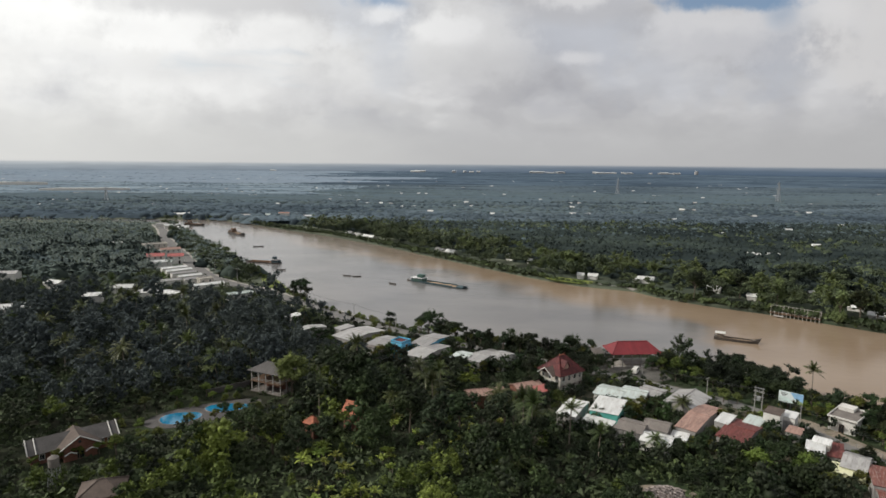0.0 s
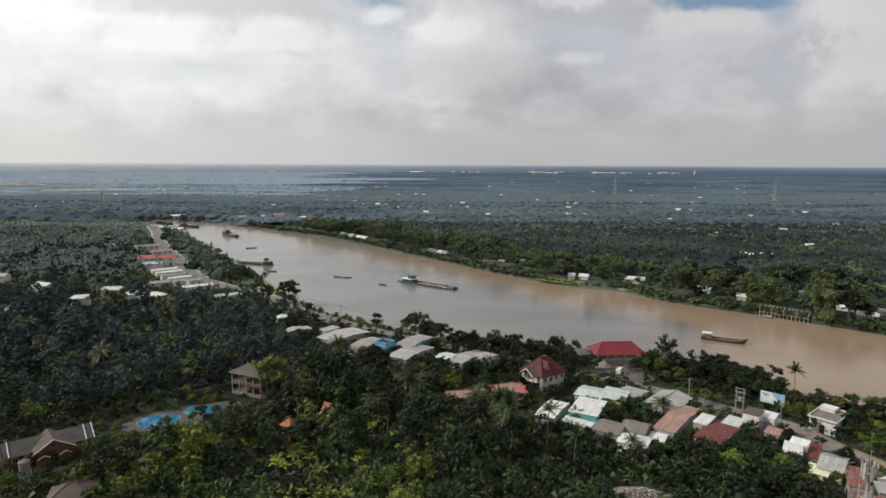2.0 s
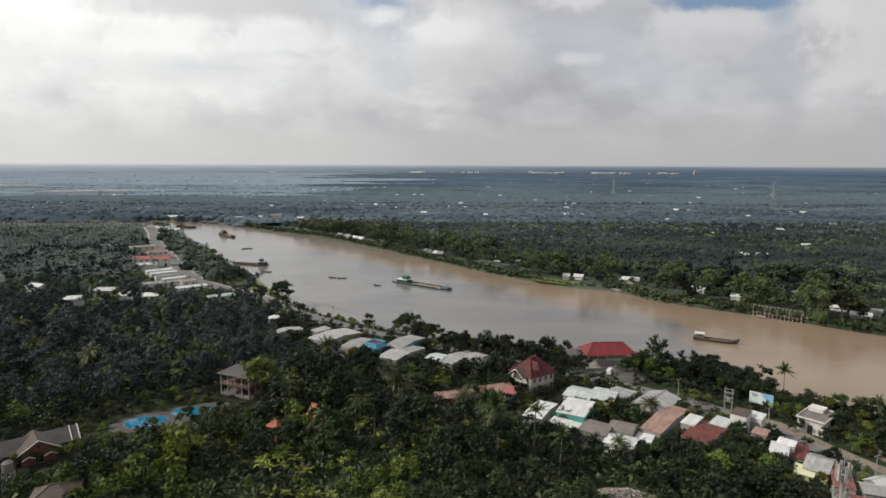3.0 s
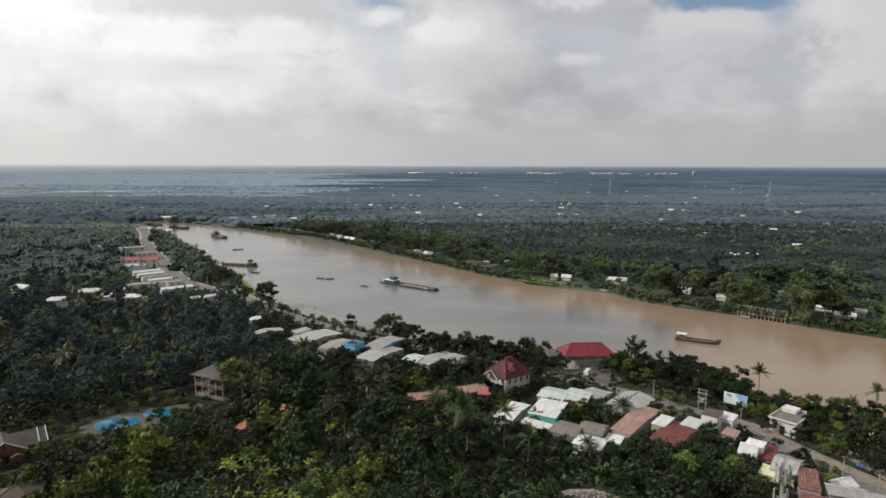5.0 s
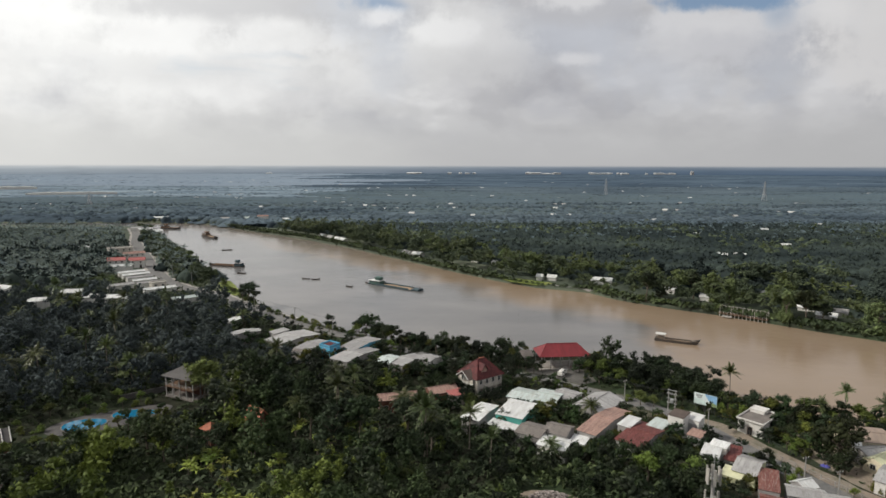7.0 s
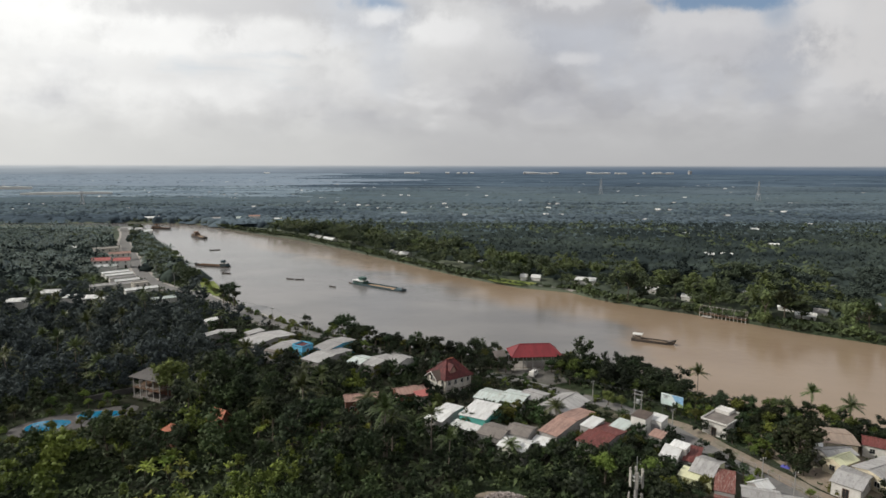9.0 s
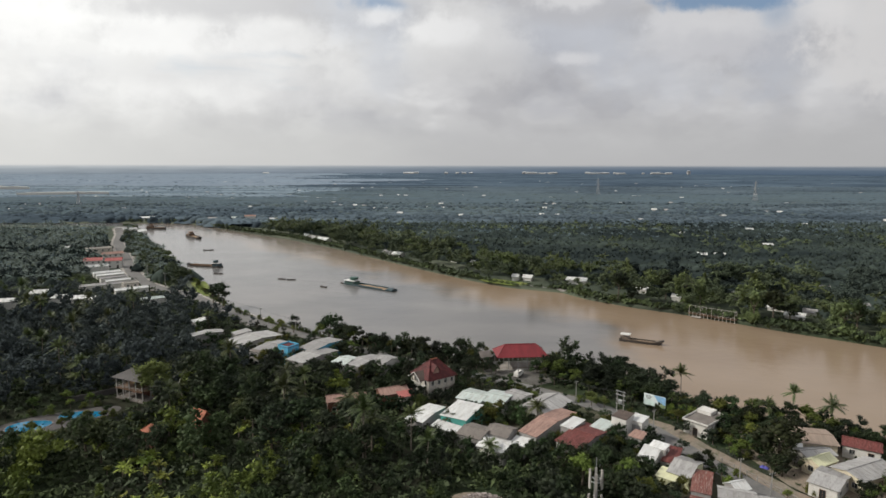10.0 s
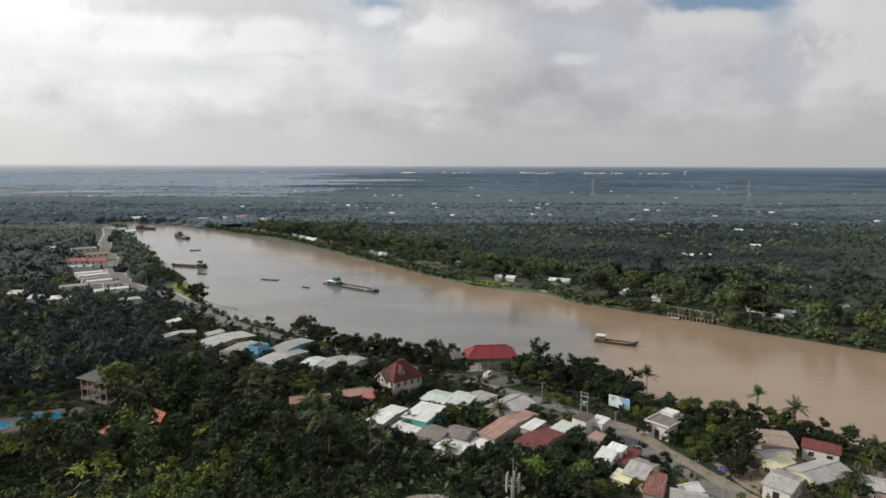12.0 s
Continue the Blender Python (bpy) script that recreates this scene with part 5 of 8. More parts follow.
def mast(x, y, top):
    """Mobile-phone mast with panel antennas."""
    ob = thing("telecom_mast", x, y, 0, 0, "tall pale steel telecom mast with white panel antennas", "mast")
    bm = BM()
    tube(bm, [(0, 0, 0), (0, 0, top * 0.5), (0, 0, top - 2.2)], [0.34, 0.26, 0.2], 10)
    part("pole", bm, M["pole"], ob)
    bm = BM()
    tube(bm, [(0, 0, top - 2.2), (0, 0, top)], 0.05, 5)
    part("lightning_rod", bm, M["steel"], ob)
    for ring, (z, r) in enumerate(((top - 2.6, 0.75), (top - 5.6, 0.8))):
        bm = BM()
        for i in range(6):
            a, b = (2 * math.pi * (i + k) / 6 for k in (0, 1))
            tube(bm, [(r * math.cos(a), r * math.sin(a), z), (r * math.cos(b), r * math.sin(b), z)], 0.04, 4)
            if i % 2 == 0:
                tube(bm, [(0, 0, z), (r * math.cos(a), r * math.sin(a), z)], 0.04, 4)
        part("antenna_ring", bm, M["steel"], ob)
        for i in range(6 if ring == 0 else 3):
            a = 2 * math.pi * i / (6 if ring == 0 else 3) + 0.3
            bm = BM()
            box(bm, r * math.cos(a), r * math.sin(a), z + 0.1, 0.14, 0.30, 1.9, math.degrees(a))
            part("panel_antenna", bm, M["post_pale"], ob)
    bm = BM()
    for i in range(int(top / 0.6)):
        tube(bm, [(0.36, -0.14, i * 0.6 + 0.4), (0.36, 0.14, i * 0.6 + 0.4)], 0.02, 3)
    for s in (-1, 1):
        tube(bm, [(0.36, s * 0.15, 0.2), (0.30, s * 0.15, top - 6)], 0.025, 4)
    part("ladder", bm, M["steel"], ob)


def utility_pole(x, y, h, turn, arms=1):
    ob = thing("utility_pole", x, y, 0, turn, "slim grey concrete utility pole with a crossarm by the road", "pole", "utility poles")
    bm = BM()
    tube(bm, [(0, 0, -0.1), (0, 0, h)], [0.15, 0.09], 8)
    part("shaft", bm, M["pole"], ob)
    for i in range(arms):
        bm = BM()
        box(bm, 0, 0, h - 0.35 - i * 0.7, 1.6, 0.1, 0.1)
        arm = part("crossarm", bm, M["steel_dark"], ob)
        for xx in (-0.7, 0, 0.7):
            bm = BM()
            tube(bm, [(xx, 0, h - 0.3 - i * 0.7), (xx, 0, h - 0.05 - i * 0.7)], 0.05, 5)
            part("insulator", bm, M["white"], arm)
    return ob


def transformer_frame():
    ob = thing("transformer_frame", 82.9, 153.2, 0, -42, "pair of power poles carrying crossarms and a transformer", "transformer")
    for s in (-1, 1):
        bm = BM()
        tube(bm, [(s * 0.9, 0, -0.1), (s * 0.9, 0, 7.5)], [0.16, 0.11], 8)
        part("shaft", bm, M["pole"], ob)
    for z in (7.2, 6.2, 5.0, 3.8):
        bm = BM()
        box(bm, 0, 0, z, 2.6, 0.12, 0.12)
        part("crossarm", bm, M["steel"], ob)
    bm = BM()
    box(bm, 0, 0, 4.4, 0.9, 0.6, 1.0, bevel=0.06)
    part("transformer", bm, M["steel"], ob)
    for i in range(5):
        bm = BM()
        tube(bm, [(-1.1 + i * 0.55, 0, 6.25), (-1.1 + i * 0.55, 0, 6.6)], 0.06, 6)
        part("insulator", bm, M["white"], ob)


def wires(name, pts, sag, label):
    """A run of overhead wire."""
    ob = thing(name, 0, 0, 0, 0, label, "wire")
    for off in (-0.6, 0.0, 0.6):
        bm = BM()
        run = []
        for a, b in zip(pts, pts[1:]):
            a, b = Vector(a), Vector(b)
            side = (b - a).cross(Vector((0, 0, 1))).normalized() * off
            run += [a.lerp(b, t) + side - Vector((0, 0, sag * 4 * t * (1 - t))) for t in (0, 0.2, 0.4, 0.6, 0.8)]
        tube(bm, run + [Vector(pts[-1])], 0.018, 3)
        part("wire", bm, M["steel_dark"], ob)


def billboard():
    ob = thing("billboard", 92.5, 155.2, 0.6, -41, "roadside billboard with a blue, white and green printed panel", "billboard")
    for xx in (-2.4, 0, 2.4):
        bm = BM()
        box(bm, xx, 0.15, 1.9, 0.12, 0.12, 5.2)
        part("post", bm, M["steel_dark"], ob)
    bm = BM()
    box(bm, 0, 0, 3.3, 5.8, 0.12, 3.0)
    part("panel", bm, paint("billboard_white", (0.66, 0.74, 0.74), 0.5, 0.1, 0.6, 3, bump=0), ob)
    for name, pts, col in (("blue_field", [(-0.2, 4.8), (2.9, 4.8), (2.9, 2.5), (0.9, 3.2)], (0.26, 0.46, 0.68)), ("green_swoosh", [(-2.9, 3.4), (-0.6, 3.1), (1.6, 1.8), (-2.9, 1.8)], (0.55, 0.66, 0.64)), ("green_field", [(1.7, 3.0), (2.9, 2.6), (2.9, 1.8), (1.3, 1.8)], (0.36, 0.46, 0.24))):
        bm = BM()
        v = [bm.verts.new((x, -0.066, z)) for x, z in pts] + [bm.verts.new((x, -0.061, z)) for x, z in pts]
        bm.faces.new(v[:4]), bm.faces.new(v[:3:-1])
        for i in range(4):
            bm.faces.new((v[i], v[4 + i], v[4 + (i + 1) % 4], v[(i + 1) % 4]))
        bmesh.ops.recalc_face_normals(bm, faces=bm.faces[:])
        part(name, bm, paint("print_" + name, col, 0.5, 0.15, 0.8, 3, bump=0), ob)
    bm = BM()
    for i in range(3):
        box(bm, -1.6, -0.068, 4.3 - i * 0.35, 1.7 - 0.3 * i, 0.01, 0.14)
    part("text_bars", bm, M["dark"], ob)


def hull(bm, L, B, D, sheer=0.6, bow=0.25, n=14, z0=0.0):
    """A barge hull: flat bottom, raked pointed bow at +x, square stern; open on top with a deck rim."""
    rows = []
    for i in range(n + 1):
        t = i / n
        x = -L / 2 + L * t
        w = B / 2 * (1 - max(0, (t - (1 - bow)) / bow) ** 2.2 * 0.82) * (0.9 + 0.1 * min(1, t / 0.08))
        top = D + sheer * max(0, (t - 0.7) / 0.3) ** 2 + 0.35 * max(0, (0.15 - t) / 0.15)
        low = z0 + (top - z0) * 0.75 * max(0, (t - 0.85) / 0.15) ** 2
        rows.append([bm.verts.new(p) for p in ((x, -w, top), (x, -w * 0.86, low), (x, w * 0.86, low), (x, w, top), (x, w - 0.35, top), (x, w - 0.35, top - 0.5), (x, -w + 0.35, top - 0.5), (x, -w + 0.35, top))])
    for a, b in zip(rows, rows[1:]):
        for k in range(8):
            bm.faces.new((a[k], a[(k + 1) % 8], b[(k + 1) % 8], b[k]))
    bm.faces.new(rows[0][::-1])
    bm.faces.new(rows[-1])
    bmesh.ops.recalc_face_normals(bm, faces=bm.faces[:])
    return bm


def sand_mound(bm, x0, x1, w, h, z, seed):
    g = random.Random(seed)
    n, m = 18, 7
    rows = []
    for i in range(n + 1):
        t = i / n
        rows.append([])
        for j in range(m + 1):
            s = j / m * 2 - 1
            k = max(0.0, 1 - abs(s) ** 1.6) * min(1, t / 0.12, (1 - t) / 0.12)
            rows[-1].append(bm.verts.new((x0 + (x1 - x0) * t, s * w, z + h * k * (0.75 + 0.25 * math.sin(t * 17 + seed)) + g.uniform(-0.06, 0.06) * k)))
    for a, b in zip(rows, rows[1:]):
        for j in range(m):
            bm.faces.new((a[j], a[j + 1], b[j + 1], b[j]))
    bmesh.ops.recalc_face_normals(bm, faces=bm.faces[:])
    return bm


def barge(x, y, turn, L, B, D, hullmat, cabinmat, label, cargo=True, cabin=0.16, roof="tin_white", seed=1):
    ob = thing("barge", x, y, WATER - 0.5, turn, label, "barge", "barges")
    bm = BM()
    hull(bm, L, B, D + 0.5)
    part("hull", bm, M[hullmat], ob)
    z = D + 0.5
    if cargo:
        bm = BM()
        sand_mound(bm, -L * (0.5 - cabin) + 1.0, L * 0.36, B / 2 - 0.5, 0.9, z - 0.25, seed)
        part("sand_cargo", bm, M["sand"], ob, "heap of damp brown sand")
        bm = BM()
        for s in (-1, 1):
            box(bm, -L * 0.02, s * (B / 2 - 0.55), z + 0.15, L * 0.62, 0.12, 0.9)
        part("coaming", bm, M[hullmat], ob)
    else:
        bm = BM()
        for s in (-1, 1):
            box(bm, L * 0.06, s * (B / 2 - 0.6), z + 0.1, L * 0.6, 0.14, 0.7)
        box(bm, L * 0.06, 0, z - 0.35, L * 0.6, B - 1.2, 0.1)
        part("hold", bm, M["timber"], ob)
    cl = L * cabin
    cx = -L / 2 + cl / 2 + 0.6
    bm = BM()
    box(bm, cx, 0, z + 0.8, cl, B * 0.72, 2.0, bevel=0.08)
    cab = part("cabin", bm, M[cabinmat], ob)
    bm = BM()
    for i in range(4):
        for s in (-1, 1):
            box(bm, cx - cl * 0.36 + i * cl * 0.24, s * (B * 0.36 + 0.01), z + 1.3, cl * 0.14, 0.06, 0.7)
    part("cabin_windows", bm, M["glass"], cab)
    bm = BM()
    box(bm, cx, 0, z + 1.85, cl + 0.8, B * 0.9, 0.14, bevel=0.05)
    part("cabin_roof", bm, M[roof], ob)
    if L > 20:
        bm = BM()
        box(bm, cx + cl * 0.2, 0, z + 2.95, cl * 0.45, B * 0.5, 1.4, bevel=0.06)
        box(bm, cx + cl * 0.2, 0, z + 3.7, cl * 0.55, B * 0.58, 0.1)
        part("wheelhouse", bm, M[cabinmat], ob)
    if cargo:
        # raised foredeck with its bulwark
        bm = BM()
        box(bm, L * 0.40, 0, z + 0.15, L * 0.13, B * 0.7, 0.9, bevel=0.15)
        part("foredeck", bm, M[hullmat], ob)
    bm = BM()
    tube(bm, [(L * 0.44, 0, z), (L * 0.44, 0, z + 2.4)], 0.07, 5)
    tube(bm, [(cx, 0, z + 2.2), (cx, 0, z + 2.2 + L * 0.09)], 0.05, 5)
    part("pole", bm, M["steel_dark"], ob)
    bm = BM()
    box(bm, L * 0.45, 0, z + 0.75, 0.5, B * 0.3, 0.5)
    tube(bm, [(L * 0.47, -B * 0.2, z + 0.8), (L * 0.47, B * 0.2, z + 0.8)], 0.14, 6)
    part("winch", bm, M["steel_dark"], ob)
    return ob


def river_boat(x, y, turn):
    """Wooden cargo boat: raked bow, open hold with ribs, and a white awning on posts over the stern."""
    L, B, D = 16.0, 3.4, 1.45
    ob = thing("river_boat", x, y, WATER - 0.5, turn, "worn dark wooden boat with an open hold and white stern awning", "boat", "barges")
    bm = BM()
    hull(bm, L, B, D, 1.1, 0.38, 18)
    part("hull", bm, M["hull_dark"], ob)
    for s in (-1, 1):
        bm = BM()
        box(bm, -L * 0.04, s * (B / 2 - 0.12), D + 0.06, L * 0.72, 0.22, 0.12)
        part("gunwale", bm, M["hull_worn"], ob, "pale worn gunwale")
    bm = BM()
    box(bm, L * 0.02, 0, D - 0.42, L * 0.62, B - 0.8, 0.08)
    part("hold_floor", bm, M["sand"], ob)
    for i in range(7):
        bm = BM()
        box(bm, -L * 0.2 + i * L * 0.08, 0, D - 0.1, 0.14, B - 0.7, 0.1)
        part("thwart", bm, M["hull_worn"], ob)
    bm = BM()
    box(bm, L * 0.39, 0, D + 0.28, L * 0.14, B * 0.55, 0.12)
    part("foredeck", bm, M["hull_worn"], ob)
    bm = BM()
    box(bm, -L * 0.37, 0, D + 0.35, L * 0.16, B * 0.62, 0.9, bevel=0.08)
    part("engine_box", bm, M["hull_worn"], ob)
    for sx in (-1, 1):
        for sy in (-1, 1):
            bm = BM()
            tube(bm, [(-L * 0.37 + sx * L * 0.09, sy * B * 0.38, D - 0.2), (-L * 0.37 + sx * L * 0.09, sy * B * 0.38, D + 1.7)], 0.05, 5)
            part("post", bm, M["post_pale"], ob)
    bm = BM()
    box(bm, -L * 0.37, 0, D + 1.75, L * 0.23, B * 0.95, 0.1, bevel=0.04)
    box(bm, -L * 0.37, 0, D + 1.84, L * 0.21, B * 0.6, 0.1, bevel=0.04)
    part("awning", bm, M["white"], ob, "white sheet awning")
    bm = BM()
    tube(bm, [(L * 0.46, 0, D + 0.5), (L * 0.53, 0, D + 1.5)], [0.12, 0.05], 5)
    part("stem_post", bm, M["hull_dark"], ob)


def sampan(x, y, turn, L, label="small dark wooden sampan on the river"):
    ob = thing("sampan", x, y, WATER - 0.15, turn, label, "boat", "small boats")
    bm = BM()
    hull(bm, L, L * 0.2, 0.65, 0.35, 0.4, 8)
    part("hull", bm, M["hull_dark"], ob)
    bm = BM()
    for t in (-0.25, 0.1):
        box(bm, L * t, 0, 0.55, 0.25, L * 0.17, 0.05)
    part("thwart", bm, M["timber"], ob)


def jetty():
    """Row of tall posts with a plank stage and boat steps along the far bank."""
    ob = thing("jetty", 154.4, 262.2, 0, -43, "old riverside stage on rows of pale wooden posts", "jetty")
    bm = BM()
    box(bm, 0, 0, -0.1, 20, 3.0, 0.25)
    part("deck", bm, M["timber"], ob)
    for i in range(13):
        for s, h in ((-1, 0.8), (1, 3.2)):
            bm = BM()
            tube(bm, [(-9.6 + i * 1.6, s * 1.3, -3.0), (-9.6 + i * 1.6, s * 1.3, h)], 0.15, 5)
            part("post", bm, M["post_pale"], ob)
    bm = BM()
    box(bm, 0, 1.3, 1.6, 19.5, 0.1, 0.12)
    box(bm, 0, 1.3, 3.0, 19.5, 0.1, 0.12)
    part("rail", bm, M["post_pale"], ob)
    for i in range(0, 13, 3):
        bm = BM()
        tube(bm, [(-9.6 + i * 1.6, -1.3, 0.6), (-9.6 + i * 1.6, -1.3, 3.1), (-9.6 + i * 1.6, 1.3, 3.3)], 0.09, 5)
        part("frame", bm, M["post_pale"], ob)
    bm = BM()
    box(bm, 0, -1.3, 0.7, 19.5, 0.1, 0.1)
    part("rail", bm, M["post_pale"], ob)
    bm = BM()
    box(bm, -6, -2.6, -0.9, 4.0, 2.2, 0.2)
    part("landing_stage", bm, M["post_pale"], ob)


def pylon(x, y, h, turn):
    ob = thing("pylon", x, y, 0, turn, "tall grey lattice power pylon far off in the woods", "pylon", "pylons")
    w = 3.6
    for sx in (-1, 1):
        for sy in (-1, 1):
            bm = BM()
            tube(bm, [(sx * w, sy * w, 0), (sx * 0.9, sy * 0.9, h * 0.62), (sx * 0.3, sy * 0.3, h)], 0.28, 4)
            part("leg", bm, M["steel"], ob)
    bm = BM()
    for i in range(9):
        z0, z1 = h * i / 10, h * (i + 1) / 10
        f = lambda z: w + (0.9 - w) * min(1, z / (h * 0.62)) - 0.6 * max(0, (z - h * 0.62) / (h * 0.38))
        for s in (-1, 1):
            tube(bm, [(-f(z0), s * f(z0), z0), (f(z1), s * f(z1), z1)], 0.12, 3)
            tube(bm, [(f(z0), s * f(z0), z0), (-f(z1), s * f(z1), z1)], 0.12, 3)
            tube(bm, [(s * f(z0), -f(z0), z0), (s * f(z1), f(z1), z1)], 0.12, 3)
    part("lattice", bm, M["steel"], ob)
    for z, a in ((0.66, 7.0), (0.78, 6.0), (0.9, 5.0)):
        bm = BM()
        tube(bm, [(-a, 0, h * z), (0, 0, h * z + 0.8), (a, 0, h * z)], 0.2, 4)
        part("crossarm", bm, M["steel"], ob)


def rubble_heap():
    """Heap of broken masonry and refuse at the orchard's edge."""
    g = random.Random(4)
    bm = BM()
    for i in range(420):
        a, r = g.uniform(0, 2 * math.pi), 3.6 * math.sqrt(g.random())
        x, y = 44.4 + 1.15 * r * math.cos(a), 113.0 + 0.75 * r * math.sin(a)
        z = max(0.05, 1.2 * (1 - (r / 3.8) ** 2)) + g.uniform(-0.15, 0.15)
        s = g.uniform(0.18, 0.55)
        box(bm, x, y, z, s, s * g.uniform(0.5, 1), s * g.uniform(0.3, 0.8), g.uniform(0, 180))
    tagged(mesh_ob("rubble", bm, M["rubble"]), "heap of pale broken masonry and litter", "rubble", kind="stuff")
    bm = BM()
    rounded(bm, 44.4, 112.6, 5.6, 4.2, 0.05, 0, 30, 0.15, 0.1)
    tagged(mesh_ob("bare_earth", bm, M["dirt"]), "bare trodden earth round the rubble heap", "earth", kind="structure")


def paved(name, pts, z, mat, label, category):
    bm = BM()
    bm.faces.new([bm.verts.new((x, y, z)) for x, y in pts])
    r = bmesh.ops.extrude_face_region(bm, geom=bm.faces[:])
    bmesh.ops.translate(bm, verts=[v for v in r["geom"] if isinstance(v, bmesh.types.BMVert)], vec=(0, 0, -0.1))
    bmesh.ops.triangulate(bm, faces=bm.faces[:])
    bmesh.ops.recalc_face_normals(bm, faces=bm.faces[:])
    tagged(mesh_ob(name, bm, M[mat]), label, category, kind="structure")


paved("yard", [(51, 182), (60, 175), (70, 179), (69, 192), (56, 195), (50, 190)], 0.03, "yard", "worn concrete yard between road and riverside hall", "paving")
paved("village_ground", [(28, 152), (44, 128), (72, 127), (80, 112), (104, 104), (100, 122), (94, 140), (70, 165), (44, 172), (28, 166)], 0.02, "trodden", "trodden earth between the village houses", "earth")
paved("village_ground", [(104, 142), (108, 120), (116, 104), (150, 96), (150, 120), (126, 142), (112, 148)], 0.022, "dirt", "sandy earth between the riverside houses", "earth")
paved("bank_grass", [(-104, 336), (-98, 340), (-90, 326), (-84, 314), (-78, 302), (-84, 300), (-92, 310)], 0.05, "grass", "bright green grass plot on the river bank", "grass")
paved("bank_grass", [(57, 347), (61, 340), (74, 329.5), (80, 330), (84, 336), (66, 350)], 0.06, "grass", "light green grassy strip along the far bank", "grass")
paved("market_ground", [(-178, 345), (-150, 305), (-106, 272), (-90, 284), (-132, 340), (-165, 385)], 0.025, "trodden", "trodden ground between the market sheds", "earth")
rubble_heap()
villa()
red_pavilion()
hut(50.4, 196.0, 20, 3.4, 3.0)
resort_pavilion()
lodge()
water_tower(-77.0, 112.6)
pools()
mast(54.1, 65.5, 33.1)
billboard()
transformer_frame()
for x, y, h, turn in ((97.4, 118.6, 6.4, 20), (100.9, 113.2, 6.2, 20), (88.2, 143.2, 6.4, 40), (73.6, 163.0, 6.4, 40), (59.0, 174.0, 6.4, 40), (-18.5, 224.5, 8.0, 45), (-37.0, 242.0, 8.0, 45), (-60.0, 263.0, 8.0, 45), (-82.0, 287.0, 8.0, 45),
                      (-112.0, 322.0, 8.0, 45), (-134.0, 348.0, 8.0, 60), (-150.0, 372.0, 8.0, 60), (-166.0, 398.0, 8.0, 60)):
    utility_pole(x, y, h, turn)
wires("overhead_wires", [(59, 174, 6.1), (73.6, 163, 6.1), (82.9, 153.2, 7.2), (88.2, 143.2, 6.1), (97.4, 118.6, 6.1), (100.9, 113.2, 5.9)], 0.4, "sagging overhead wires along the road")
wires("overhead_wires", [(-166, 398, 7.7), (-150, 372, 7.7), (-134, 348, 7.7), (-112, 322, 7.7), (-82, 287, 7.7), (-60, 263, 7.7), (-37, 242, 7.7), (-18.5, 224.5, 7.7)], 0.5, "sagging overhead wires along the riverside road")


def road_railing(pts, h, gapm, label):
    c = curve_points(pts, gapm)
    ob = thing("railing", 0, 0, 0, 0, label, "railing", "roadside railings")
    for i, p in enumerate(c):
        bm = BM()
        box(bm, p.x, p.y, h / 2, 0.12, 0.12, h)
        part("post", bm, M["pole"], ob)
    for z in (h - 0.1, h * 0.55):
        bm = BM()
        for a, b in zip(c, c[1:]):
            tube(bm, [(a.x, a.y, z), (b.x, b.y, z)], 0.05, 4)
        part("rail", bm, M["pole"], ob)


road_railing([(-52, 264), (-34, 248), (-22, 239.5), (-10, 230), (2, 222)], 1.0, 3.0, "pale concrete railing between road and river")
road_railing([(95.8, 133.5), (98.4, 128.6), (101.2, 123.2), (103.4, 118.0), (107.6, 109.0)], 1.4, 2.4, "thin wire fence on posts beside the road")
barge(-3.2, 331.3, -37.5, 38, 6.4, 0.35, "hull_blue", "hull_green", "long deep-laden sand barge with a dark green stern cabin", True, 0.2, "tin_white", 2)
river_boat(112.0, 226.4, -27)
barge(-122.0, 400.0, 162, 27, 5.0, 0.7, "hull_dark", "hull_blue", "dark working barge with a blue cabin near the bank", False, 0.18, "tin_grey", 4)
barge(-194.0, 561.0, -50, 32, 6.4, 1.0, "hull_dark", "timber", "loaded dark barge in midstream far upstream", True, 0.3, "fibro", 5)
barge(-263.0, 634.0, -10, 22, 5.0, 1.4, "hull_dark", "timber", "moored dark barge near the river bend", False, 0.3, "fibro", 6)
for x, y, a, L in ((-148, 476, 20, 8), (-58, 354, -20, 5), (-52, 352, 5, 5), (-29, 331, -30, 4.5), (-19.5, 341, -37, 5), (194.0, 229.0, -40, 8), (-102, 372, -10, 6), (3, 428, -40, 7), (-3, 430, -20, 7), (93, 322, -25, 8), (103, 317, -20, 7)):
    sampan(x, y, a, L)
jetty()


def tarp_heap(x, y):
    bm = BM()
    sand_mound(bm, -0.9, 0.9, 0.6, 0.5, 0.0, 9)
    ob = tagged(mesh_ob("tarpaulin", bm, M["tarp"]), "crumpled blue tarpaulin over a heap beside the road", "tarpaulin")
    ob.matrix_world = pose(x, y, 0.08, 0, 0, -40)


tarp_heap(106.9, 126.9)


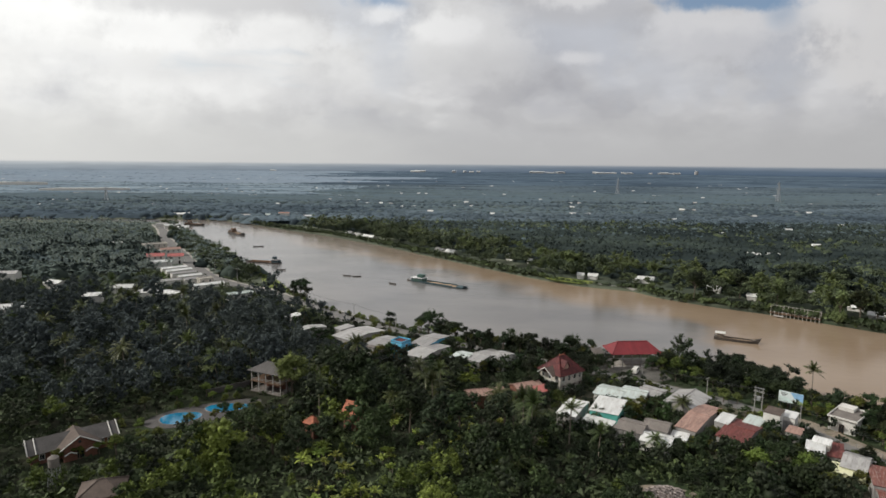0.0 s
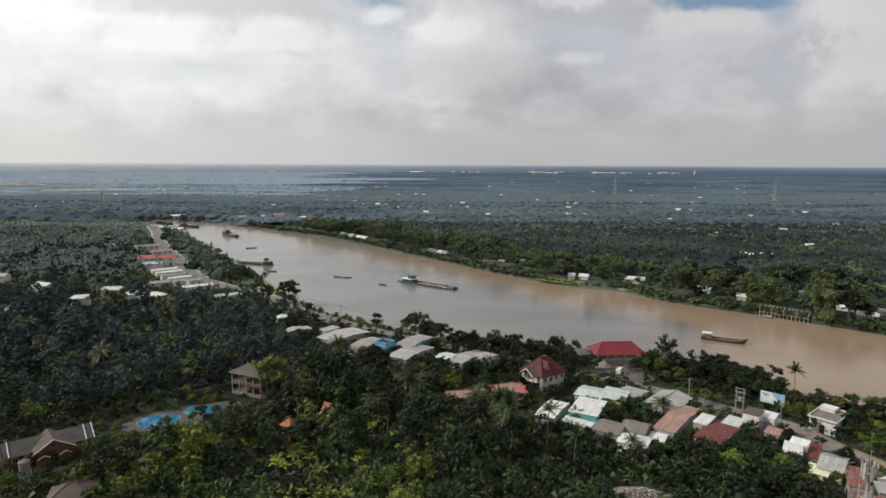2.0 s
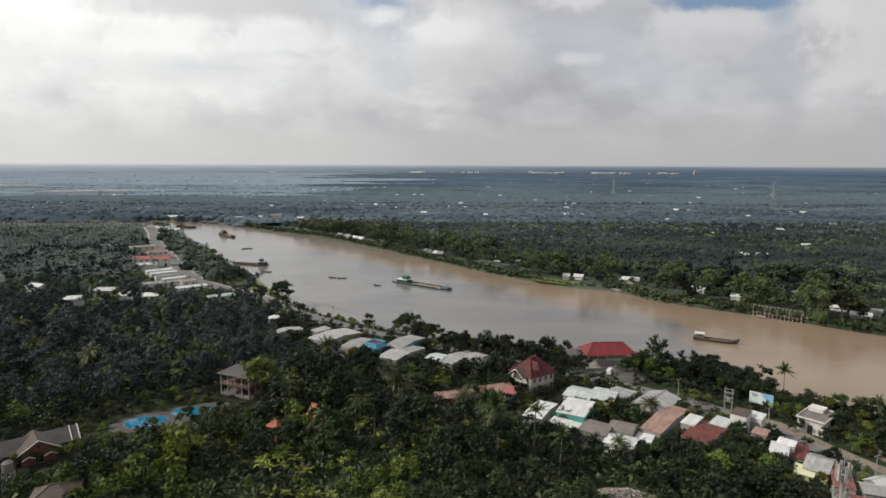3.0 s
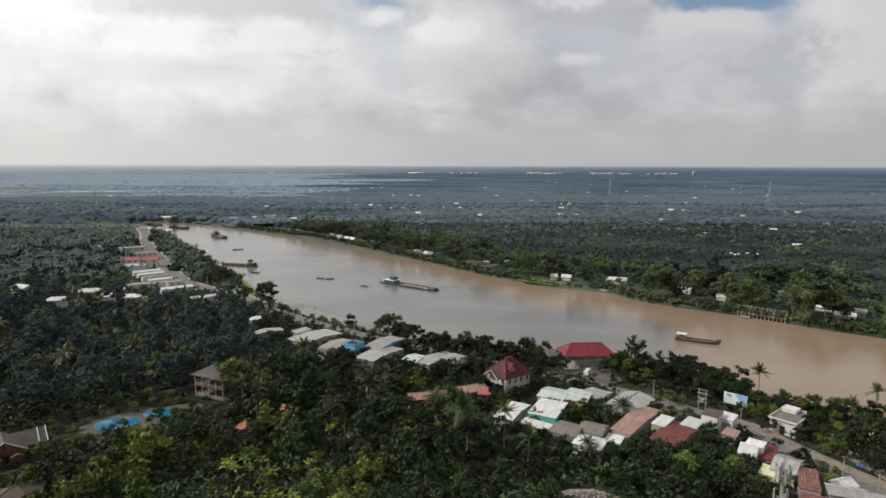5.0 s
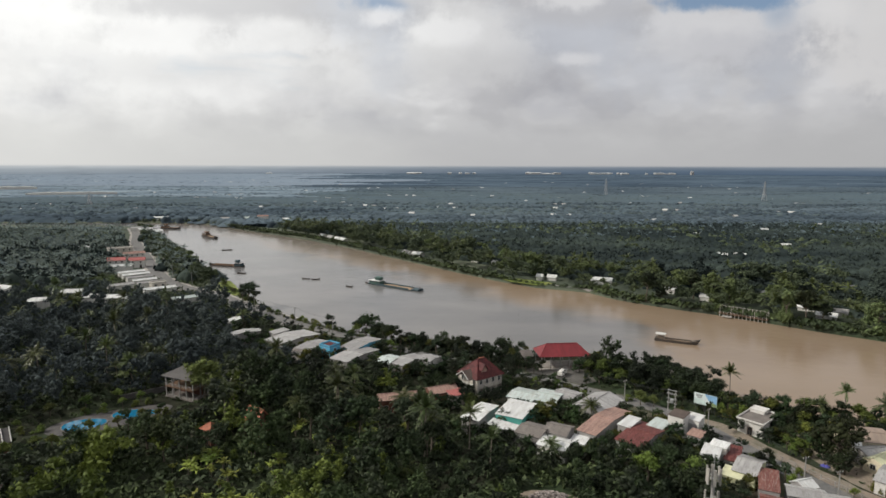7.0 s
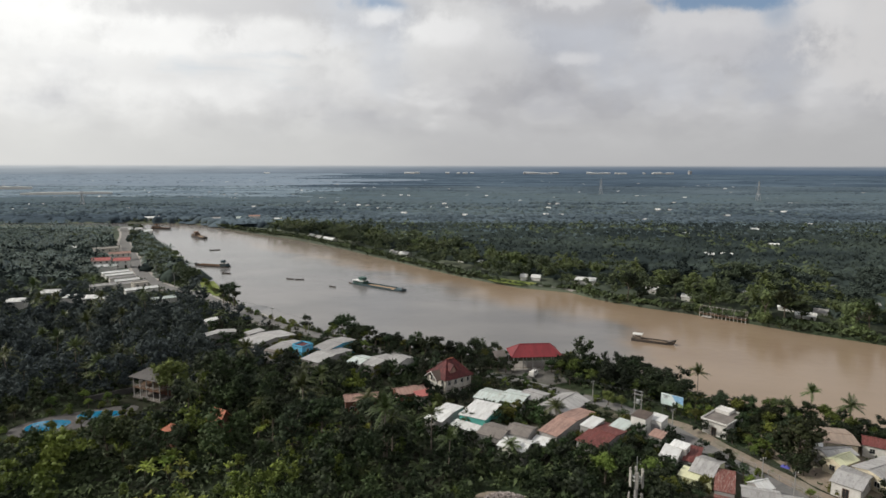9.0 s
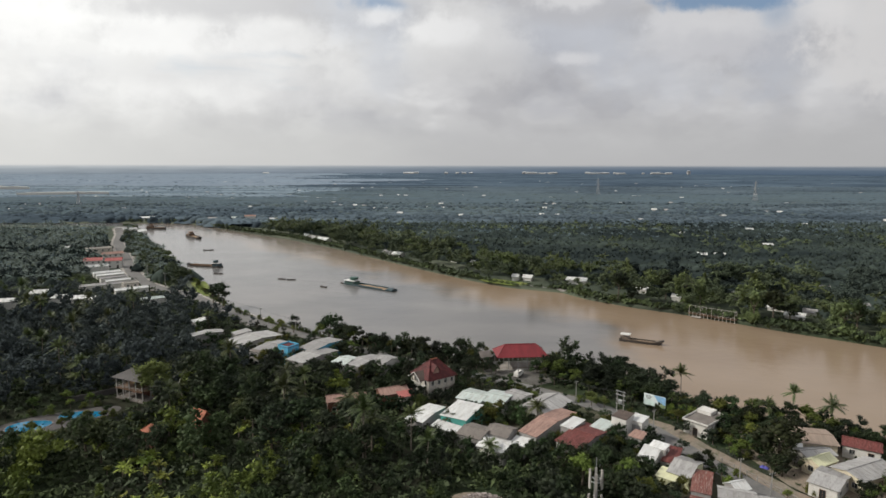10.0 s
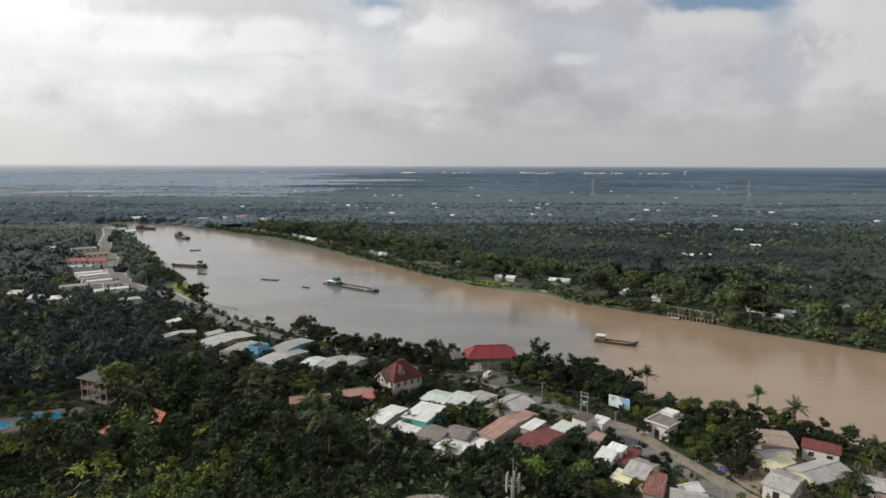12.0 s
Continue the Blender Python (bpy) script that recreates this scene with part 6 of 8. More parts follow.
def distant_town():
    """White halls and blocks of a town far off under the skyline."""
    g = random.Random(21)
    for px, n, spread in ((0.165, 9, 130), (0.27, 8, 130), (0.335, 5, 70), (0.40, 14, 230), (-0.05, 4, 90), (-0.29, 2, 30), (0.03, 4, 150)):
        for i in range(n):
            x = 4380 * px + g.uniform(-spread, spread)
            tall = px == 0.40 and i < 2
            ob = thing("distant_building", x, 4380 + g.uniform(-140, 100), 0, g.uniform(-12, 12), "white distant town building below the skyline", "building", "distant town")
            w, d, h = (18, 18, 27) if tall else (g.uniform(14, 60), 24, g.uniform(9, 18))
            bm = BM()
            box(bm, 0, 0, h / 2, w, d, h)
            # white walls coloured grey to fade them as haze would
            part("wall", bm, M["tin_grey"], ob)
            bm = BM()
            slab(bm, [(-w / 2 - 1, -d / 2 - 1, h + 0.5), (w / 2 + 1, -d / 2 - 1, h + 0.5), (w / 2 + 1, d / 2 + 1, h + 3), (-w / 2 - 1, d / 2 + 1, h + 3)], 0.6)
            part("roof", bm, M["tin_white"], ob)


distant_town()
pylon(578, 1068, 39, 20)
pylon(360, 1290, 38, 30)
pylon(-520, 930, 26, 10)


def van(x, y, turn):
    ob = thing("van", x, y, 0, turn, "small white parked van in the concrete yard", "van")
    bm = BM()
    box(bm, 0, 0, 0.95, 4.2, 1.7, 1.0, bevel=0.12)
    box(bm, -0.3, 0, 1.6, 3.2, 1.55, 0.6, bevel=0.15)
    part("body", bm, M["white"], ob)
    bm = BM()
    box(bm, -0.3, 0, 1.6, 2.7, 1.6, 0.42)
    box(bm, 1.31, 0, 1.55, 0.06, 1.3, 0.42)
    part("windows", bm, M["glass"], ob)
    for sx in (-1.3, 1.3):
        for sy in (-0.8, 0.8):
            bm = BM()
            tube(bm, [(sx, sy - 0.1, 0.34), (sx, sy + 0.1, 0.34)], 0.34, 12)
            part("wheel", bm, M["hull_dark"], ob)


van(60.4, 184.6, 60)


def river_wall():
    bm = BM()
    c = curve_points([(84, 329), (94, 322), (103, 315)], 3)
    for a, b in zip(c, c[1:]):
        m = (a + b) / 2
        box(bm, m.x, m.y, -0.9, (b - a).length + 0.1, 0.5, 2.4, math.degrees(math.atan2(b.y - a.y, b.x - a.x)))
    tagged(mesh_ob("river_wall", bm, M["grey_wall"]), "dark grey retaining wall along the far bank", "wall")


river_wall()


# ---- trees ----
NB, FB = np.array(NEAR_BANK, float), np.array(FAR_BANK, float)


def inside(poly, x, y):
    """Even-odd test of many points against a polygon."""
    poly = np.asarray(poly, float)
    r = np.zeros(len(x), bool)
    j = len(poly) - 1
    for i in range(len(poly)):
        (xi, yi), (xj, yj) = poly[i], poly[j]
        if yi != yj:
            r ^= ((yi > y) != (yj > y)) & (x < (xj - xi) * (y - yi) / (yj - yi) + xi)
        j = i
    return r


def gap_to(line, x, y):
    best = np.full(len(x), 1e9)
    p = np.asarray(line, float)
    for a, b in zip(p, p[1:]):
        d = b - a
        t = np.clip(((x - a[0]) * d[0] + (y - a[1]) * d[1]) / (d @ d), 0, 1)
        best = np.minimum(best, np.hypot(x - a[0] - t * d[0], y - a[1] - t * d[1]))
    return best


RIVER_POLY = np.vstack([NB, FB[::-1]])
VILLAGE = [(26, 155), (33, 144), (42, 133), (50, 128), (60, 131), (73, 131), (77, 116), (80, 98), (165, 90), (165, 122), (135, 144), (107, 163), (90, 166), (72, 176), (50, 180), (34, 188), (22, 184), (22, 168)]
RESORT = [(-98, 116), (-76, 118), (-62, 138), (-48, 148), (-40, 156), (-40, 170), (-56, 173), (-77, 154), (-98, 139)]
BEND = [(-60, 226), (-46, 212), (-30, 200), (-15, 192), (6, 186), (24, 185), (27, 197), (6, 216), (-10, 230), (-30, 236), (-56, 236)]
UPSTREAM = [(-178, 340), (-150, 306), (-106, 284), (-100, 298), (-150, 352)]
YARD = [(42, 178), (60, 170), (74, 176), (70, 204), (46, 204)]
DUMP = [(39.5, 107), (49.5, 107), (49.5, 116.5), (39.5, 116.5)]
GRASS = [(54, 349), (60, 340), (74, 328), (100, 314), (102, 317), (80, 331.5), (63, 345)]
# land between the road and the river upstream
BANKSIDE = [(x, y) for x, y in ROAD if x < -40] + [(x, y) for x, y in NEAR_BANK if x < -40 and y < 655][::-1]
RIVER_GATE = [(-113, 331), (-98, 315), (-80, 295), (-72, 300), (-80, 320), (-100, 345)]
BANK_GRASS = [(-106, 338), (-98, 342), (-88, 326), (-82, 314), (-76, 302), (-84, 298), (-94, 310)]
CLEAR = [BANK_GRASS, RIVER_GATE, VILLAGE, RESORT, BEND, UPSTREAM, YARD, DUMP, GRASS]


def free(x, y, road=5.5, bank=1.5, foot=1.2):
    ok = (np.abs(0.73 * (x - 155.4) - 0.68 * (y - 264.2)) > 11.5) | (np.abs(0.68 * (x - 155.4) + 0.73 * (y - 264.2)) > 3.2)
    ok &= ~inside(RIVER_POLY, x, y) & (gap_to(NB, x, y) > bank) & (gap_to(FB, x, y) > bank) & (gap_to(ROAD, x, y) > road)
    # an open verge on the road's landward side
    inner = ~inside(BANKSIDE, x, y) & (x < -48) & (y > 240)
    ok &= ~(inner & (gap_to(ROAD, x, y) < 11))
    for c in CLEAR:
        ok &= ~inside(c, x, y)
    for fx, fy, a, b, turn in FOOT:
        c, s = math.cos(radians(turn)), math.sin(radians(turn))
        u, v = (x - fx) * c + (y - fy) * s, -(x - fx) * s + (y - fy) * c
        ok &= (abs(u) > a + foot) | (abs(v) > b + foot)
    return ok


def scatter(seed, x0, x1, y0, y1, step, jitter=0.45):
    g = np.random.default_rng(seed)
    xs, ys = np.meshgrid(np.arange(x0, x1, step), np.arange(y0, y1, step))
    x = xs.ravel() + g.uniform(-jitter, jitter, xs.size) * step
    y = ys.ravel() + g.uniform(-jitter, jitter, xs.size) * step
    keep = (np.abs(x - 23) < 0.80 * y + 34) & (y > 0)
    return x[keep], y[keep], g


def patch(x, y, size, seed):
    """Smooth 0 to 1 variation over the plan."""
    return np.array([0.5 + 0.5 * noise.noise(Vector((a / size + seed, b / size - seed, seed * 1.7))) for a, b in zip(x, y)])


def ico_arrays(sub):
    bm = BM()
    bmesh.ops.create_icosphere(bm, subdivisions=sub, radius=1.0)
    v = np.array([p.co[:] for p in bm.verts])
    bm.verts.index_update()
    f = np.array([[q.index for q in p.verts] for p in bm.faces])
    bm.free()
    return v, f


ICO1 = ico_arrays(1)


def leaves_on(g, centre, radii, n, size, spread=0.45, low=-0.45, long=1.6, blade=False):
    """Leaves set over a clump, lying roughly along its skin: bent diamonds of two triangles, or single pointed blades."""
    d = g.normal(size=(n, 3))
    d /= np.linalg.norm(d, axis=1)[:, None]
    d[:, 2] = np.where(d[:, 2] < low, -d[:, 2], d[:, 2])
    p = centre + d * radii * g.uniform(0.55, 1.3, (n, 1))
    nrm = d / radii
    nrm = nrm / np.linalg.norm(nrm, axis=1)[:, None] + g.normal(size=(n, 3)) * spread
    nrm /= np.linalg.norm(nrm, axis=1)[:, None]
    a = np.cross(nrm, g.normal(size=(n, 3)))
    a /= np.linalg.norm(a, axis=1)[:, None] + 1e-9
    b = np.cross(nrm, a)
    s = size * g.uniform(0.6, 1.35, (n, 1))
    if not blade:
        v = np.stack([p - a * s * long * 0.5, p + b * s * 0.5 + nrm * s * 0.12, p + a * s * long * 0.5 - nrm * s * 0.2, p - b * s * 0.5 + nrm * s * 0.12], 1).reshape(-1, 3)
        k = np.arange(n)[:, None] * 4
        return v, np.concatenate([k + [0, 2, 1], k + [0, 3, 2]], 0)
    v = np.stack([p - a * s * long * 0.5 - b * s * 0.45, p - a * s * long * 0.5 + b * s * 0.45, p + a * s * long * 0.5], 1).reshape(-1, 3)
    return v, np.arange(n * 3).reshape(-1, 3)


def join_arrays(chunks):
    vs, fs, n = [], [], 0
    for v, f in chunks:
        vs.append(v)
        fs.append(f + n)
        n += len(v)
    return np.concatenate(vs), np.concatenate(fs)


def array_mesh(name, v, f, material, smooth=False):
    me = bpy.data.meshes.new(name)
    me.vertices.add(len(v))
    me.vertices.foreach_set("co", np.ascontiguousarray(v, np.float32).ravel())
    me.loops.add(f.size)
    me.loops.foreach_set("vertex_index", np.ascontiguousarray(f, np.int32).ravel())
    me.polygons.add(len(f))
    me.polygons.foreach_set("loop_start", np.arange(0, f.size, 3, dtype=np.int32))
    me.materials.append(material)
    me.update(calc_edges=True)
    if smooth:
        me.shade_smooth()
    return me


OCTA = (np.array([(1, 0, 0), (-1, 0, 0), (0, 1, 0), (0, -1, 0), (0, 0, 1), (0, 0, -1)], float), np.array([(0, 2, 4), (2, 1, 4), (1, 3, 4), (3, 0, 4), (2, 0, 5), (1, 2, 5), (3, 1, 5), (0, 3, 5)]))


def tufted_crown(seed, height, radius, lobes, tufts, leaves, size, flat=0.8, base=0.18):
    """A crown in two levels: a few great lobes, each covered with small leafy tufts that stand off it unevenly."""
    g = np.random.default_rng(seed)
    chunks = []
    mid = height * (base + (1 - base) * 0.5)
    for i in range(lobes):
        ang = i * 2.4 + g.uniform(-0.5, 0.5)
        r = radius * g.uniform(0.36, 0.58)
        rr = 0.0 if i == 0 else (radius - r * 0.8) * g.uniform(0.55, 1.0)
        up = (0.28 if i == 0 else g.uniform(-0.45, 0.32)) * height * (1 - base)
        c = np.array([math.cos(ang) * rr, math.sin(ang) * rr, mid + up])
        rad = np.array([r, r, r * flat])
        chunks.append((c + ICO1[0] * rad * 0.42 * g.uniform(0.6, 1.3, (len(ICO1[0]), 1)), ICO1[1]))
        d = g.normal(size=(tufts, 3))
        d[:, 2] = np.where(d[:, 2] < -0.4, -d[:, 2], d[:, 2])
        d /= np.linalg.norm(d, axis=1)[:, None]
        for q in d:
            t = r * g.uniform(0.34, 0.62)
            tc = c + q * rad * g.uniform(0.5, 1.0)
            tr = np.array([t, t, t * 0.85])
            chunks.append((tc + OCTA[0] * tr * 0.62 * g.uniform(0.6, 1.3, (6, 1)), OCTA[1]))
            chunks.append(leaves_on(g, tc, tr, leaves, size, 0.9, -0.7, 1.7, True))
    return join_arrays(chunks)


def trunk_bm(seed, height, radius, limbs=5, thick=0.22):
    rnd = random.Random(seed)
    bm = BM()
    top = height * 0.55
    lean = (rnd.uniform(-0.4, 0.4), rnd.uniform(-0.4, 0.4))
    tube(bm, [(0, 0, -0.1), (lean[0] * 0.3, lean[1] * 0.3, top * 0.5), (lean[0], lean[1], top)], [thick * 1.3, thick, thick * 0.7], 6)
    for i in range(limbs):
        a = 2 * math.pi * i / limbs + rnd.uniform(-0.4, 0.4)
        r = radius * rnd.uniform(0.45, 0.7)
        z0 = top * rnd.uniform(0.6, 0.98)
        tube(bm, [(lean[0] * 0.8, lean[1] * 0.8, z0), (math.cos(a) * r * 0.5, math.sin(a) * r * 0.5, z0 + height * 0.12), (math.cos(a) * r, math.sin(a) * r, z0 + height * 0.25)], [thick * 0.5, thick * 0.35, thick * 0.12], 5)
    return bm


def frond_arrays(g, base, yaw, up, length, droop, leaflets, width):
    """A feather frond: a bent midrib with pointed leaflets hanging on both sides."""
    t = np.linspace(0, 1, leaflets + 1)
    horiz = np.array([math.cos(yaw), math.sin(yaw), 0])
    pts = base + horiz * (length * (t * math.cos(up) - 0.12 * droop * t ** 2))[:, None] + np.array([0, 0, 1.0]) * (length * (t * math.sin(up) - droop * t ** 2))[:, None]
    side = np.array([-math.sin(yaw), math.cos(yaw), 0])
    vs, fs = [], []
    for i in range(leaflets):
        w = width * math.sin(math.pi * min(1, 0.18 + 0.80 * t[i])) * g.uniform(0.85, 1.15)
        a, b = pts[i], pts[i + 1]
        ahead = (b - a)
        for s in (-1, 1):
            tip = (a + b) / 2 + side * s * w + ahead * 0.7 - np.array([0, 0, 1]) * w * g.uniform(0.25, 0.7)
            n = len(vs)
            vs += [a, a + ahead * 0.95, tip]
            fs.append([n, n + 1, n + 2])
    n = len(vs)
    # midrib
    for i in (0, leaflets // 2):
        a, b = pts[i], pts[min(i + leaflets // 2, leaflets)]
        k = len(vs)
        vs += [a + side * 0.05, a - side * 0.05, b]
        fs.append([k, k + 1, k + 2])
    return np.array(vs), np.array(fs)


def palm_arrays(seed, height, fronds, length, leaflets=15, width=0.95, lean=0.8):
    g = np.random.default_rng(seed)
    top = np.array([lean * g.uniform(-1, 1), lean * g.uniform(-1, 1), height])
    chunks = []
    for i in range(fronds):
        up = g.uniform(-0.25, 1.4)
        chunks.append(frond_arrays(g, top, i * 2.4 + g.uniform(-0.3, 0.3), up, length * g.uniform(0.8, 1.15), g.uniform(0.26, 0.50), leaflets, width))
    v, f = join_arrays(chunks)
    bm = BM()
    tube(bm, [(0, 0, -0.1), tuple(top * 0.5 * [0.6, 0.6, 1]), tuple(top)], [0.24, 0.17, 0.13], 6)
    return v, f, bm


def banana_arrays(seed, height, n_leaves, stems):
    g = np.random.default_rng(seed)
    chunks = []
    bm = BM()
    for s in range(stems):
        bx, by = g.uniform(-0.9, 0.9, 2) * (stems > 1)
        h = height * g.uniform(0.4, 0.6)
        tube(bm, [(bx, by, -0.1), (bx, by, h)], [0.17, 0.11], 6)
        for i in range(n_leaves):
            yaw, up = i * 2.4 + g.uniform(-0.4, 0.4), g.uniform(0.5, 1.35)
            L, w, dr = height * g.uniform(0.42, 0.64), height * g.uniform(0.05, 0.075), g.uniform(0.3, 0.75)
            t = np.linspace(0, 1, 6)
            hz, sd = np.array([math.cos(yaw), math.sin(yaw), 0]), np.array([-math.sin(yaw), math.cos(yaw), 0])
            mid = np.array([bx, by, h]) + hz * (L * t * math.cos(up))[:, None] + np.array([0, 0, 1.0]) * (L * (t * math.sin(up) - dr * t ** 2))[:, None]
            ww = w * np.array([0.25, 0.9, 1.0, 0.95, 0.7, 0.05])
            l = mid + sd * ww[:, None] - np.array([0, 0, 0.25]) * ww[:, None]
            r = mid - sd * ww[:, None] - np.array([0, 0, 0.25]) * ww[:, None]
            v = np.concatenate([mid, l, r])
            fs = []
            for k in range(5):
                fs += [[k, k + 1, 7 + k], [k, 7 + k, 6 + k], [k, 13 + k, k + 1], [k, 12 + k, 13 + k]]
            fs = np.array(fs)
            fs = np.where(fs >= 18, 17, fs)
            chunks.append((v, fs))
    v, f = join_arrays(chunks)
    return v, f, bm


def tree_proto(name, leaf, v, f, bm, label, category, group, bark="bark", crown="crown"):
    ob = thing(name, 0, 0, 0, 0, label, category, group)
    part("trunk", bm, M[bark], ob)
    c = new(crown, array_mesh(crown, v, f, M[leaf]))
    c.parent = ob
    return ob


def replicate(v, f, x, y, z, scale, turn, tall=None):
    """One array of many turned and scaled copies."""
    c, s = np.cos(turn)[:, None], np.sin(turn)[:, None]
    sc = scale[:, None]
    tl = sc if tall is None else (scale * tall)[:, None]
    X = (v[None, :, 0] * c - v[None, :, 1] * s) * sc + x[:, None]
    Y = (v[None, :, 0] * s + v[None, :, 1] * c) * sc + y[:, None]
    Z = v[None, :, 2] * tl + z
    V = np.stack([X, Y, Z], -1).reshape(-1, 3)
    F = (f[None] + (np.arange(len(x)) * len(v))[:, None, None]).reshape(-1, 3)
    return V, F


def put(name, sets, words):
    for leaf, chunks in sets.items():
        if chunks:
            v, f = join_arrays(chunks)
            tagged(new(name, array_mesh(name, v, f, M[leaf], name in ("river_woods", "far_woods", "farther_woods", "distant_woods"))), words.get(leaf, "mixed woods and orchards on the flat delta land"), "woods", kind="stuff")


# kinds of near trees
BROAD = []
for i, (h, r, leaf, lobes, tufts, sz) in enumerate([(8.5, 3.6, "leaf_a", 6, 10, 0.27), (7.5, 3.4, "leaf_b", 6, 9, 0.26), (10.0, 4.2, "leaf_a", 7, 9, 0.28), (6.5, 3.0, "leaf_b", 5, 9, 0.25),
                                                    (9.0, 3.3, "leaf_c", 6, 9, 0.26), (7.0, 3.8, "leaf_a", 6, 10, 0.27), (11.5, 4.4, "leaf_c", 8, 9, 0.28)]):
    v, f = tufted_crown(40 + i, h, r, lobes, tufts, 19, sz)
    word = {"leaf_a": "dark green mango tree with a dense clumped crown", "leaf_b": "fresh green fruit tree with a rounded crown", "leaf_c": "tall dark-leaved tree with an uneven crown"}[leaf]
    BROAD.append((tree_proto("fruit_tree", leaf, v, f, trunk_bm(i, h, r), word, "tree", "orchard trees"), v, f, leaf))
PALMS = []
for i, (h, n, L) in enumerate([(9.5, 24, 4.4), (11.5, 25, 4.6), (7.0, 24, 4.2), (1.6, 18, 4.0)]):
    v, f, bm = palm_arrays(70 + i, h, n, L, width=0.85)
    PALMS.append((tree_proto("coconut_palm", "palm", v, f, bm, "slender coconut palm with drooping feathery fronds", "palm", "coconut palms", "palm_bark"), v, f, "palm"))
BANANAS = []
for i, (h, n, st) in enumerate([(4.6, 9, 3), (4.0, 10, 3), (5.2, 9, 3)]):
    v, f, bm = banana_arrays(90 + i, h, n, st)
    BANANAS.append((tree_proto("banana_plant", "banana", v, f, bm, "clump of banana plants with broad arching leaves", "banana plant", "banana plants", "palm_bark", "leaves"), v, f, "banana"))
v, f = tufted_crown(61, 8.0, 3.8, 9, 11, 26, 0.2, flat=0.5, base=0.5)
LIME = tree_proto("flame_tree", "leaf_lime", v, f, trunk_bm(31, 7.5, 4.0), "spreading tree with light yellow-green foliage", "tree", "orchard trees")
v, f = tufted_crown(62, 2.0, 1.7, 4, 6, 15, 0.2, base=0.02)
BUSH = tree_proto("bush", "leaf_b", v, f, trunk_bm(32, 1.6, 1.0, 4, 0.08), "low leafy garden bush", "bush", "bushes")
v, f = tufted_crown(63, 8.0, 4.0, 7, 10, 20, 0.3, base=0.03)
WILLOW = tree_proto("willow", "mid_lime", v, f, trunk_bm(33, 8.0, 3.0), "rounded yellow-green tree at the water's edge", "tree", "waterside trees")
PROTOS = [p[0] for p in BROAD + PALMS + BANANAS] + [LIME, BUSH, WILLOW]


def plant(ob, x, y, s=1.0, turn=0.0, tall=1.0):
    c = copy_thing(ob, pose(x, y, 0, 0, 0, turn))
    c.scale = (s, s, s * tall)
    return c


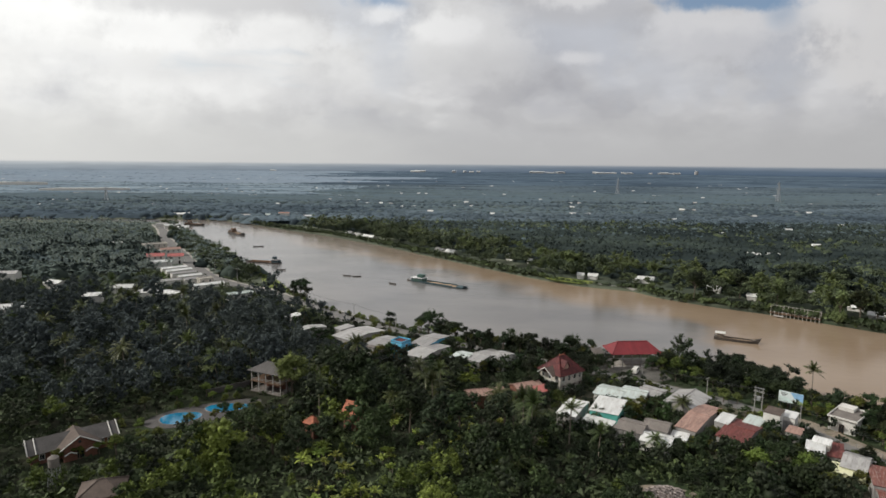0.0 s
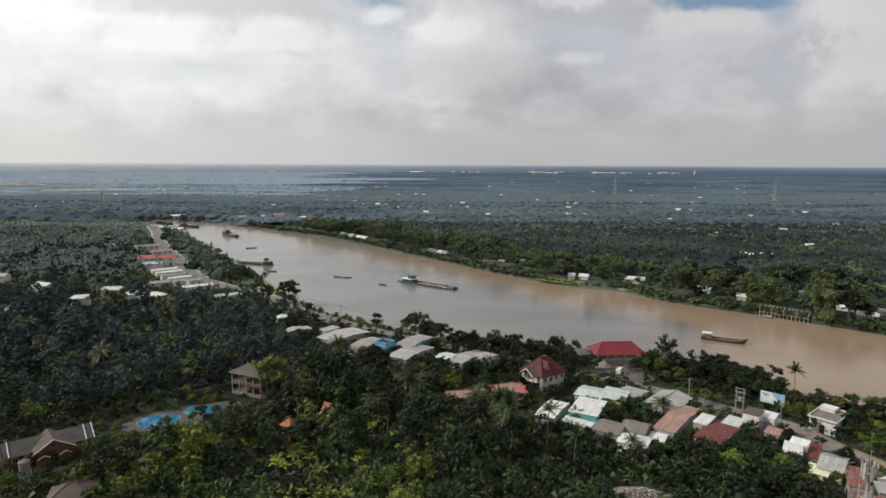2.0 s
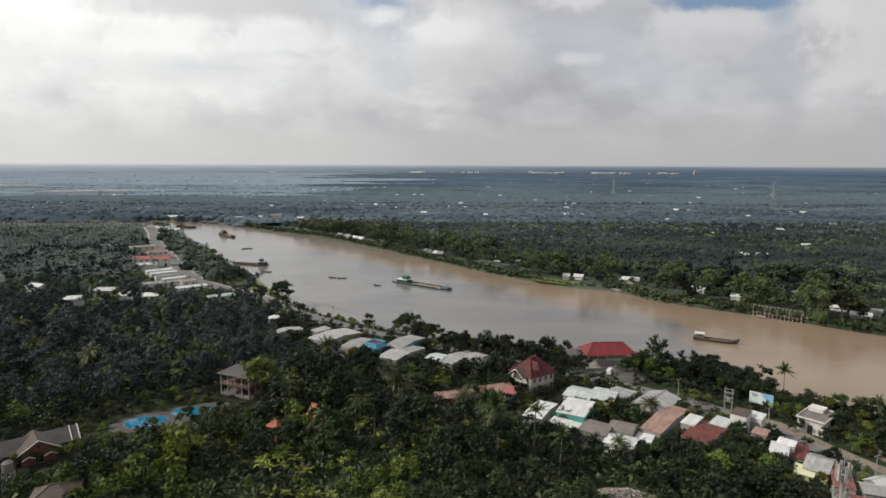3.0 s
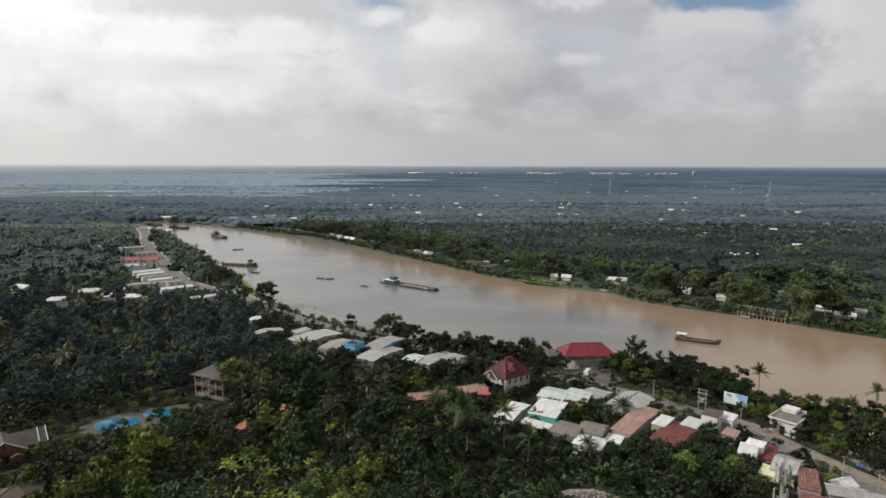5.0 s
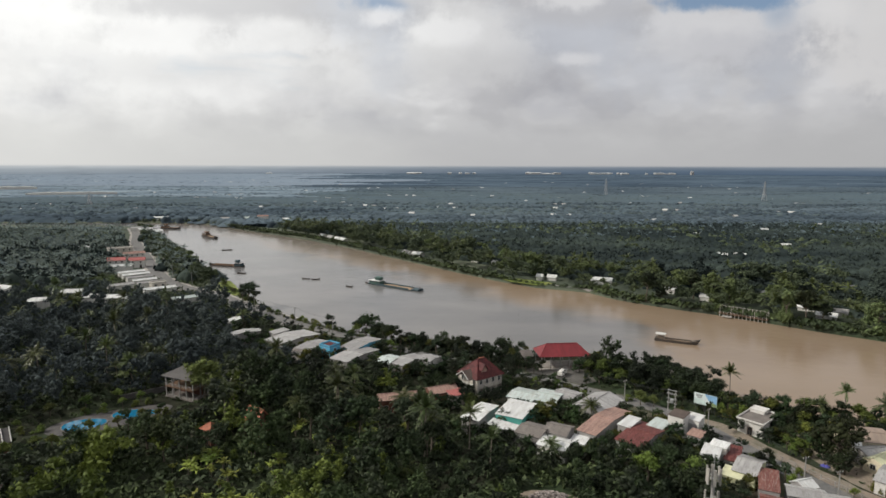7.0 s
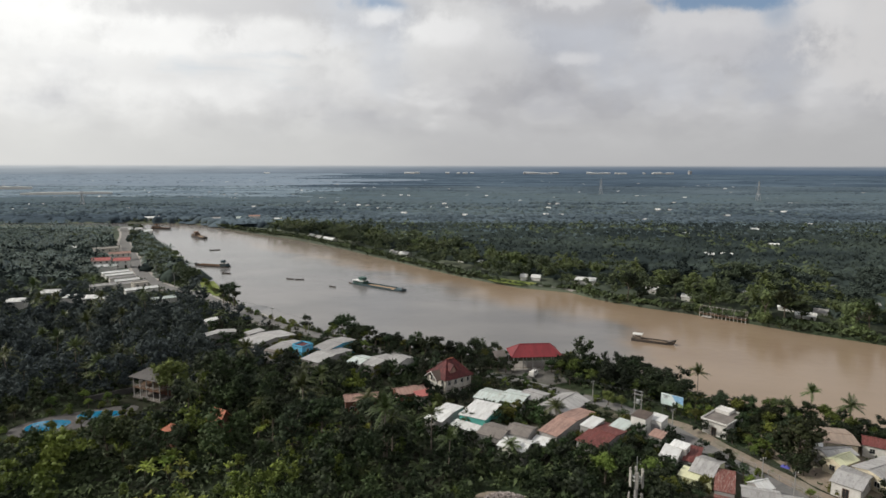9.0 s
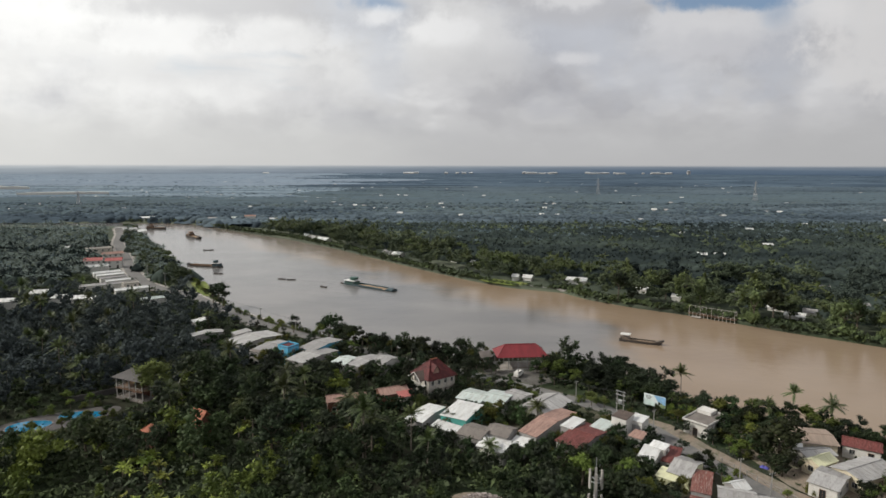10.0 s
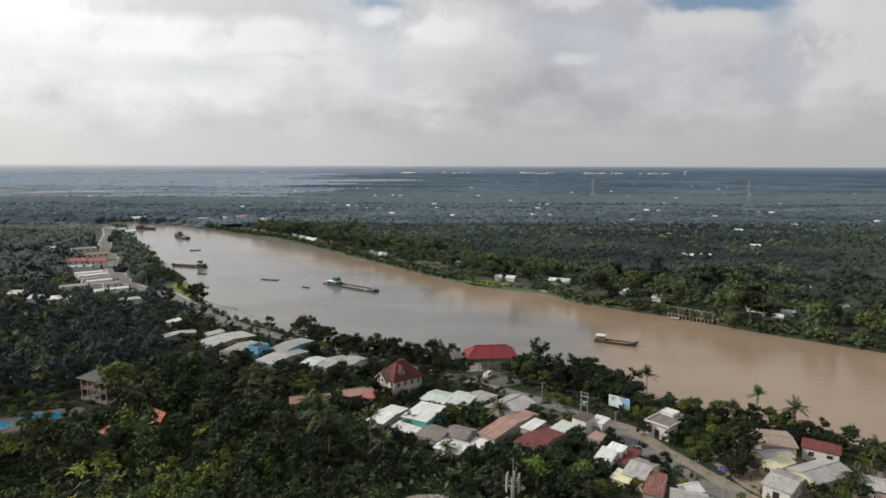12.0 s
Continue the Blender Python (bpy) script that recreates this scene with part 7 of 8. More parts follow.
# trees that stand apart, one by one
def single_trees():
    r0 = random.Random(77)
    P, B = [p[0] for p in PALMS], [b[0] for b in BROAD]
    for x, y, k, s in [(101.8, 161.4, 1, 0.82), (126.0, 150.6, 1, 0.70), (119.5, 149.0, 2, 0.80), (133.5, 146.5, 2, 0.95), (60.4, 145.8, 2, 0.86), (98.6, 160.0, 2, 0.5), (38.0, 144.8, 2, 0.62), (46.5, 128.0, 2, 0.7), (129.0, 117.0, 2, 0.7), (140.0, 128.0, 2, 0.8)]:
        plant(P[k], x, y, s, 40 * k + x * 7)
    # x, y, kind, size
    for x, y, k, s in [(110.6, 128.4, 5, 1.42), (113.4, 131.6, 0, 0.8), (108.8, 132.4, 5, 0.8), (104.6, 133.6, 3, 0.42), (108.0, 124.6, 5, 0.6), (108.4, 152.3, 1, 0.72), (111.0, 150.4, 0, 0.76), (105.7, 156.6, 4, 0.66), (114.0, 148.5, 5, 0.72), (117.5, 153.0, 1, 0.7), (121.5, 152.5, 5, 0.68), (124.5, 150.0, 0, 0.66), (128.5, 148.5, 1, 0.7), (131.5, 146.8, 4, 0.62), (96.8, 150.4, 1, 0.45), (98.8, 151.6, 3, 0.5), (91.4, 124.4, 0, 0.52), (88.6, 127.0, 5, 0.42), (86.6, 143.0, 1, 0.36), (48.6, 152.8, 1, 0.55), (51.6, 150.6, 0, 0.5), (46.0, 154.8, 3, 0.5), (105.0, 143.6, 0, 0.6), (106.8, 140.0, 5, 0.55), (84.5, 150.5, 3, 0.4), (53.5, 167.5, 5, 0.4), (58.5, 172.5, 4, 0.4), (110.0, 140.0, 1, 0.55), (108.0, 144.5, 4, 0.5), (113.5, 147.0, 1, 0.55), (116.5, 151.5, 3, 0.62), (121.5, 147.5, 3, 0.62), (129.0, 146.0, 3, 0.72), (109.5, 152.5, 4, 0.5), (106.0, 157.0, 5, 0.5), (112.0, 143.0, 3, 0.5), (105.0, 141.0, 5, 0.4), (131.5, 142.5, 1, 0.62),
                       (56.2, 152.0, 0, 0.5), (58.8, 149.4, 1, 0.5), (53.8, 149.6, 4, 0.42), (60.4, 147.0, 3, 0.46), (57.4, 146.8, 5, 0.4), (93.4, 123.4, 5, 0.46), (91.0, 126.4, 3, 0.5), (79.4, 133.0, 5, 0.52), (76.6, 133.0, 1, 0.56), (74.0, 130.8, 0, 0.55), (78.4, 119.0, 0, 0.5), (77.0, 123.0, 1, 0.5),
                       (44.5, 180.0, 6, 0.62), (41.0, 178.0, 4, 0.7), (45.5, 184.0, 2, 0.62), (40.0, 184.0, 6, 0.62), (54.0, 171.5, 5, 0.36), (44.0, 193.5, 6, 0.62), (38.5, 195.0, 2, 0.66), (34.0, 198.0, 4, 0.7), (48.0, 197.0, 4, 0.5), (30.0, 200.0, 6, 0.6), (26.0, 203.0, 2, 0.62), (21.0, 207.0, 4, 0.65), (16.0, 211.0, 6, 0.62), (11.0, 213.5, 4, 0.66), (4.0, 219.0, 2, 0.7), (-1.5, 222.0, 6, 0.88), (-6.0, 225.5, 2, 0.92), (1.0, 216.5, 4, 0.8),
                       (73.5, 192.0, 6, 0.86), (77.5, 190.5, 4, 0.82), (82.0, 187.0, 2, 0.8), (86.5, 184.0, 6, 0.74), (90.5, 182.0, 2, 0.82), (93.5, 179.0, 4, 0.85), (96.0, 175.0, 6, 0.66), (98.5, 171.0, 2, 0.62), (74.5, 184.5, 5, 0.74), (79.0, 181.0, 4, 0.62), (84.0, 177.0, 5, 0.66), (89.0, 173.0, 3, 0.72), (93.5, 169.0, 5, 0.55), (97.0, 165.5, 2, 0.5), (77.0, 176.0, 5, 0.5), (81.5, 172.5, 0, 0.5), (86.5, 169.0, 5, 0.5), (90.5, 164.5, 3, 0.45), (101.0, 166.0, 4, 0.5), (71.0, 182.0, 1, 0.5),
                       (142.0, 130.0, 5, 0.7), (125.5, 114.5, 1, 0.62), (119.5, 111.0, 3, 0.6), (104.6, 114.0, 3, 0.36), (148.0, 126.0, 2, 0.7), (146.0, 118.0, 0, 0.7),
                       (-2.0, 133.0, 6, 1.05), (4.0, 137.5, 2, 1.15), (10.5, 132.0, 6, 1.0), (-8.0, 139.0, 2, 1.1), (15.0, 141.0, 4, 1.15), (0.0, 144.0, 6, 0.95), (-38.0, 128.0, 2, 1.0), (-32.0, 126.0, 6, 0.9), (-43.0, 131.0, 0, 1.1), (-27.5, 131.0, 4, 0.9), (20.0, 128.0, 0, 1.05),
                       (28.0, 160.0, 4, 0.6), (31.0, 157.5, 1, 0.6), (35.0, 158.0, 0, 0.5), (38.0, 160.5, 4, 0.5), (26.0, 164.0, 0, 0.7), (30.0, 184.0, 6, 0.75), (26.0, 179.0, 4, 0.8), (34.0, 183.5, 2, 0.75), (50.0, 155.5, 5, 0.36), (47.0, 156.0, 1, 0.34), (61.0, 150.4, 4, 0.4), (57.0, 131.0, 1, 0.5), (64.0, 133.0, 3, 0.5), (68.0, 131.0, 1, 0.55), (61.0, 135.5, 3, 0.4), (43.0, 131.5, 4, 0.5), (39.5, 136.5, 0, 0.45), (36.0, 140.5, 5, 0.5), (54.5, 129.6, 3, 0.5),
                       (-68.0, 281.0, 2, 1.08), (-64.5, 277.0, 0, 0.85), (-72.0, 284.0, 0, 0.85), (-21.6, 233.5, 4, 0.80)]:
        if y > 160 and x > 70 and int(x) % 3:
            k = (1, 3, 5)[int(y) % 3]
        if x > 70 and y > 163:
            s *= 0.8
        plant(B[k], x, y, s, x * 13)
    bankside = [(70, 194), (95, 185), (103, 171), (101.5, 160), (91, 164), (72, 179)], [(104, 163), (135, 146.5), (146, 137), (140, 134), (128, 142), (108, 151)]
    sets = {}
    for poly, big in zip(bankside, (0.72, 0.54)):
        x, y, g = scatter(90, 66, 150, 130, 198, 3.0)
        ok = inside(poly, x, y) & (gap_to(NB, x, y) > 1.0) & (gap_to(ROAD, x, y) > 4.0)
        x, y, kind = x[ok], y[ok], g.integers(7, size=ok.sum())
        for k in range(7):
            m = kind == k
            sets.setdefault(BROAD[k][3], []).append(replicate(BROAD[k][1], BROAD[k][2], x[m], y[m], -0.4, big * g.uniform(0.7, 1.15, m.sum()), g.uniform(0, 6.28, m.sum()), g.uniform(0.75, 1.05, m.sum())))
    q = np.array([(p.x, p.y) for p in curve_points([(46, 203), (38, 201), (25, 208), (10, 216), (1, 221)], 1.5)])
    q = q + g.uniform(-1.6, 1.6, q.shape)
    q = q[~inside(RIVER_POLY, q[:, 0], q[:, 1]) & (gap_to(ROAD, q[:, 0], q[:, 1]) > 3.6)]
    for k, b in enumerate((0, 4, 5, 6)):
        r = q[k::4]
        sets.setdefault(BROAD[b][3], []).append(replicate(BROAD[b][1], BROAD[b][2], r[:, 0], r[:, 1], -0.7, g.uniform(0.36, 0.6, len(r)), g.uniform(0, 6.28, len(r)), g.uniform(0.8, 1.1, len(r))))
    put("bankside_growth", sets, {"leaf_a": "dense dark trees along the near bank", "leaf_b": "fresh green trees along the near bank", "leaf_c": "dark uneven trees along the near bank"})
    # yellow-green hedge along the far waterline and shrubs in the resort garden
    for i, q in enumerate(curve_points([(32, 378), (44, 363), (55, 349.5)], 2.6)):
        plant(WILLOW, q.x + r0.uniform(0.5, 1.5), q.y + r0.uniform(0.5, 1.5), r0.uniform(0.32, 0.46), r0.uniform(0, 360), 0.6)
    for x, y, s in [(-70, 152.5, 0.34), (-66.5, 155.5, 0.3), (-63.0, 158.0, 0.36), (-74, 149, 0.34), (-77.5, 146, 0.4), (-81, 143, 0.36), (-60, 162.0, 0.4), (-56.5, 161.0, 0.34), (-84.5, 139.5, 0.42), (-88, 136.5, 0.4), (-92, 133.5, 0.45), (-73.0, 137.5, 0.42), (-77.0, 135.0, 0.4), (-81.0, 130.0, 0.5), (-66.0, 161.5, 0.5), (-72.0, 156.5, 0.5), (-78.0, 151.0, 0.5), (-50.0, 152.0, 0.4)]:
        plant(B[(1, 3, 0)[int(-x) % 3]], x, y, s, x * 23)
    for x, y, k, s in ((-26.6, 139.4, 0, 0.5), (-19.6, 139.6, 5, 0.42), (-22.6, 138.2, 4, 0.28), (-19.0, 143.0, 2, 0.5), (-31.0, 134.0, 0, 0.5), (-28.6, 136.2, 5, 0.5)):
        plant(B[k], x, y, s, x * 37)
    # round willows and bamboo at the far water's edge
    for x, y, s, tall, lime in [(107.0, 309.0, 0.75, 0.8, True), (112.5, 301.0, 0.6, 0.6, True), (121.0, 290.5, 1.15, 1.25, False), (127.0, 287.5, 0.7, 0.8, False), (167.0, 252.0, 1.1, 1.5, True), (173.5, 248.5, 1.15, 1.3, False), (179.0, 246.0, 0.9, 1.0, False), (192.5, 233.0, 1.3, 1.2, True), (196.5, 231.0, 1.25, 1.3, False),
                                (205.0, 225.0, 1.2, 1.2, True), (212.0, 221.0, 1.2, 1.1, False), (78.0, 360.0, 0.9, 1.0, True), (152.0, 289.0, 1.2, 1.5, True), (158.0, 284.0, 1.1, 1.4, True), (146.0, 296.0, 1.1, 1.3, False), (225.0, 216.0, 1.2, 1.2, False)]:
        plant(WILLOW if lime else B[(0, 2)[int(x) % 2]], x, y, s, x * 17, tall)
    # the row between road and river
    for i, q in enumerate(curve_points([(48, 199), (38, 199), (25, 206), (10, 214), (0, 219), (-10, 228)], 2.4)):
        plant(B[(4, 1, 2, 5, 0, 3)[i % 6]], q.x + r0.uniform(-1.2, 1.2), q.y + r0.uniform(-1.5, 2.0), r0.uniform(0.5, 0.78), r0.uniform(0, 360))
    for x, y, k, s in [(119.0, 112.6, 5, 0.6), (122.4, 111.0, 1, 0.62), (126.4, 110.4, 0, 0.6), (66.5, 187.5, 5, 0.62), (69.0, 185.5, 1, 0.62), (52.0, 187.0, 4, 0.52), (54.6, 188.6, 0, 0.4), (57.5, 181.2, 5, 0.3),
                       (30.5, 164.6, 0, 0.5), (35.6, 163.2, 4, 0.45), (38.4, 164.6, 5, 0.42), (41.4, 168.4, 0, 0.5), (27.0, 167.0, 2, 0.55),
                       (9.0, 200.0, 4, 0.6), (14.0, 197.4, 2, 0.55), (18.4, 196.0, 6, 0.55), (23.0, 193.4, 0, 0.62), (27.4, 190.4, 4, 0.6), (2.0, 207.0, 5, 0.5), (30.0, 190.0, 2, 0.55), (-8.0, 211.0, 0, 0.42),
                       (67.4, 125.4, 6, 0.58), (72.0, 124.0, 4, 0.72), (75.4, 121.6, 2, 0.62), (74.0, 116.6, 1, 0.9), (69.6, 118.0, 0, 0.95), (65.4, 118.6, 1, 0.9), (70.6, 111.6, 5, 0.95), (76.6, 112.0, 3, 0.9), (57.0, 137.6, 4, 0.36), (47.5, 190.0, 4, 0.55), (70.5, 187.5, 2, 0.6), (83.0, 131.0, 1, 0.4), (95.0, 127.6, 0, 0.42)]:
        plant(B[k], x, y, s, x * 31)
    for x, y, k, s in [(-46.2, 142.5, 1, 0.55), (-49.0, 141.0, 5, 0.42), (-54.0, 136.6, 1, 0.42), (-60.0, 134.0, 3, 0.45), (-66.4, 133.6, 1, 0.45), (-72.0, 130.0, 5, 0.4)]:
        plant(B[k], x, y, s, x * 19)
    for x, y, k, s in [(-50.5, 146.5, 2, 0.36), (-56.0, 143.0, 3, 0.5)]:
        plant(P[k], x, y, s, x * 29)
    for x, y, k, s in [(-61.0, 136.6, 1, 0.3), (-66.0, 135.0, 3, 0.34), (-82.6, 122.0, 1, 0.45), (-79.4, 124.6, 3, 0.5), (-76.4, 127.0, 1, 0.4), (-86.0, 119.6, 3, 0.45), (-72.6, 127.0, 1, 0.6), (-69.0, 131.6, 3, 0.55), (-52.6, 148.0, 1, 0.5), (-57.6, 145.6, 3, 0.5), (-62.0, 141.0, 1, 0.5), (-54.0, 143.6, 0, 0.62), (-50.0, 150.6, 3, 0.42)]:
        plant(B[k], x, y, s, x * 19)
    plant(LIME, 77.4, 161.0, 0.5, 20)
    plant(LIME, -42.4, 162.6, 1.4, 70)
    plant(LIME, 80.5, 159.5, 0.42, 120)
    r = random.Random(5)
    for x, y, s in [(96, 153, 1), (94, 155, 0.8), (99, 152, 0.9), (103, 133, 0.9), (105, 131, 0.8), (95, 119, 1), (99, 123, 0.7), (88, 152, 0.8), (86, 155, 0.9), (83, 152, 0.7), (92, 159, 0.9), (57, 173, 1.2), (62, 170, 0.9), (104.8, 138.4, 1.0), (106.4, 136.5, 1.0), (108, 136, 1.1),
                    (110.5, 116, 1), (75, 163.5, 0.9), (79.5, 163, 0.8), (-60, 158.5, 0.8), (-66, 153.8, 0.9), (-57, 160, 0.8), (-70, 153, 0.8), (-49, 153, 0.9), (-75, 143, 0.8), (-79, 141, 0.9), (97.5, 157, 1.0), (100, 156, 1.1), (103, 153.5, 1.0), (102.0, 140.5, 0.8), (104, 143, 0.9)]:
        plant(BUSH, x, y, s, r.uniform(0, 360))
    # low growth along the water's edge by the bend
    for i in range(46):
        k = i / 45
        a = curve_points(NEAR_BANK[17:27], 2.0)
        p = a[int(k * (len(a) - 1))]
        if 0.42 < k < 0.5:
            continue
        plant(BUSH, p.x - 1.5 + r.uniform(-1, 1), p.y - 1.5 + r.uniform(-1, 1), r.uniform(0.5, 1.1), r.uniform(0, 360))


single_trees()


def village_trees():
    """Small garden trees that fill the gaps between the houses."""
    garden, crowns = [], []
    for i, (leaf, word) in enumerate((("leaf_a", "small dark green garden tree between the houses"), ("leaf_b", "small fresh green garden tree between the houses"), ("leaf_c", "small dark garden tree between the houses"))):
        v, f = tufted_crown(210 + i, 4.2, 2.0, 4, 6, 12, 0.23, base=0.12)
        crowns.append((v, f))
        garden.append(tree_proto("garden_tree", leaf, v, f, trunk_bm(40 + i, 4.2, 1.6, 4, 0.12), word, "tree", "garden trees"))
    x, y, g = scatter(51, -66, 165, 90, 240, 3.3)
    keep = np.zeros(len(x), bool)
    for c in (VILLAGE, YARD, BEND):
        keep |= inside(c, x, y)
    keep &= (gap_to(ROAD, x, y) > 3.6) & (gap_to(NB, x, y) > 1.0) & ~inside(RIVER_POLY, x, y) & (gap_to([(92.5, 147.5), (97.5, 137), (103.2, 124.7), (109, 112)], x, y) > 3.0)
    keep &= ~inside([(53, 184), (60, 178), (68, 182), (67, 192), (58, 194)], x, y)
    for fx, fy, a, b, turn in FOOT:
        c, s = math.cos(radians(turn)), math.sin(radians(turn))
        u, v = (x - fx) * c + (y - fy) * s, -(x - fx) * s + (y - fy) * c
        keep &= (abs(u) > a + 0.7) | (abs(v) > b + 0.7)
    keep &= (g.uniform(size=len(x)) < np.where(x < 22, 0.55, 0.74)) & (np.hypot(x - 39.5, y - 163.5) > 6)
    for px, py in zip(x[keep], y[keep]):
        plant(garden[int(g.choice(3, p=(0.45, 0.15, 0.4)))], px, py, g.uniform(0.55, 1.15), g.uniform(0, 360), g.uniform(0.8, 1.15))
    # growth before the walls that face the orchard, as high as the eaves
    fringe = []
    for (fx, fy, a, b, turn), eave in zip(FOOT, EAVES):
        if not ((28 < fx < 104 and fy < 175) or (-66 < fx < 30 and 150 < fy < 245)):
            continue
        c, s = math.cos(radians(turn)), math.sin(radians(turn))
        d = math.hypot(fx - 23, fy)
        for nu, nv in ((0, -1), (1, 0), (0, 1), (-1, 0)):
            facing = -((fx - 23) * (nu * c - nv * s) + fy * (nu * s + nv * c)) / d
            half, off = (a, b) if nu == 0 else (b, a)
            if facing < 0.25:
                continue
            for k in np.arange(-half, half + 0.1, 1.6):
                u, v = (k, nv * (off + 1.5)) if nu == 0 else (nu * (off + 1.5), k)
                fringe.append((fx + u * c - v * s + g.uniform(-0.4, 0.4), fy + u * s + v * c + g.uniform(-0.4, 0.4), (min(eave, 4.8) + 0.5) * g.uniform(0.72, 1.12)))
    fringe += [(px, py, 3.4) for px, py in ((46.6, 129.2), (48.8, 128.4), (51.2, 128.2), (53.4, 129.8), (56.2, 131.4), (31.0, 143.8), (33.6, 142.4), (29.0, 146.2), (78.6, 122.6), (80.6, 121.4))]
    p = np.array(fringe)
    ok = (gap_to(ROAD, p[:, 0], p[:, 1]) > 4.2) & (g.uniform(size=len(p)) < 0.9)
    for fx, fy, a, b, turn in FOOT:
        c, s = math.cos(radians(turn)), math.sin(radians(turn))
        u, v = (p[:, 0] - fx) * c + (p[:, 1] - fy) * s, -(p[:, 0] - fx) * s + (p[:, 1] - fy) * c
        ok &= (abs(u) > a + 0.5) | (abs(v) > b + 0.5)
    p = p[ok]
    kind = g.choice(3, p=(0.45, 0.13, 0.42), size=len(p))
    sets = {}
    for k in range(3):
        q = p[kind == k]
        sets.setdefault(("leaf_a", "leaf_b", "leaf_c")[k], []).append(replicate(*crowns[k], q[:, 0], q[:, 1], 0.0, q[:, 2] / 4.2 * g.uniform(0.8, 1.0, len(q)), g.uniform(0, 6.28, len(q)), g.uniform(1.0, 1.25, len(q))))
    put("garden_growth", sets, {"leaf_a": "dark green growth against the house walls", "leaf_b": "fresh green growth against the house walls", "leaf_c": "dark leafy growth against the house walls"})
    PROTOS.extend(garden)


village_trees()


def headroom(x, y):
    """Young low trees stand next to clearings and roads, old tall ones farther off."""
    r = np.hypot(x - 23, y)
    ux, uy = (x - 23) / r, y / r
    best = np.full(len(x), 99.0)
    for d in np.arange(1.0, 26.0, 1.5):
        hit = (gap_to(ROAD, x + ux * d, y + uy * d) < 4.0) & (x < 0) & (y > 200)
        for c in (VILLAGE, BEND):
            hit |= inside(c, x + ux * d, y + uy * d)
        best = np.where(hit & (best > 98), 2.6 + d * 70 / r, best)
        for c, base in ((DUMP, 0.8), (RESORT, 1.7)):
            best = np.where(inside(c, x + ux * d, y + uy * d), np.minimum(best, base + d * 64 / r), best)
    return best


def in_front_of_roofs(x, y, drop=1.5):
    """The open plots on the approach side of houses, kept free of tall trees."""
    r = np.hypot(x - 23, y)
    ux, uy = (x - 23) / r, y / r
    hit = np.zeros(len(x), bool)
    for fx, fy, a, b, turn in FOOT:
        near = (np.abs(x - fx) < 45) & (np.abs(y - fy) < 60)
        if (fy < 200 and not (fy > 155 and fx < 30) and not (fx < -15 and fy > 136)) or not near.any():
            continue
        i = np.flatnonzero(near)
        c, s = math.cos(radians(turn)), math.sin(radians(turn))
        for k in (0.35, 0.7, 1.0):
            d = drop * r[i] / 65 * k
            px, py = x[i] + ux[i] * d - fx, y[i] + uy[i] * d - fy
            hit[i] |= (abs(px * c + py * s) < a) & (abs(-px * s + py * c) < b)
    return hit


def loose(seed, x0, x1, y0, y1, per):
    """Places strewn at random, one for every `per` square metres."""
    g = np.random.default_rng(seed)
    n = int((x1 - x0) * (y1 - y0) / per)
    x, y = g.uniform(x0, x1, n), g.uniform(y0, y1, n)
    keep = np.abs(x - 23) < 0.80 * y + 34
    return x[keep], y[keep], g


def on_near_side(x, y):
    return y < np.interp(x, NB[::-1, 0], NB[::-1, 1])


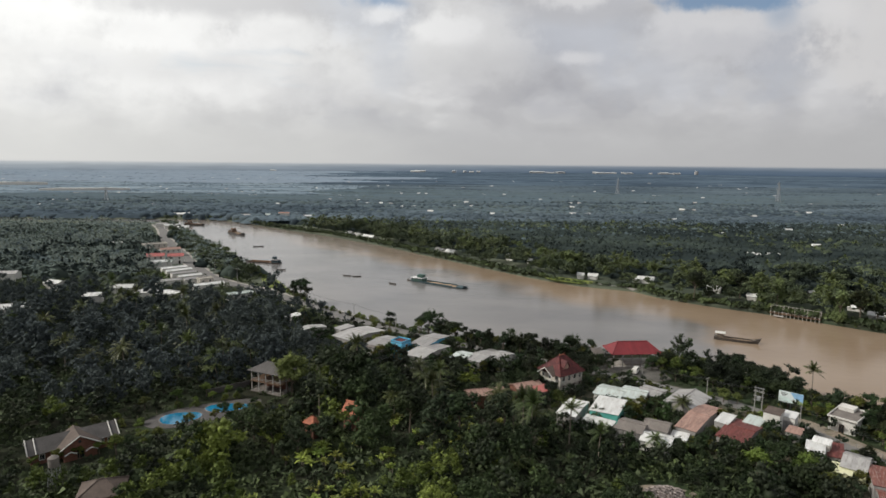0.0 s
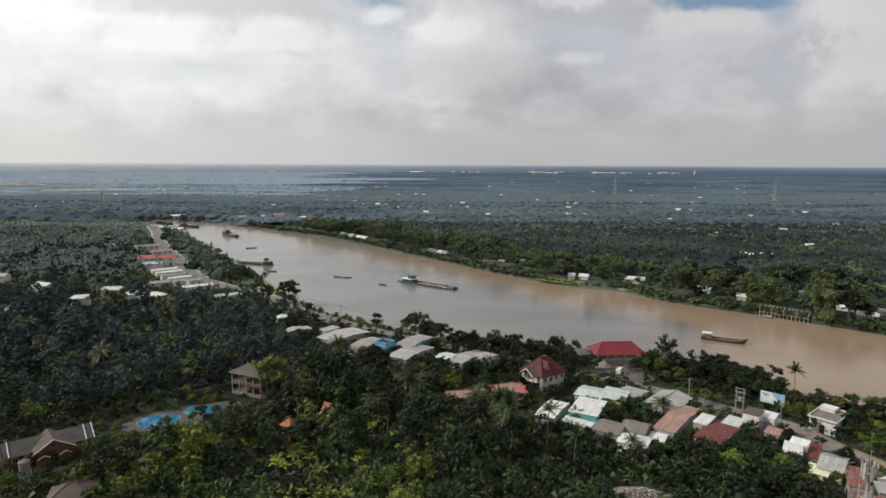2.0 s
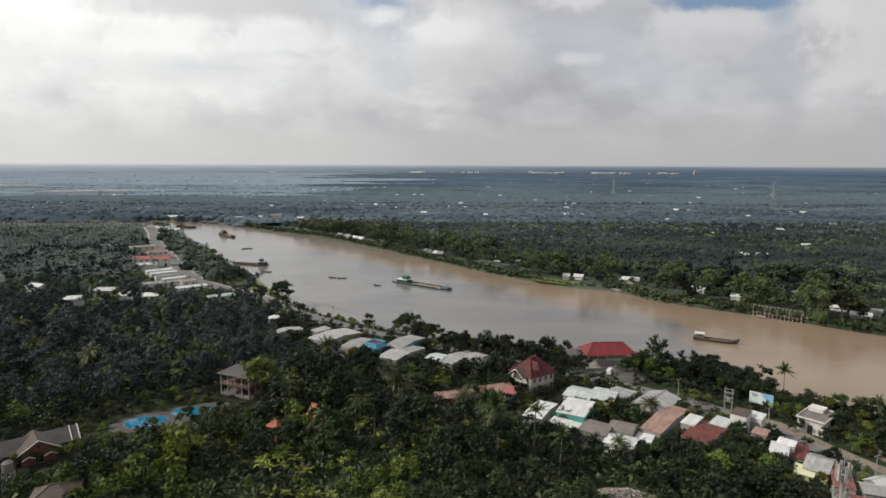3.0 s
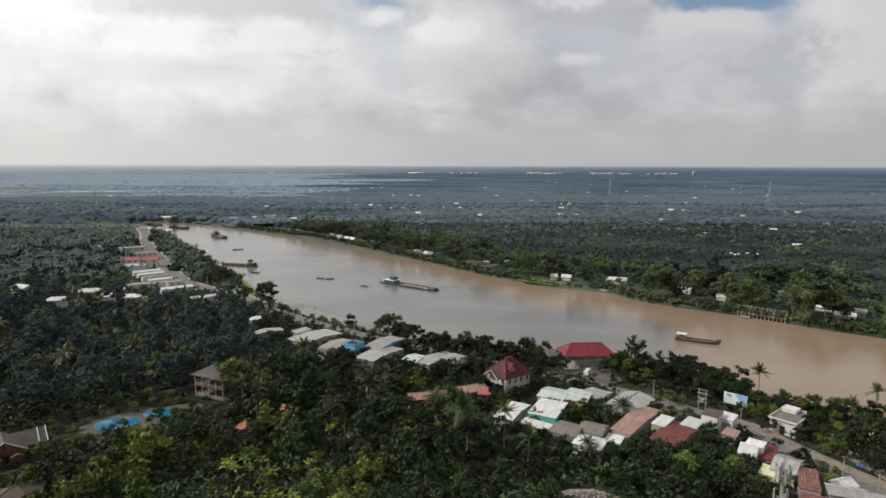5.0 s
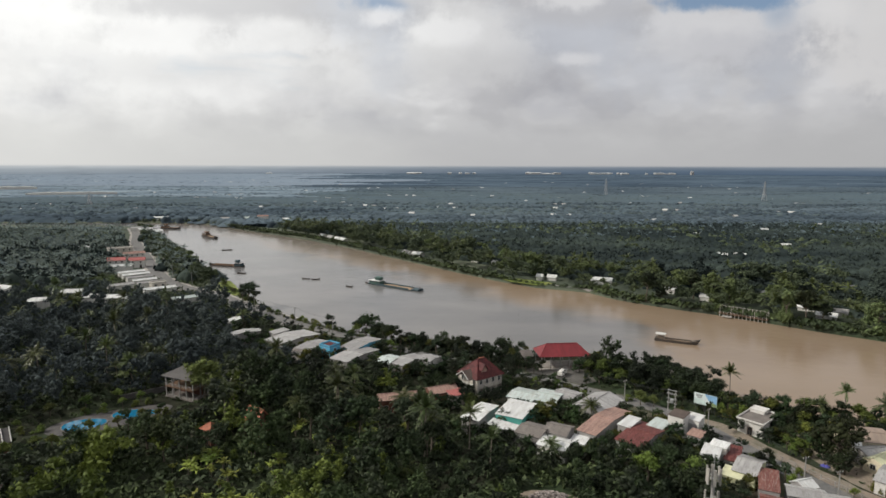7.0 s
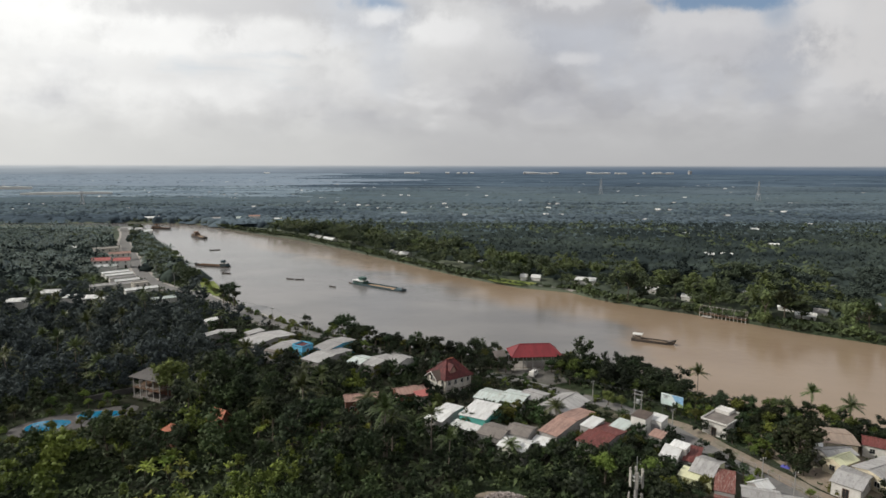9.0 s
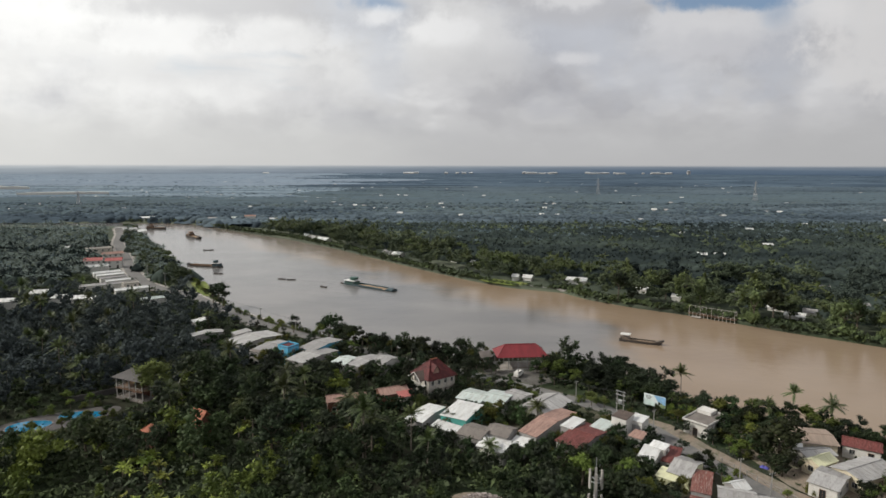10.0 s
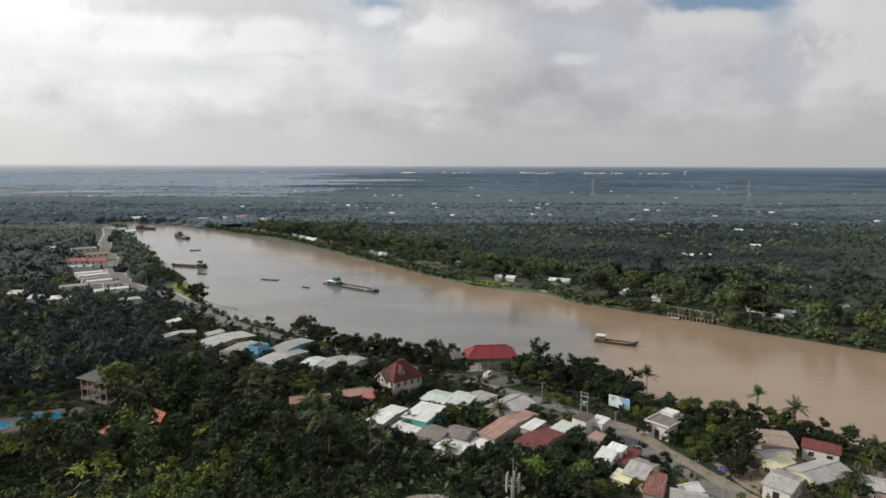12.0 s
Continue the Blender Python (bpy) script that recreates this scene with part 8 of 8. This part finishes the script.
def near_woods():
    """Orchards and riverside trees on this bank, up to the road's bend: the nearest as trees of their own, the rest joined."""
    x, y, g = loose(3, -262, 175, 62, 322, 23)
    ok = free(x, y)
    x, y = x[ok], y[ok]
    near_side = on_near_side(x, y) & ~inside(BANKSIDE, x, y) & ((x > -118) | (y < 300))
    x, y = x[near_side], y[near_side]
    front = np.hypot(x - 23, y)
    order = np.argsort(front)
    x, y = x[order], y[order]
    pk, pb = patch(x, y, 22, 3.3), patch(x, y, 30, 8.1)
    low = np.where(in_front_of_roofs(x, y, 3.2), 2.6, headroom(x, y))
    bank_gap = gap_to(NB, x, y)
    counts = {"broad": 0, "palm": 0, "banana": 0}
    rest = {}
    for i in range(len(x)):
        u = g.uniform()
        d = math.hypot(x[i] - 23, y[i])
        open_front = d < 125
        if pk[i] > (0.5 if -32 < x[i] < 6 and y[i] < 136 else 0.54 if x[i] < -4 else 0.68) and u < 0.7 and d < 150:
            kind, pool = "banana", BANANAS
        elif bank_gap[i] > 24 and pb[i] > 0.44 and u < (0.14 if x[i] < -8 else 0.38 if d < 165 else 0.22):
            kind, pool = "palm", PALMS
        else:
            kind, pool = "broad", BROAD
        k = int(g.integers(len(pool)))
        if kind == "palm":
            k = 3 if d < 128 and g.uniform() < 0.7 else int(g.integers(3))
        if kind == "broad" and d < 122 and g.uniform() < (0.75 if x[i] < 3 else 0.1):
            k = int(g.choice([1, 3]))
        if kind == "broad" and d > 150 and g.uniform() < (0.6 if d < 175 else 0.92):
            k = int(g.choice([0, 2, 4, 6]))
        if kind == "broad" and x[i] > 6 and k in (1, 3) and g.uniform() < 0.75:
            k = int(g.choice([0, 4, 5]))
        if kind == "broad" and x[i] < -30 and d < 190 and g.uniform() < 0.34:
            k = int(g.choice([1, 3]))
        s = (0.5 + 1.0 * g.uniform() ** 1.8) * (0.88 if open_front else 1.0)
        tall = g.uniform(0.85, 1.15)
        if kind == "palm":
            s = g.uniform(0.75, 1.05)
        if kind == "banana":
            s = g.uniform(0.6, 0.95)
        t = g.uniform(0, 360)
        if y[i] > 262:
            s *= 0.75
        if x[i] > -14 and bank_gap[i] < 34 and kind != "banana":
            s *= 0.72
        own = {"broad": 8.5, "palm": 12.0, "banana": 5.2}[kind] * s * tall
        if own > low[i]:
            if kind == "palm" and k < 3 or low[i] < 1.6:
                continue
            s *= low[i] / own
        counts[kind] += 1
        if counts[kind] <= (70 if kind == "broad" else 125):
            plant(pool[k][0], x[i], y[i], s, t, tall)
        else:
            # crowns farther back and to the left get the haze-tinted leaf
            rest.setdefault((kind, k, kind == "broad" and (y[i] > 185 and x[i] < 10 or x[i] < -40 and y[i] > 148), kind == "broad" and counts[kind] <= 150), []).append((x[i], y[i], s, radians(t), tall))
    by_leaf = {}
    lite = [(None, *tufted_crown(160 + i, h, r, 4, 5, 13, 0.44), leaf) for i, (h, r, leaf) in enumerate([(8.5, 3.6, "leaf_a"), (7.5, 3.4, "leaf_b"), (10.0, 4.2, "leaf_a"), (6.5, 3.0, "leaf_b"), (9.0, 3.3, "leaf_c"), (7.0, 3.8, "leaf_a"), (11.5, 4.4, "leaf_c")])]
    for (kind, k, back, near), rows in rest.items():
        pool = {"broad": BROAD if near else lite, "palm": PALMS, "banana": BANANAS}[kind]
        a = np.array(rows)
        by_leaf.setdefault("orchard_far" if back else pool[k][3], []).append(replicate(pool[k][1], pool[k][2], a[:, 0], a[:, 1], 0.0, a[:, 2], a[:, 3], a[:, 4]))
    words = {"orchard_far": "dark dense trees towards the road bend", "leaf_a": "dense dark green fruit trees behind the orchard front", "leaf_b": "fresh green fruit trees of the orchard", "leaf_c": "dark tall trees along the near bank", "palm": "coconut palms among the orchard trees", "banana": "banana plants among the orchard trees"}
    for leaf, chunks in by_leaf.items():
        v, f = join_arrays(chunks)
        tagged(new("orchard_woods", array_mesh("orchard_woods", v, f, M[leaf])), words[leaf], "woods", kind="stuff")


near_woods()


def dome(g, n=7, rough=0.28):
    """The upper half of a crown: an uneven cap that reaches down to the understorey."""
    v, f = [], []
    for k, (el, rr) in enumerate(((-0.25, 0.92), (0.22, 1.0), (0.62, 0.78))):
        for i in range(n):
            a = 2 * math.pi * (i + 0.5 * k) / n + g.uniform(-0.2, 0.2)
            r = rr * g.uniform(1 - rough, 1 + rough)
            v.append((math.cos(a) * r, math.sin(a) * r, el + g.uniform(-0.14, 0.14)))
    v.append((g.uniform(-0.2, 0.2), g.uniform(-0.2, 0.2), g.uniform(0.85, 1.05)))
    for k in range(2):
        for i in range(n):
            p, q = k * n + i, k * n + (i + 1) % n
            f += [(p, q, p + n), (q, q + n, p + n)]
    f += [(2 * n + i, 2 * n + (i + 1) % n, 3 * n) for i in range(n)]
    return np.array(v), np.array(f)


def canopy_sheet(name, x0, x1, y0, y1, step, allowed, material, height, label):
    """The closed understorey of a wood: one uneven sheet below the crowns."""
    nx, ny = int((x1 - x0) / step), int((y1 - y0) / step)
    g = np.random.default_rng(int(y0))
    gx, gy = np.meshgrid(x0 + np.arange(nx) * step, y0 + np.arange(ny) * step, indexing="ij")
    x, y = gx.ravel() + g.uniform(-0.4, 0.4, nx * ny) * step, gy.ravel() + g.uniform(-0.4, 0.4, nx * ny) * step
    ok = allowed(x, y)
    z = np.where(ok, height * g.uniform(*((0.6, 1.15) if y0 < 900 else (0.9, 1.08)), len(x)) * np.where(on_near_side(x, y) & (y > 520), np.clip(1 - (y - 520) / 170, 0.35, 1), 1.0), -0.6)
    ids = np.arange(nx * ny).reshape(nx, ny)
    p, q, r, t = ids[:-1, :-1].ravel(), ids[1:, :-1].ravel(), ids[1:, 1:].ravel(), ids[:-1, 1:].ravel()
    use = ok[p] | ok[q] | ok[r] | ok[t]
    f = np.concatenate([np.stack([p, q, r], 1)[use], np.stack([p, r, t], 1)[use]])
    used, back = np.unique(f, return_inverse=True)
    ob = new(name, array_mesh(name, np.stack([x, y, z], 1)[used], back.reshape(-1, 3), M[material], True))
    tagged(ob, label, "woods", kind="stuff")


def spread_over(pool, x, y, size, tall, g, sets, leaf):
    for k in range(len(pool)):
        i = np.arange(k, len(x), len(pool))
        if len(i):
            sets.setdefault(leaf, []).append(replicate(*pool[k], x[i], y[i], 0.0, size[i], g.uniform(0, 6.28, len(i)), tall[i]))


def leafy_dome(g, sprays, size):
    v, f = dome(g)
    return join_arrays([(v * 0.92, f), leaves_on(g, np.array([0, 0, 0.1]), np.array([0.95, 0.95, 0.85]), sprays, size, 0.6, -0.1)])


def mid_woods():
    """Woods between about 250 and 650 m, both banks."""
    g0 = np.random.default_rng(12)
    full = [tufted_crown(120 + i, 10.0, 4.2, 4, 6, 10, 0.6) for i in range(6)]
    caps = [leafy_dome(g0, 10, 0.22) for k in range(6)]
    small = [leafy_dome(g0, 14, 0.34) for k in range(6)]
    pl = [palm_arrays(140 + i, 9.5, 13, 4.0, 5, 0.9)[:2] for i in range(3)]

    def open_land(x, y, bank=0.4):
        ok = free(x, y, bank=bank) & ~in_front_of_roofs(x, y)
        r = np.hypot(x - 23, y)
        for d in (5, 10, 16, 22):
            ok &= ~((gap_to(ROAD, x + (x - 23) / r * d, y + y / r * d) < 4.0) & on_near_side(x, y))
        return ok & ~(on_near_side(x, y) & (x > -262) & (y < 322))

    # the wooded rim of the far bank
    x, y, g = loose(5, -140, 330, 150, 640, 25)
    fb = gap_to(FB, x, y)
    ok = free(x, y, bank=0.4) & ~on_near_side(x, y) & (fb < 44) & (fb > 1.0)
    x, y, fb = x[ok], y[ok], fb[ok]
    under_roofs = in_front_of_roofs(x, y, 2.8)
    u, pa, pb = g.uniform(size=len(x)), patch(x, y, 24, 2.2), patch(x, y, 17, 6.1)
    palm = (pb > 0.50) & (u < 0.46) & ~under_roofs
    lime = ~palm & (pa > np.where(y > 320, 0.66, 0.47)) & (u > 0.25)
    big = np.where(patch(x, y, 30, 3.1) > 0.52, 1.25, 0.85) * np.clip(0.7 + fb / 18, 0.7, 1.0) * np.where(under_roofs, 0.26, 1.0)
    sets = {}
    for leaf, m in (("rim_woods", ~palm & ~lime), ("mid_lime", lime)):
        i = np.flatnonzero(m)
        spread_over(full, x[i], y[i], big[i] * g.uniform(0.55, 1.1, len(i)), g.uniform(0.8, 1.2, len(i)), g, sets, leaf)
    i = np.flatnonzero(palm)
    spread_over(pl, x[i], y[i], g.uniform(0.8, 1.25, len(i)), g.uniform(0.85, 1.15, len(i)), g, sets, "palm")
    put("bank_trees", sets, {"rim_woods": "dark clumped trees along the far bank", "mid_lime": "yellow-green trees along the far bank", "palm": "coconut palms along the far bank"})

    # shrubs that lean over the far waterline
    low = [tufted_crown(150 + i, 3.2, 2.0, 3, 4, 11, 0.42, base=0.0) for i in range(4)]
    q = np.array([(p.x, p.y) for p in curve_points(FAR_BANK[2:22], 2.3)])
    q = q + g.uniform(-0.8, 1.6, q.shape)
    keep = ~inside(GRASS, q[:, 0], q[:, 1]) & (np.hypot(q[:, 0] - 154.4, q[:, 1] - 260.5) > 10.5) & (g.uniform(size=len(q)) < 0.85)
    x, y = q[keep, 0], q[keep, 1]
    lime = g.uniform(size=len(x)) < 0.3
    sets = {}
    for leaf, m in (("rim_woods", ~lime), ("mid_lime", lime)):
        i = np.flatnonzero(m)
        sets.setdefault(leaf, [])
        for k in range(4):
            j = i[k::4]
            sets[leaf].append(replicate(*low[k], x[j], y[j], -1.3, g.uniform(0.7, 1.5, len(j)), g.uniform(0, 6.28, len(j))))
    put("bank_shrubs", sets, {"rim_woods": "dark shrubs leaning over the far waterline", "mid_lime": "light green shrubs leaning over the far waterline"})

    # the belt between road and river upstream
    x, y, g = loose(25, -330, -50, 235, 640, 22)
    ok = free(x, y, bank=0.4) & inside(BANKSIDE, x, y) & (gap_to(ROAD, x, y) < 40)
    x, y = x[ok], y[ok]
    lime = g.uniform(size=len(x)) < 0.15
    sets = {}
    for leaf, m in (("rim_woods", ~lime), ("mid_lime", lime)):
        i = np.flatnonzero(m)
        spread_over(full, x[i], y[i], g.uniform(0.45, 0.85, len(i)), g.uniform(0.8, 1.1, len(i)), g, sets, leaf)
    put("bank_trees", sets, {"rim_woods": "leafy trees between the road and the river", "mid_lime": "light green trees between the road and the river"})

    # the wood behind, darkened for cloud shade, and the land along the reach upstream
    def inner(x, y):
        return open_land(x, y) & ((gap_to(FB, x, y) > 30) | on_near_side(x, y)) & ~inside(BANKSIDE, x, y)

    def planted(x, y):
        return on_near_side(x, y) & (x < -118) & (y > 300)

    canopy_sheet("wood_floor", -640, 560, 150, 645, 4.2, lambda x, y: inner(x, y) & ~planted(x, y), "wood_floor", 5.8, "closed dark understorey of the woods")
    x, y, g = loose(6, -640, 560, 150, 650, 34)
    ok = inner(x, y) & ~planted(x, y) & ~(on_near_side(x, y) & (y > 592) & (x > -450))
    ok &= patch(x * 0.3, y, 26, 9.9) < 0.78
    x, y = x[ok], y[ok]
    u, pa, pb = g.uniform(size=len(x)), patch(x, y, 60, 2.2), patch(x * 0.5, y, 36, 5.5)
    size = (3.0 + 3.6 * g.uniform(size=len(x)) ** 2) * (0.8 + 0.5 * pb)
    tip = np.where(on_near_side(x, y) & (y > 520), np.clip(1 - (y - 520) / 170, 0.35, 1), 1.0)
    tall = tip * g.uniform(0.88, 1.12, len(x)) * (6.2 + 2.4 * pb) / size
    sets = {}
    palm = (pa > 0.45) & (u < 0.05)
    light = ~palm & (pa > 0.62) & (u < 0.5)
    # more crowns take the haze-coloured leaf with distance
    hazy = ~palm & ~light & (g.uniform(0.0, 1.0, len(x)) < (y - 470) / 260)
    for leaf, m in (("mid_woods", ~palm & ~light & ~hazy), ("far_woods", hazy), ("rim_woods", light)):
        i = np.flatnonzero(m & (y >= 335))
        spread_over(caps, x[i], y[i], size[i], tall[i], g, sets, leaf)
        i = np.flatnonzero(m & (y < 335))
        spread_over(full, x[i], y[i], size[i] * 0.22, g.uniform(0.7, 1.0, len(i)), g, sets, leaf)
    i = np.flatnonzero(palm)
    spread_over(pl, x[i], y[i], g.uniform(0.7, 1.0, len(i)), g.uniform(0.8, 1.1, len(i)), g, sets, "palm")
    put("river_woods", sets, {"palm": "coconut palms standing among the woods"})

    # plantations in rows upstream on this side
    x, y, g = scatter(15, -700, -110, 312, 640, 5.2, 0.38)
    ok = open_land(x, y) & planted(x, y)
    x, y = x[ok], y[ok] + np.where((y[ok] // 13.8) % 2 == 0, 1.2, -1.2)
    u, pa = g.uniform(size=len(x)), patch(x * 0.35, y, 22, 7.3)
    dark = (pa < 0.44) | (u < 0.14)
    big = dark & (patch(x * 0.5, y, 30, 1.7) < 0.46)
    size = np.where(big, 4.4, np.where(dark, 3.0, 2.2)) * g.uniform(0.6, 1.25, len(x))
    tip = np.where(y > 520, np.clip(1 - (y - 520) / 170, 0.35, 1), 1.0)
    tall = np.where((y > 590) & (x > -450), 0.45, 1.0) * np.where(big & (y < 590), 7.0, np.where(dark & (y < 590), 4.4, 2.4)) * g.uniform(0.8, 1.2, len(x)) * tip / size
    sets = {}
    fresh = ~dark & (patch(x * 0.4, y, 34, 4.9) > 0.60)
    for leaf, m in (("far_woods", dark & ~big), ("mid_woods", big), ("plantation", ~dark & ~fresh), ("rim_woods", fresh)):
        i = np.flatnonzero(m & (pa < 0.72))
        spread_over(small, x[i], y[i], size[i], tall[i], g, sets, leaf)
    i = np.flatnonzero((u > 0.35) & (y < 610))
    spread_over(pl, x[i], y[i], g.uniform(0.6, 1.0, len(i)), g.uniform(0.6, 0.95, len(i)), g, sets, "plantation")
    put("plantation_trees", sets, {"mid_woods": "dark tall trees standing in the plantations", "rim_woods": "fresh green rows of the plantations", "plantation": "light grey-green plantation trees and palms set in rows"})


mid_woods()


def lie_of_land(x, y, g=None):
    """The far land's kinds: 0 dark wood, 1 a belt of mixed groves, 2 open fields coloured pale for haze."""
    u = (x - 23) / y
    q = y * (1 + 0.30 * (patch(x * 0.35, y, 150, 5.1) - 0.5)) + (0 if g is None else g.uniform(-60, 60, len(x)))
    belt = (q > 840) & (q < 1350)
    left = (u + 0.5 * (patch(x * 0.3, y, 260, 5.1) - 0.5) < -0.16) & (q > 880)
    far_off = (q > 3300) & (u + 0.6 * (patch(x * 0.2, y, 400, 7.1) - 0.5) < -0.2) & (patch(x * 0.2, y, 500, 2.1) > 0.42)
    return np.where((left & (q > 1150)) | far_off, 2, np.where(belt | left, 1, 0))


def far_woods():
    g0 = np.random.default_rng(2)
    near = [dome(g0, 9, 0.2) for k in range(6)]
    caps = [dome(g0) for k in range(6)]
    # leaf colours with painted haze, by kind of land and distance
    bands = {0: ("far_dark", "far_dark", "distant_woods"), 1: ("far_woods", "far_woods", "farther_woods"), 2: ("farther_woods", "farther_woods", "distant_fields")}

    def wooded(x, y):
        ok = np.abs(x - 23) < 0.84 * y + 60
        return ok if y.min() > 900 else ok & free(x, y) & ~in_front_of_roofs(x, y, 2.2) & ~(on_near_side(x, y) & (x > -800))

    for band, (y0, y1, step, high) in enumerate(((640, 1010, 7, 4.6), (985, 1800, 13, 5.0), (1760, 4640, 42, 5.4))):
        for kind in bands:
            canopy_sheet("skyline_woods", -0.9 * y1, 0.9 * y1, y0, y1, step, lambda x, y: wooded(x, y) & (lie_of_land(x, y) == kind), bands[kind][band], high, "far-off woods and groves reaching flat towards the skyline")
    for name, y0, y1, per, size, seed, leaf, pool in (("far_woods", 640, 1000, 82, 5.8, 7, "far_woods", near), ("farther_woods", 1000, 1780, 230, 7.6, 17, "farther_woods", caps), ("distant_woods", 1780, 3300, 1400, 16, 8, "distant_woods", caps)):
        x, y, g = loose(seed, -0.9 * y1, 0.9 * y1, y0, y1, per)
        ok = free(x, y) & ~in_front_of_roofs(x, y, 1.8) & ~(on_near_side(x, y) & (x > -800))
        lie = patch(x * 0.22, y, y0 / 14, 4.4)
        ok &= lie < 0.8
        x, y, lie = x[ok], y[ok], lie[ok]
        wood = patch(x * 0.4, y, y0 / 11, 7.7)
        s = size * (0.55 + 1.0 * g.uniform(size=len(x)) ** 2)
        tall = (4.6 + 3.4 * wood if y0 < 900 else 4.7 + 1.0 * wood) * g.uniform(0.82, 1.2, len(x)) * np.where(y < 1000, 1.0, 1.12) / s
        sets = {}
        lines = patch(x * 0.14, y, y0 / 16, 9.3) + 0.25 * (patch(x * 0.5, y, y0 / 30, 1.9) - 0.5)
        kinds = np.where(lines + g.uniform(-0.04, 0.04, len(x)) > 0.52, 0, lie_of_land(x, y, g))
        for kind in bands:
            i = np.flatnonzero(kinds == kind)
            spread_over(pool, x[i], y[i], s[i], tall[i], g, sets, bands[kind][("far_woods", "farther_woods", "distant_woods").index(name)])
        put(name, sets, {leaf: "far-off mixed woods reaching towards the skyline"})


def undergrowth():
    """Low growth that covers the soil between trees, along both banks and in the village's gaps."""
    g = np.random.default_rng(31)
    clumps = [leaves_on(np.random.default_rng(200 + i), np.array([0, 0, 0.5]), np.array([1.5, 1.5, 0.8]), 18, 0.7, 0.7, 0.0, 1.7, True) for i in range(4)]
    x, y, _ = scatter(32, -262, 175, 60, 350, 2.9)
    ok = ~inside(RIVER_POLY, x, y) & (gap_to(ROAD, x, y) > 4.4) & on_near_side(x, y)
    for c in (YARD, DUMP, BANK_GRASS, RIVER_GATE):
        ok &= ~inside(c, x, y)
    du, dv = (x + 62.5) * 0.788 + (y - 150) * 0.616, -(x + 62.5) * 0.616 + (y - 150) * 0.788
    ok &= (du / 15.0) ** 2 + (dv / 8.2) ** 2 > 1
    for fx, fy, a, b, turn in FOOT:
        c, s = math.cos(radians(turn)), math.sin(radians(turn))
        u, v = (x - fx) * c + (y - fy) * s, -(x - fx) * s + (y - fy) * c
        ok &= (abs(u) > a + 0.5) | (abs(v) > b + 0.5)
    vill = inside(VILLAGE, x, y)
    ok &= ~vill | (g.uniform(size=len(x)) < 0.5)
    x, y = x[ok], y[ok]
    s = np.where(inside(VILLAGE, x, y) | inside(BEND, x, y) | inside(RESORT, x, y), 0.6, 1.1) * g.uniform(0.6, 1.3, len(x))
    # banks
    for line, side in ((FAR_BANK[3:20], 1), (NEAR_BANK[26:33], -1)):
        p = np.array([q[:2] for q in curve_points(line, 0.9)])
        n = len(p)
        x = np.concatenate([x, p[:, 0] + g.uniform(-1, 2.5, n) * side])
        y = np.concatenate([y, p[:, 1] + g.uniform(-0.5, 2.5, n) * side])
        s = np.concatenate([s, g.uniform(0.7, 2.2, n)])
    s = np.where(inside(GRASS, x, y), s * 0.4, s)
    chunks = []
    for k in range(4):
        i = np.arange(k, len(x), 4)
        chunks.append(replicate(*clumps[k], x[i], y[i], 0.0, s[i], g.uniform(0, 6.28, len(i))))
    v, f = join_arrays(chunks)
    tagged(new("undergrowth", array_mesh("undergrowth", v, f, M["under"])), "low tangled undergrowth beneath and between the trees", "undergrowth", kind="stuff")


undergrowth()
far_woods()
for ob in PROTOS:
    for o in (ob, *ob.children_recursive):
        bpy.data.objects.remove(o)
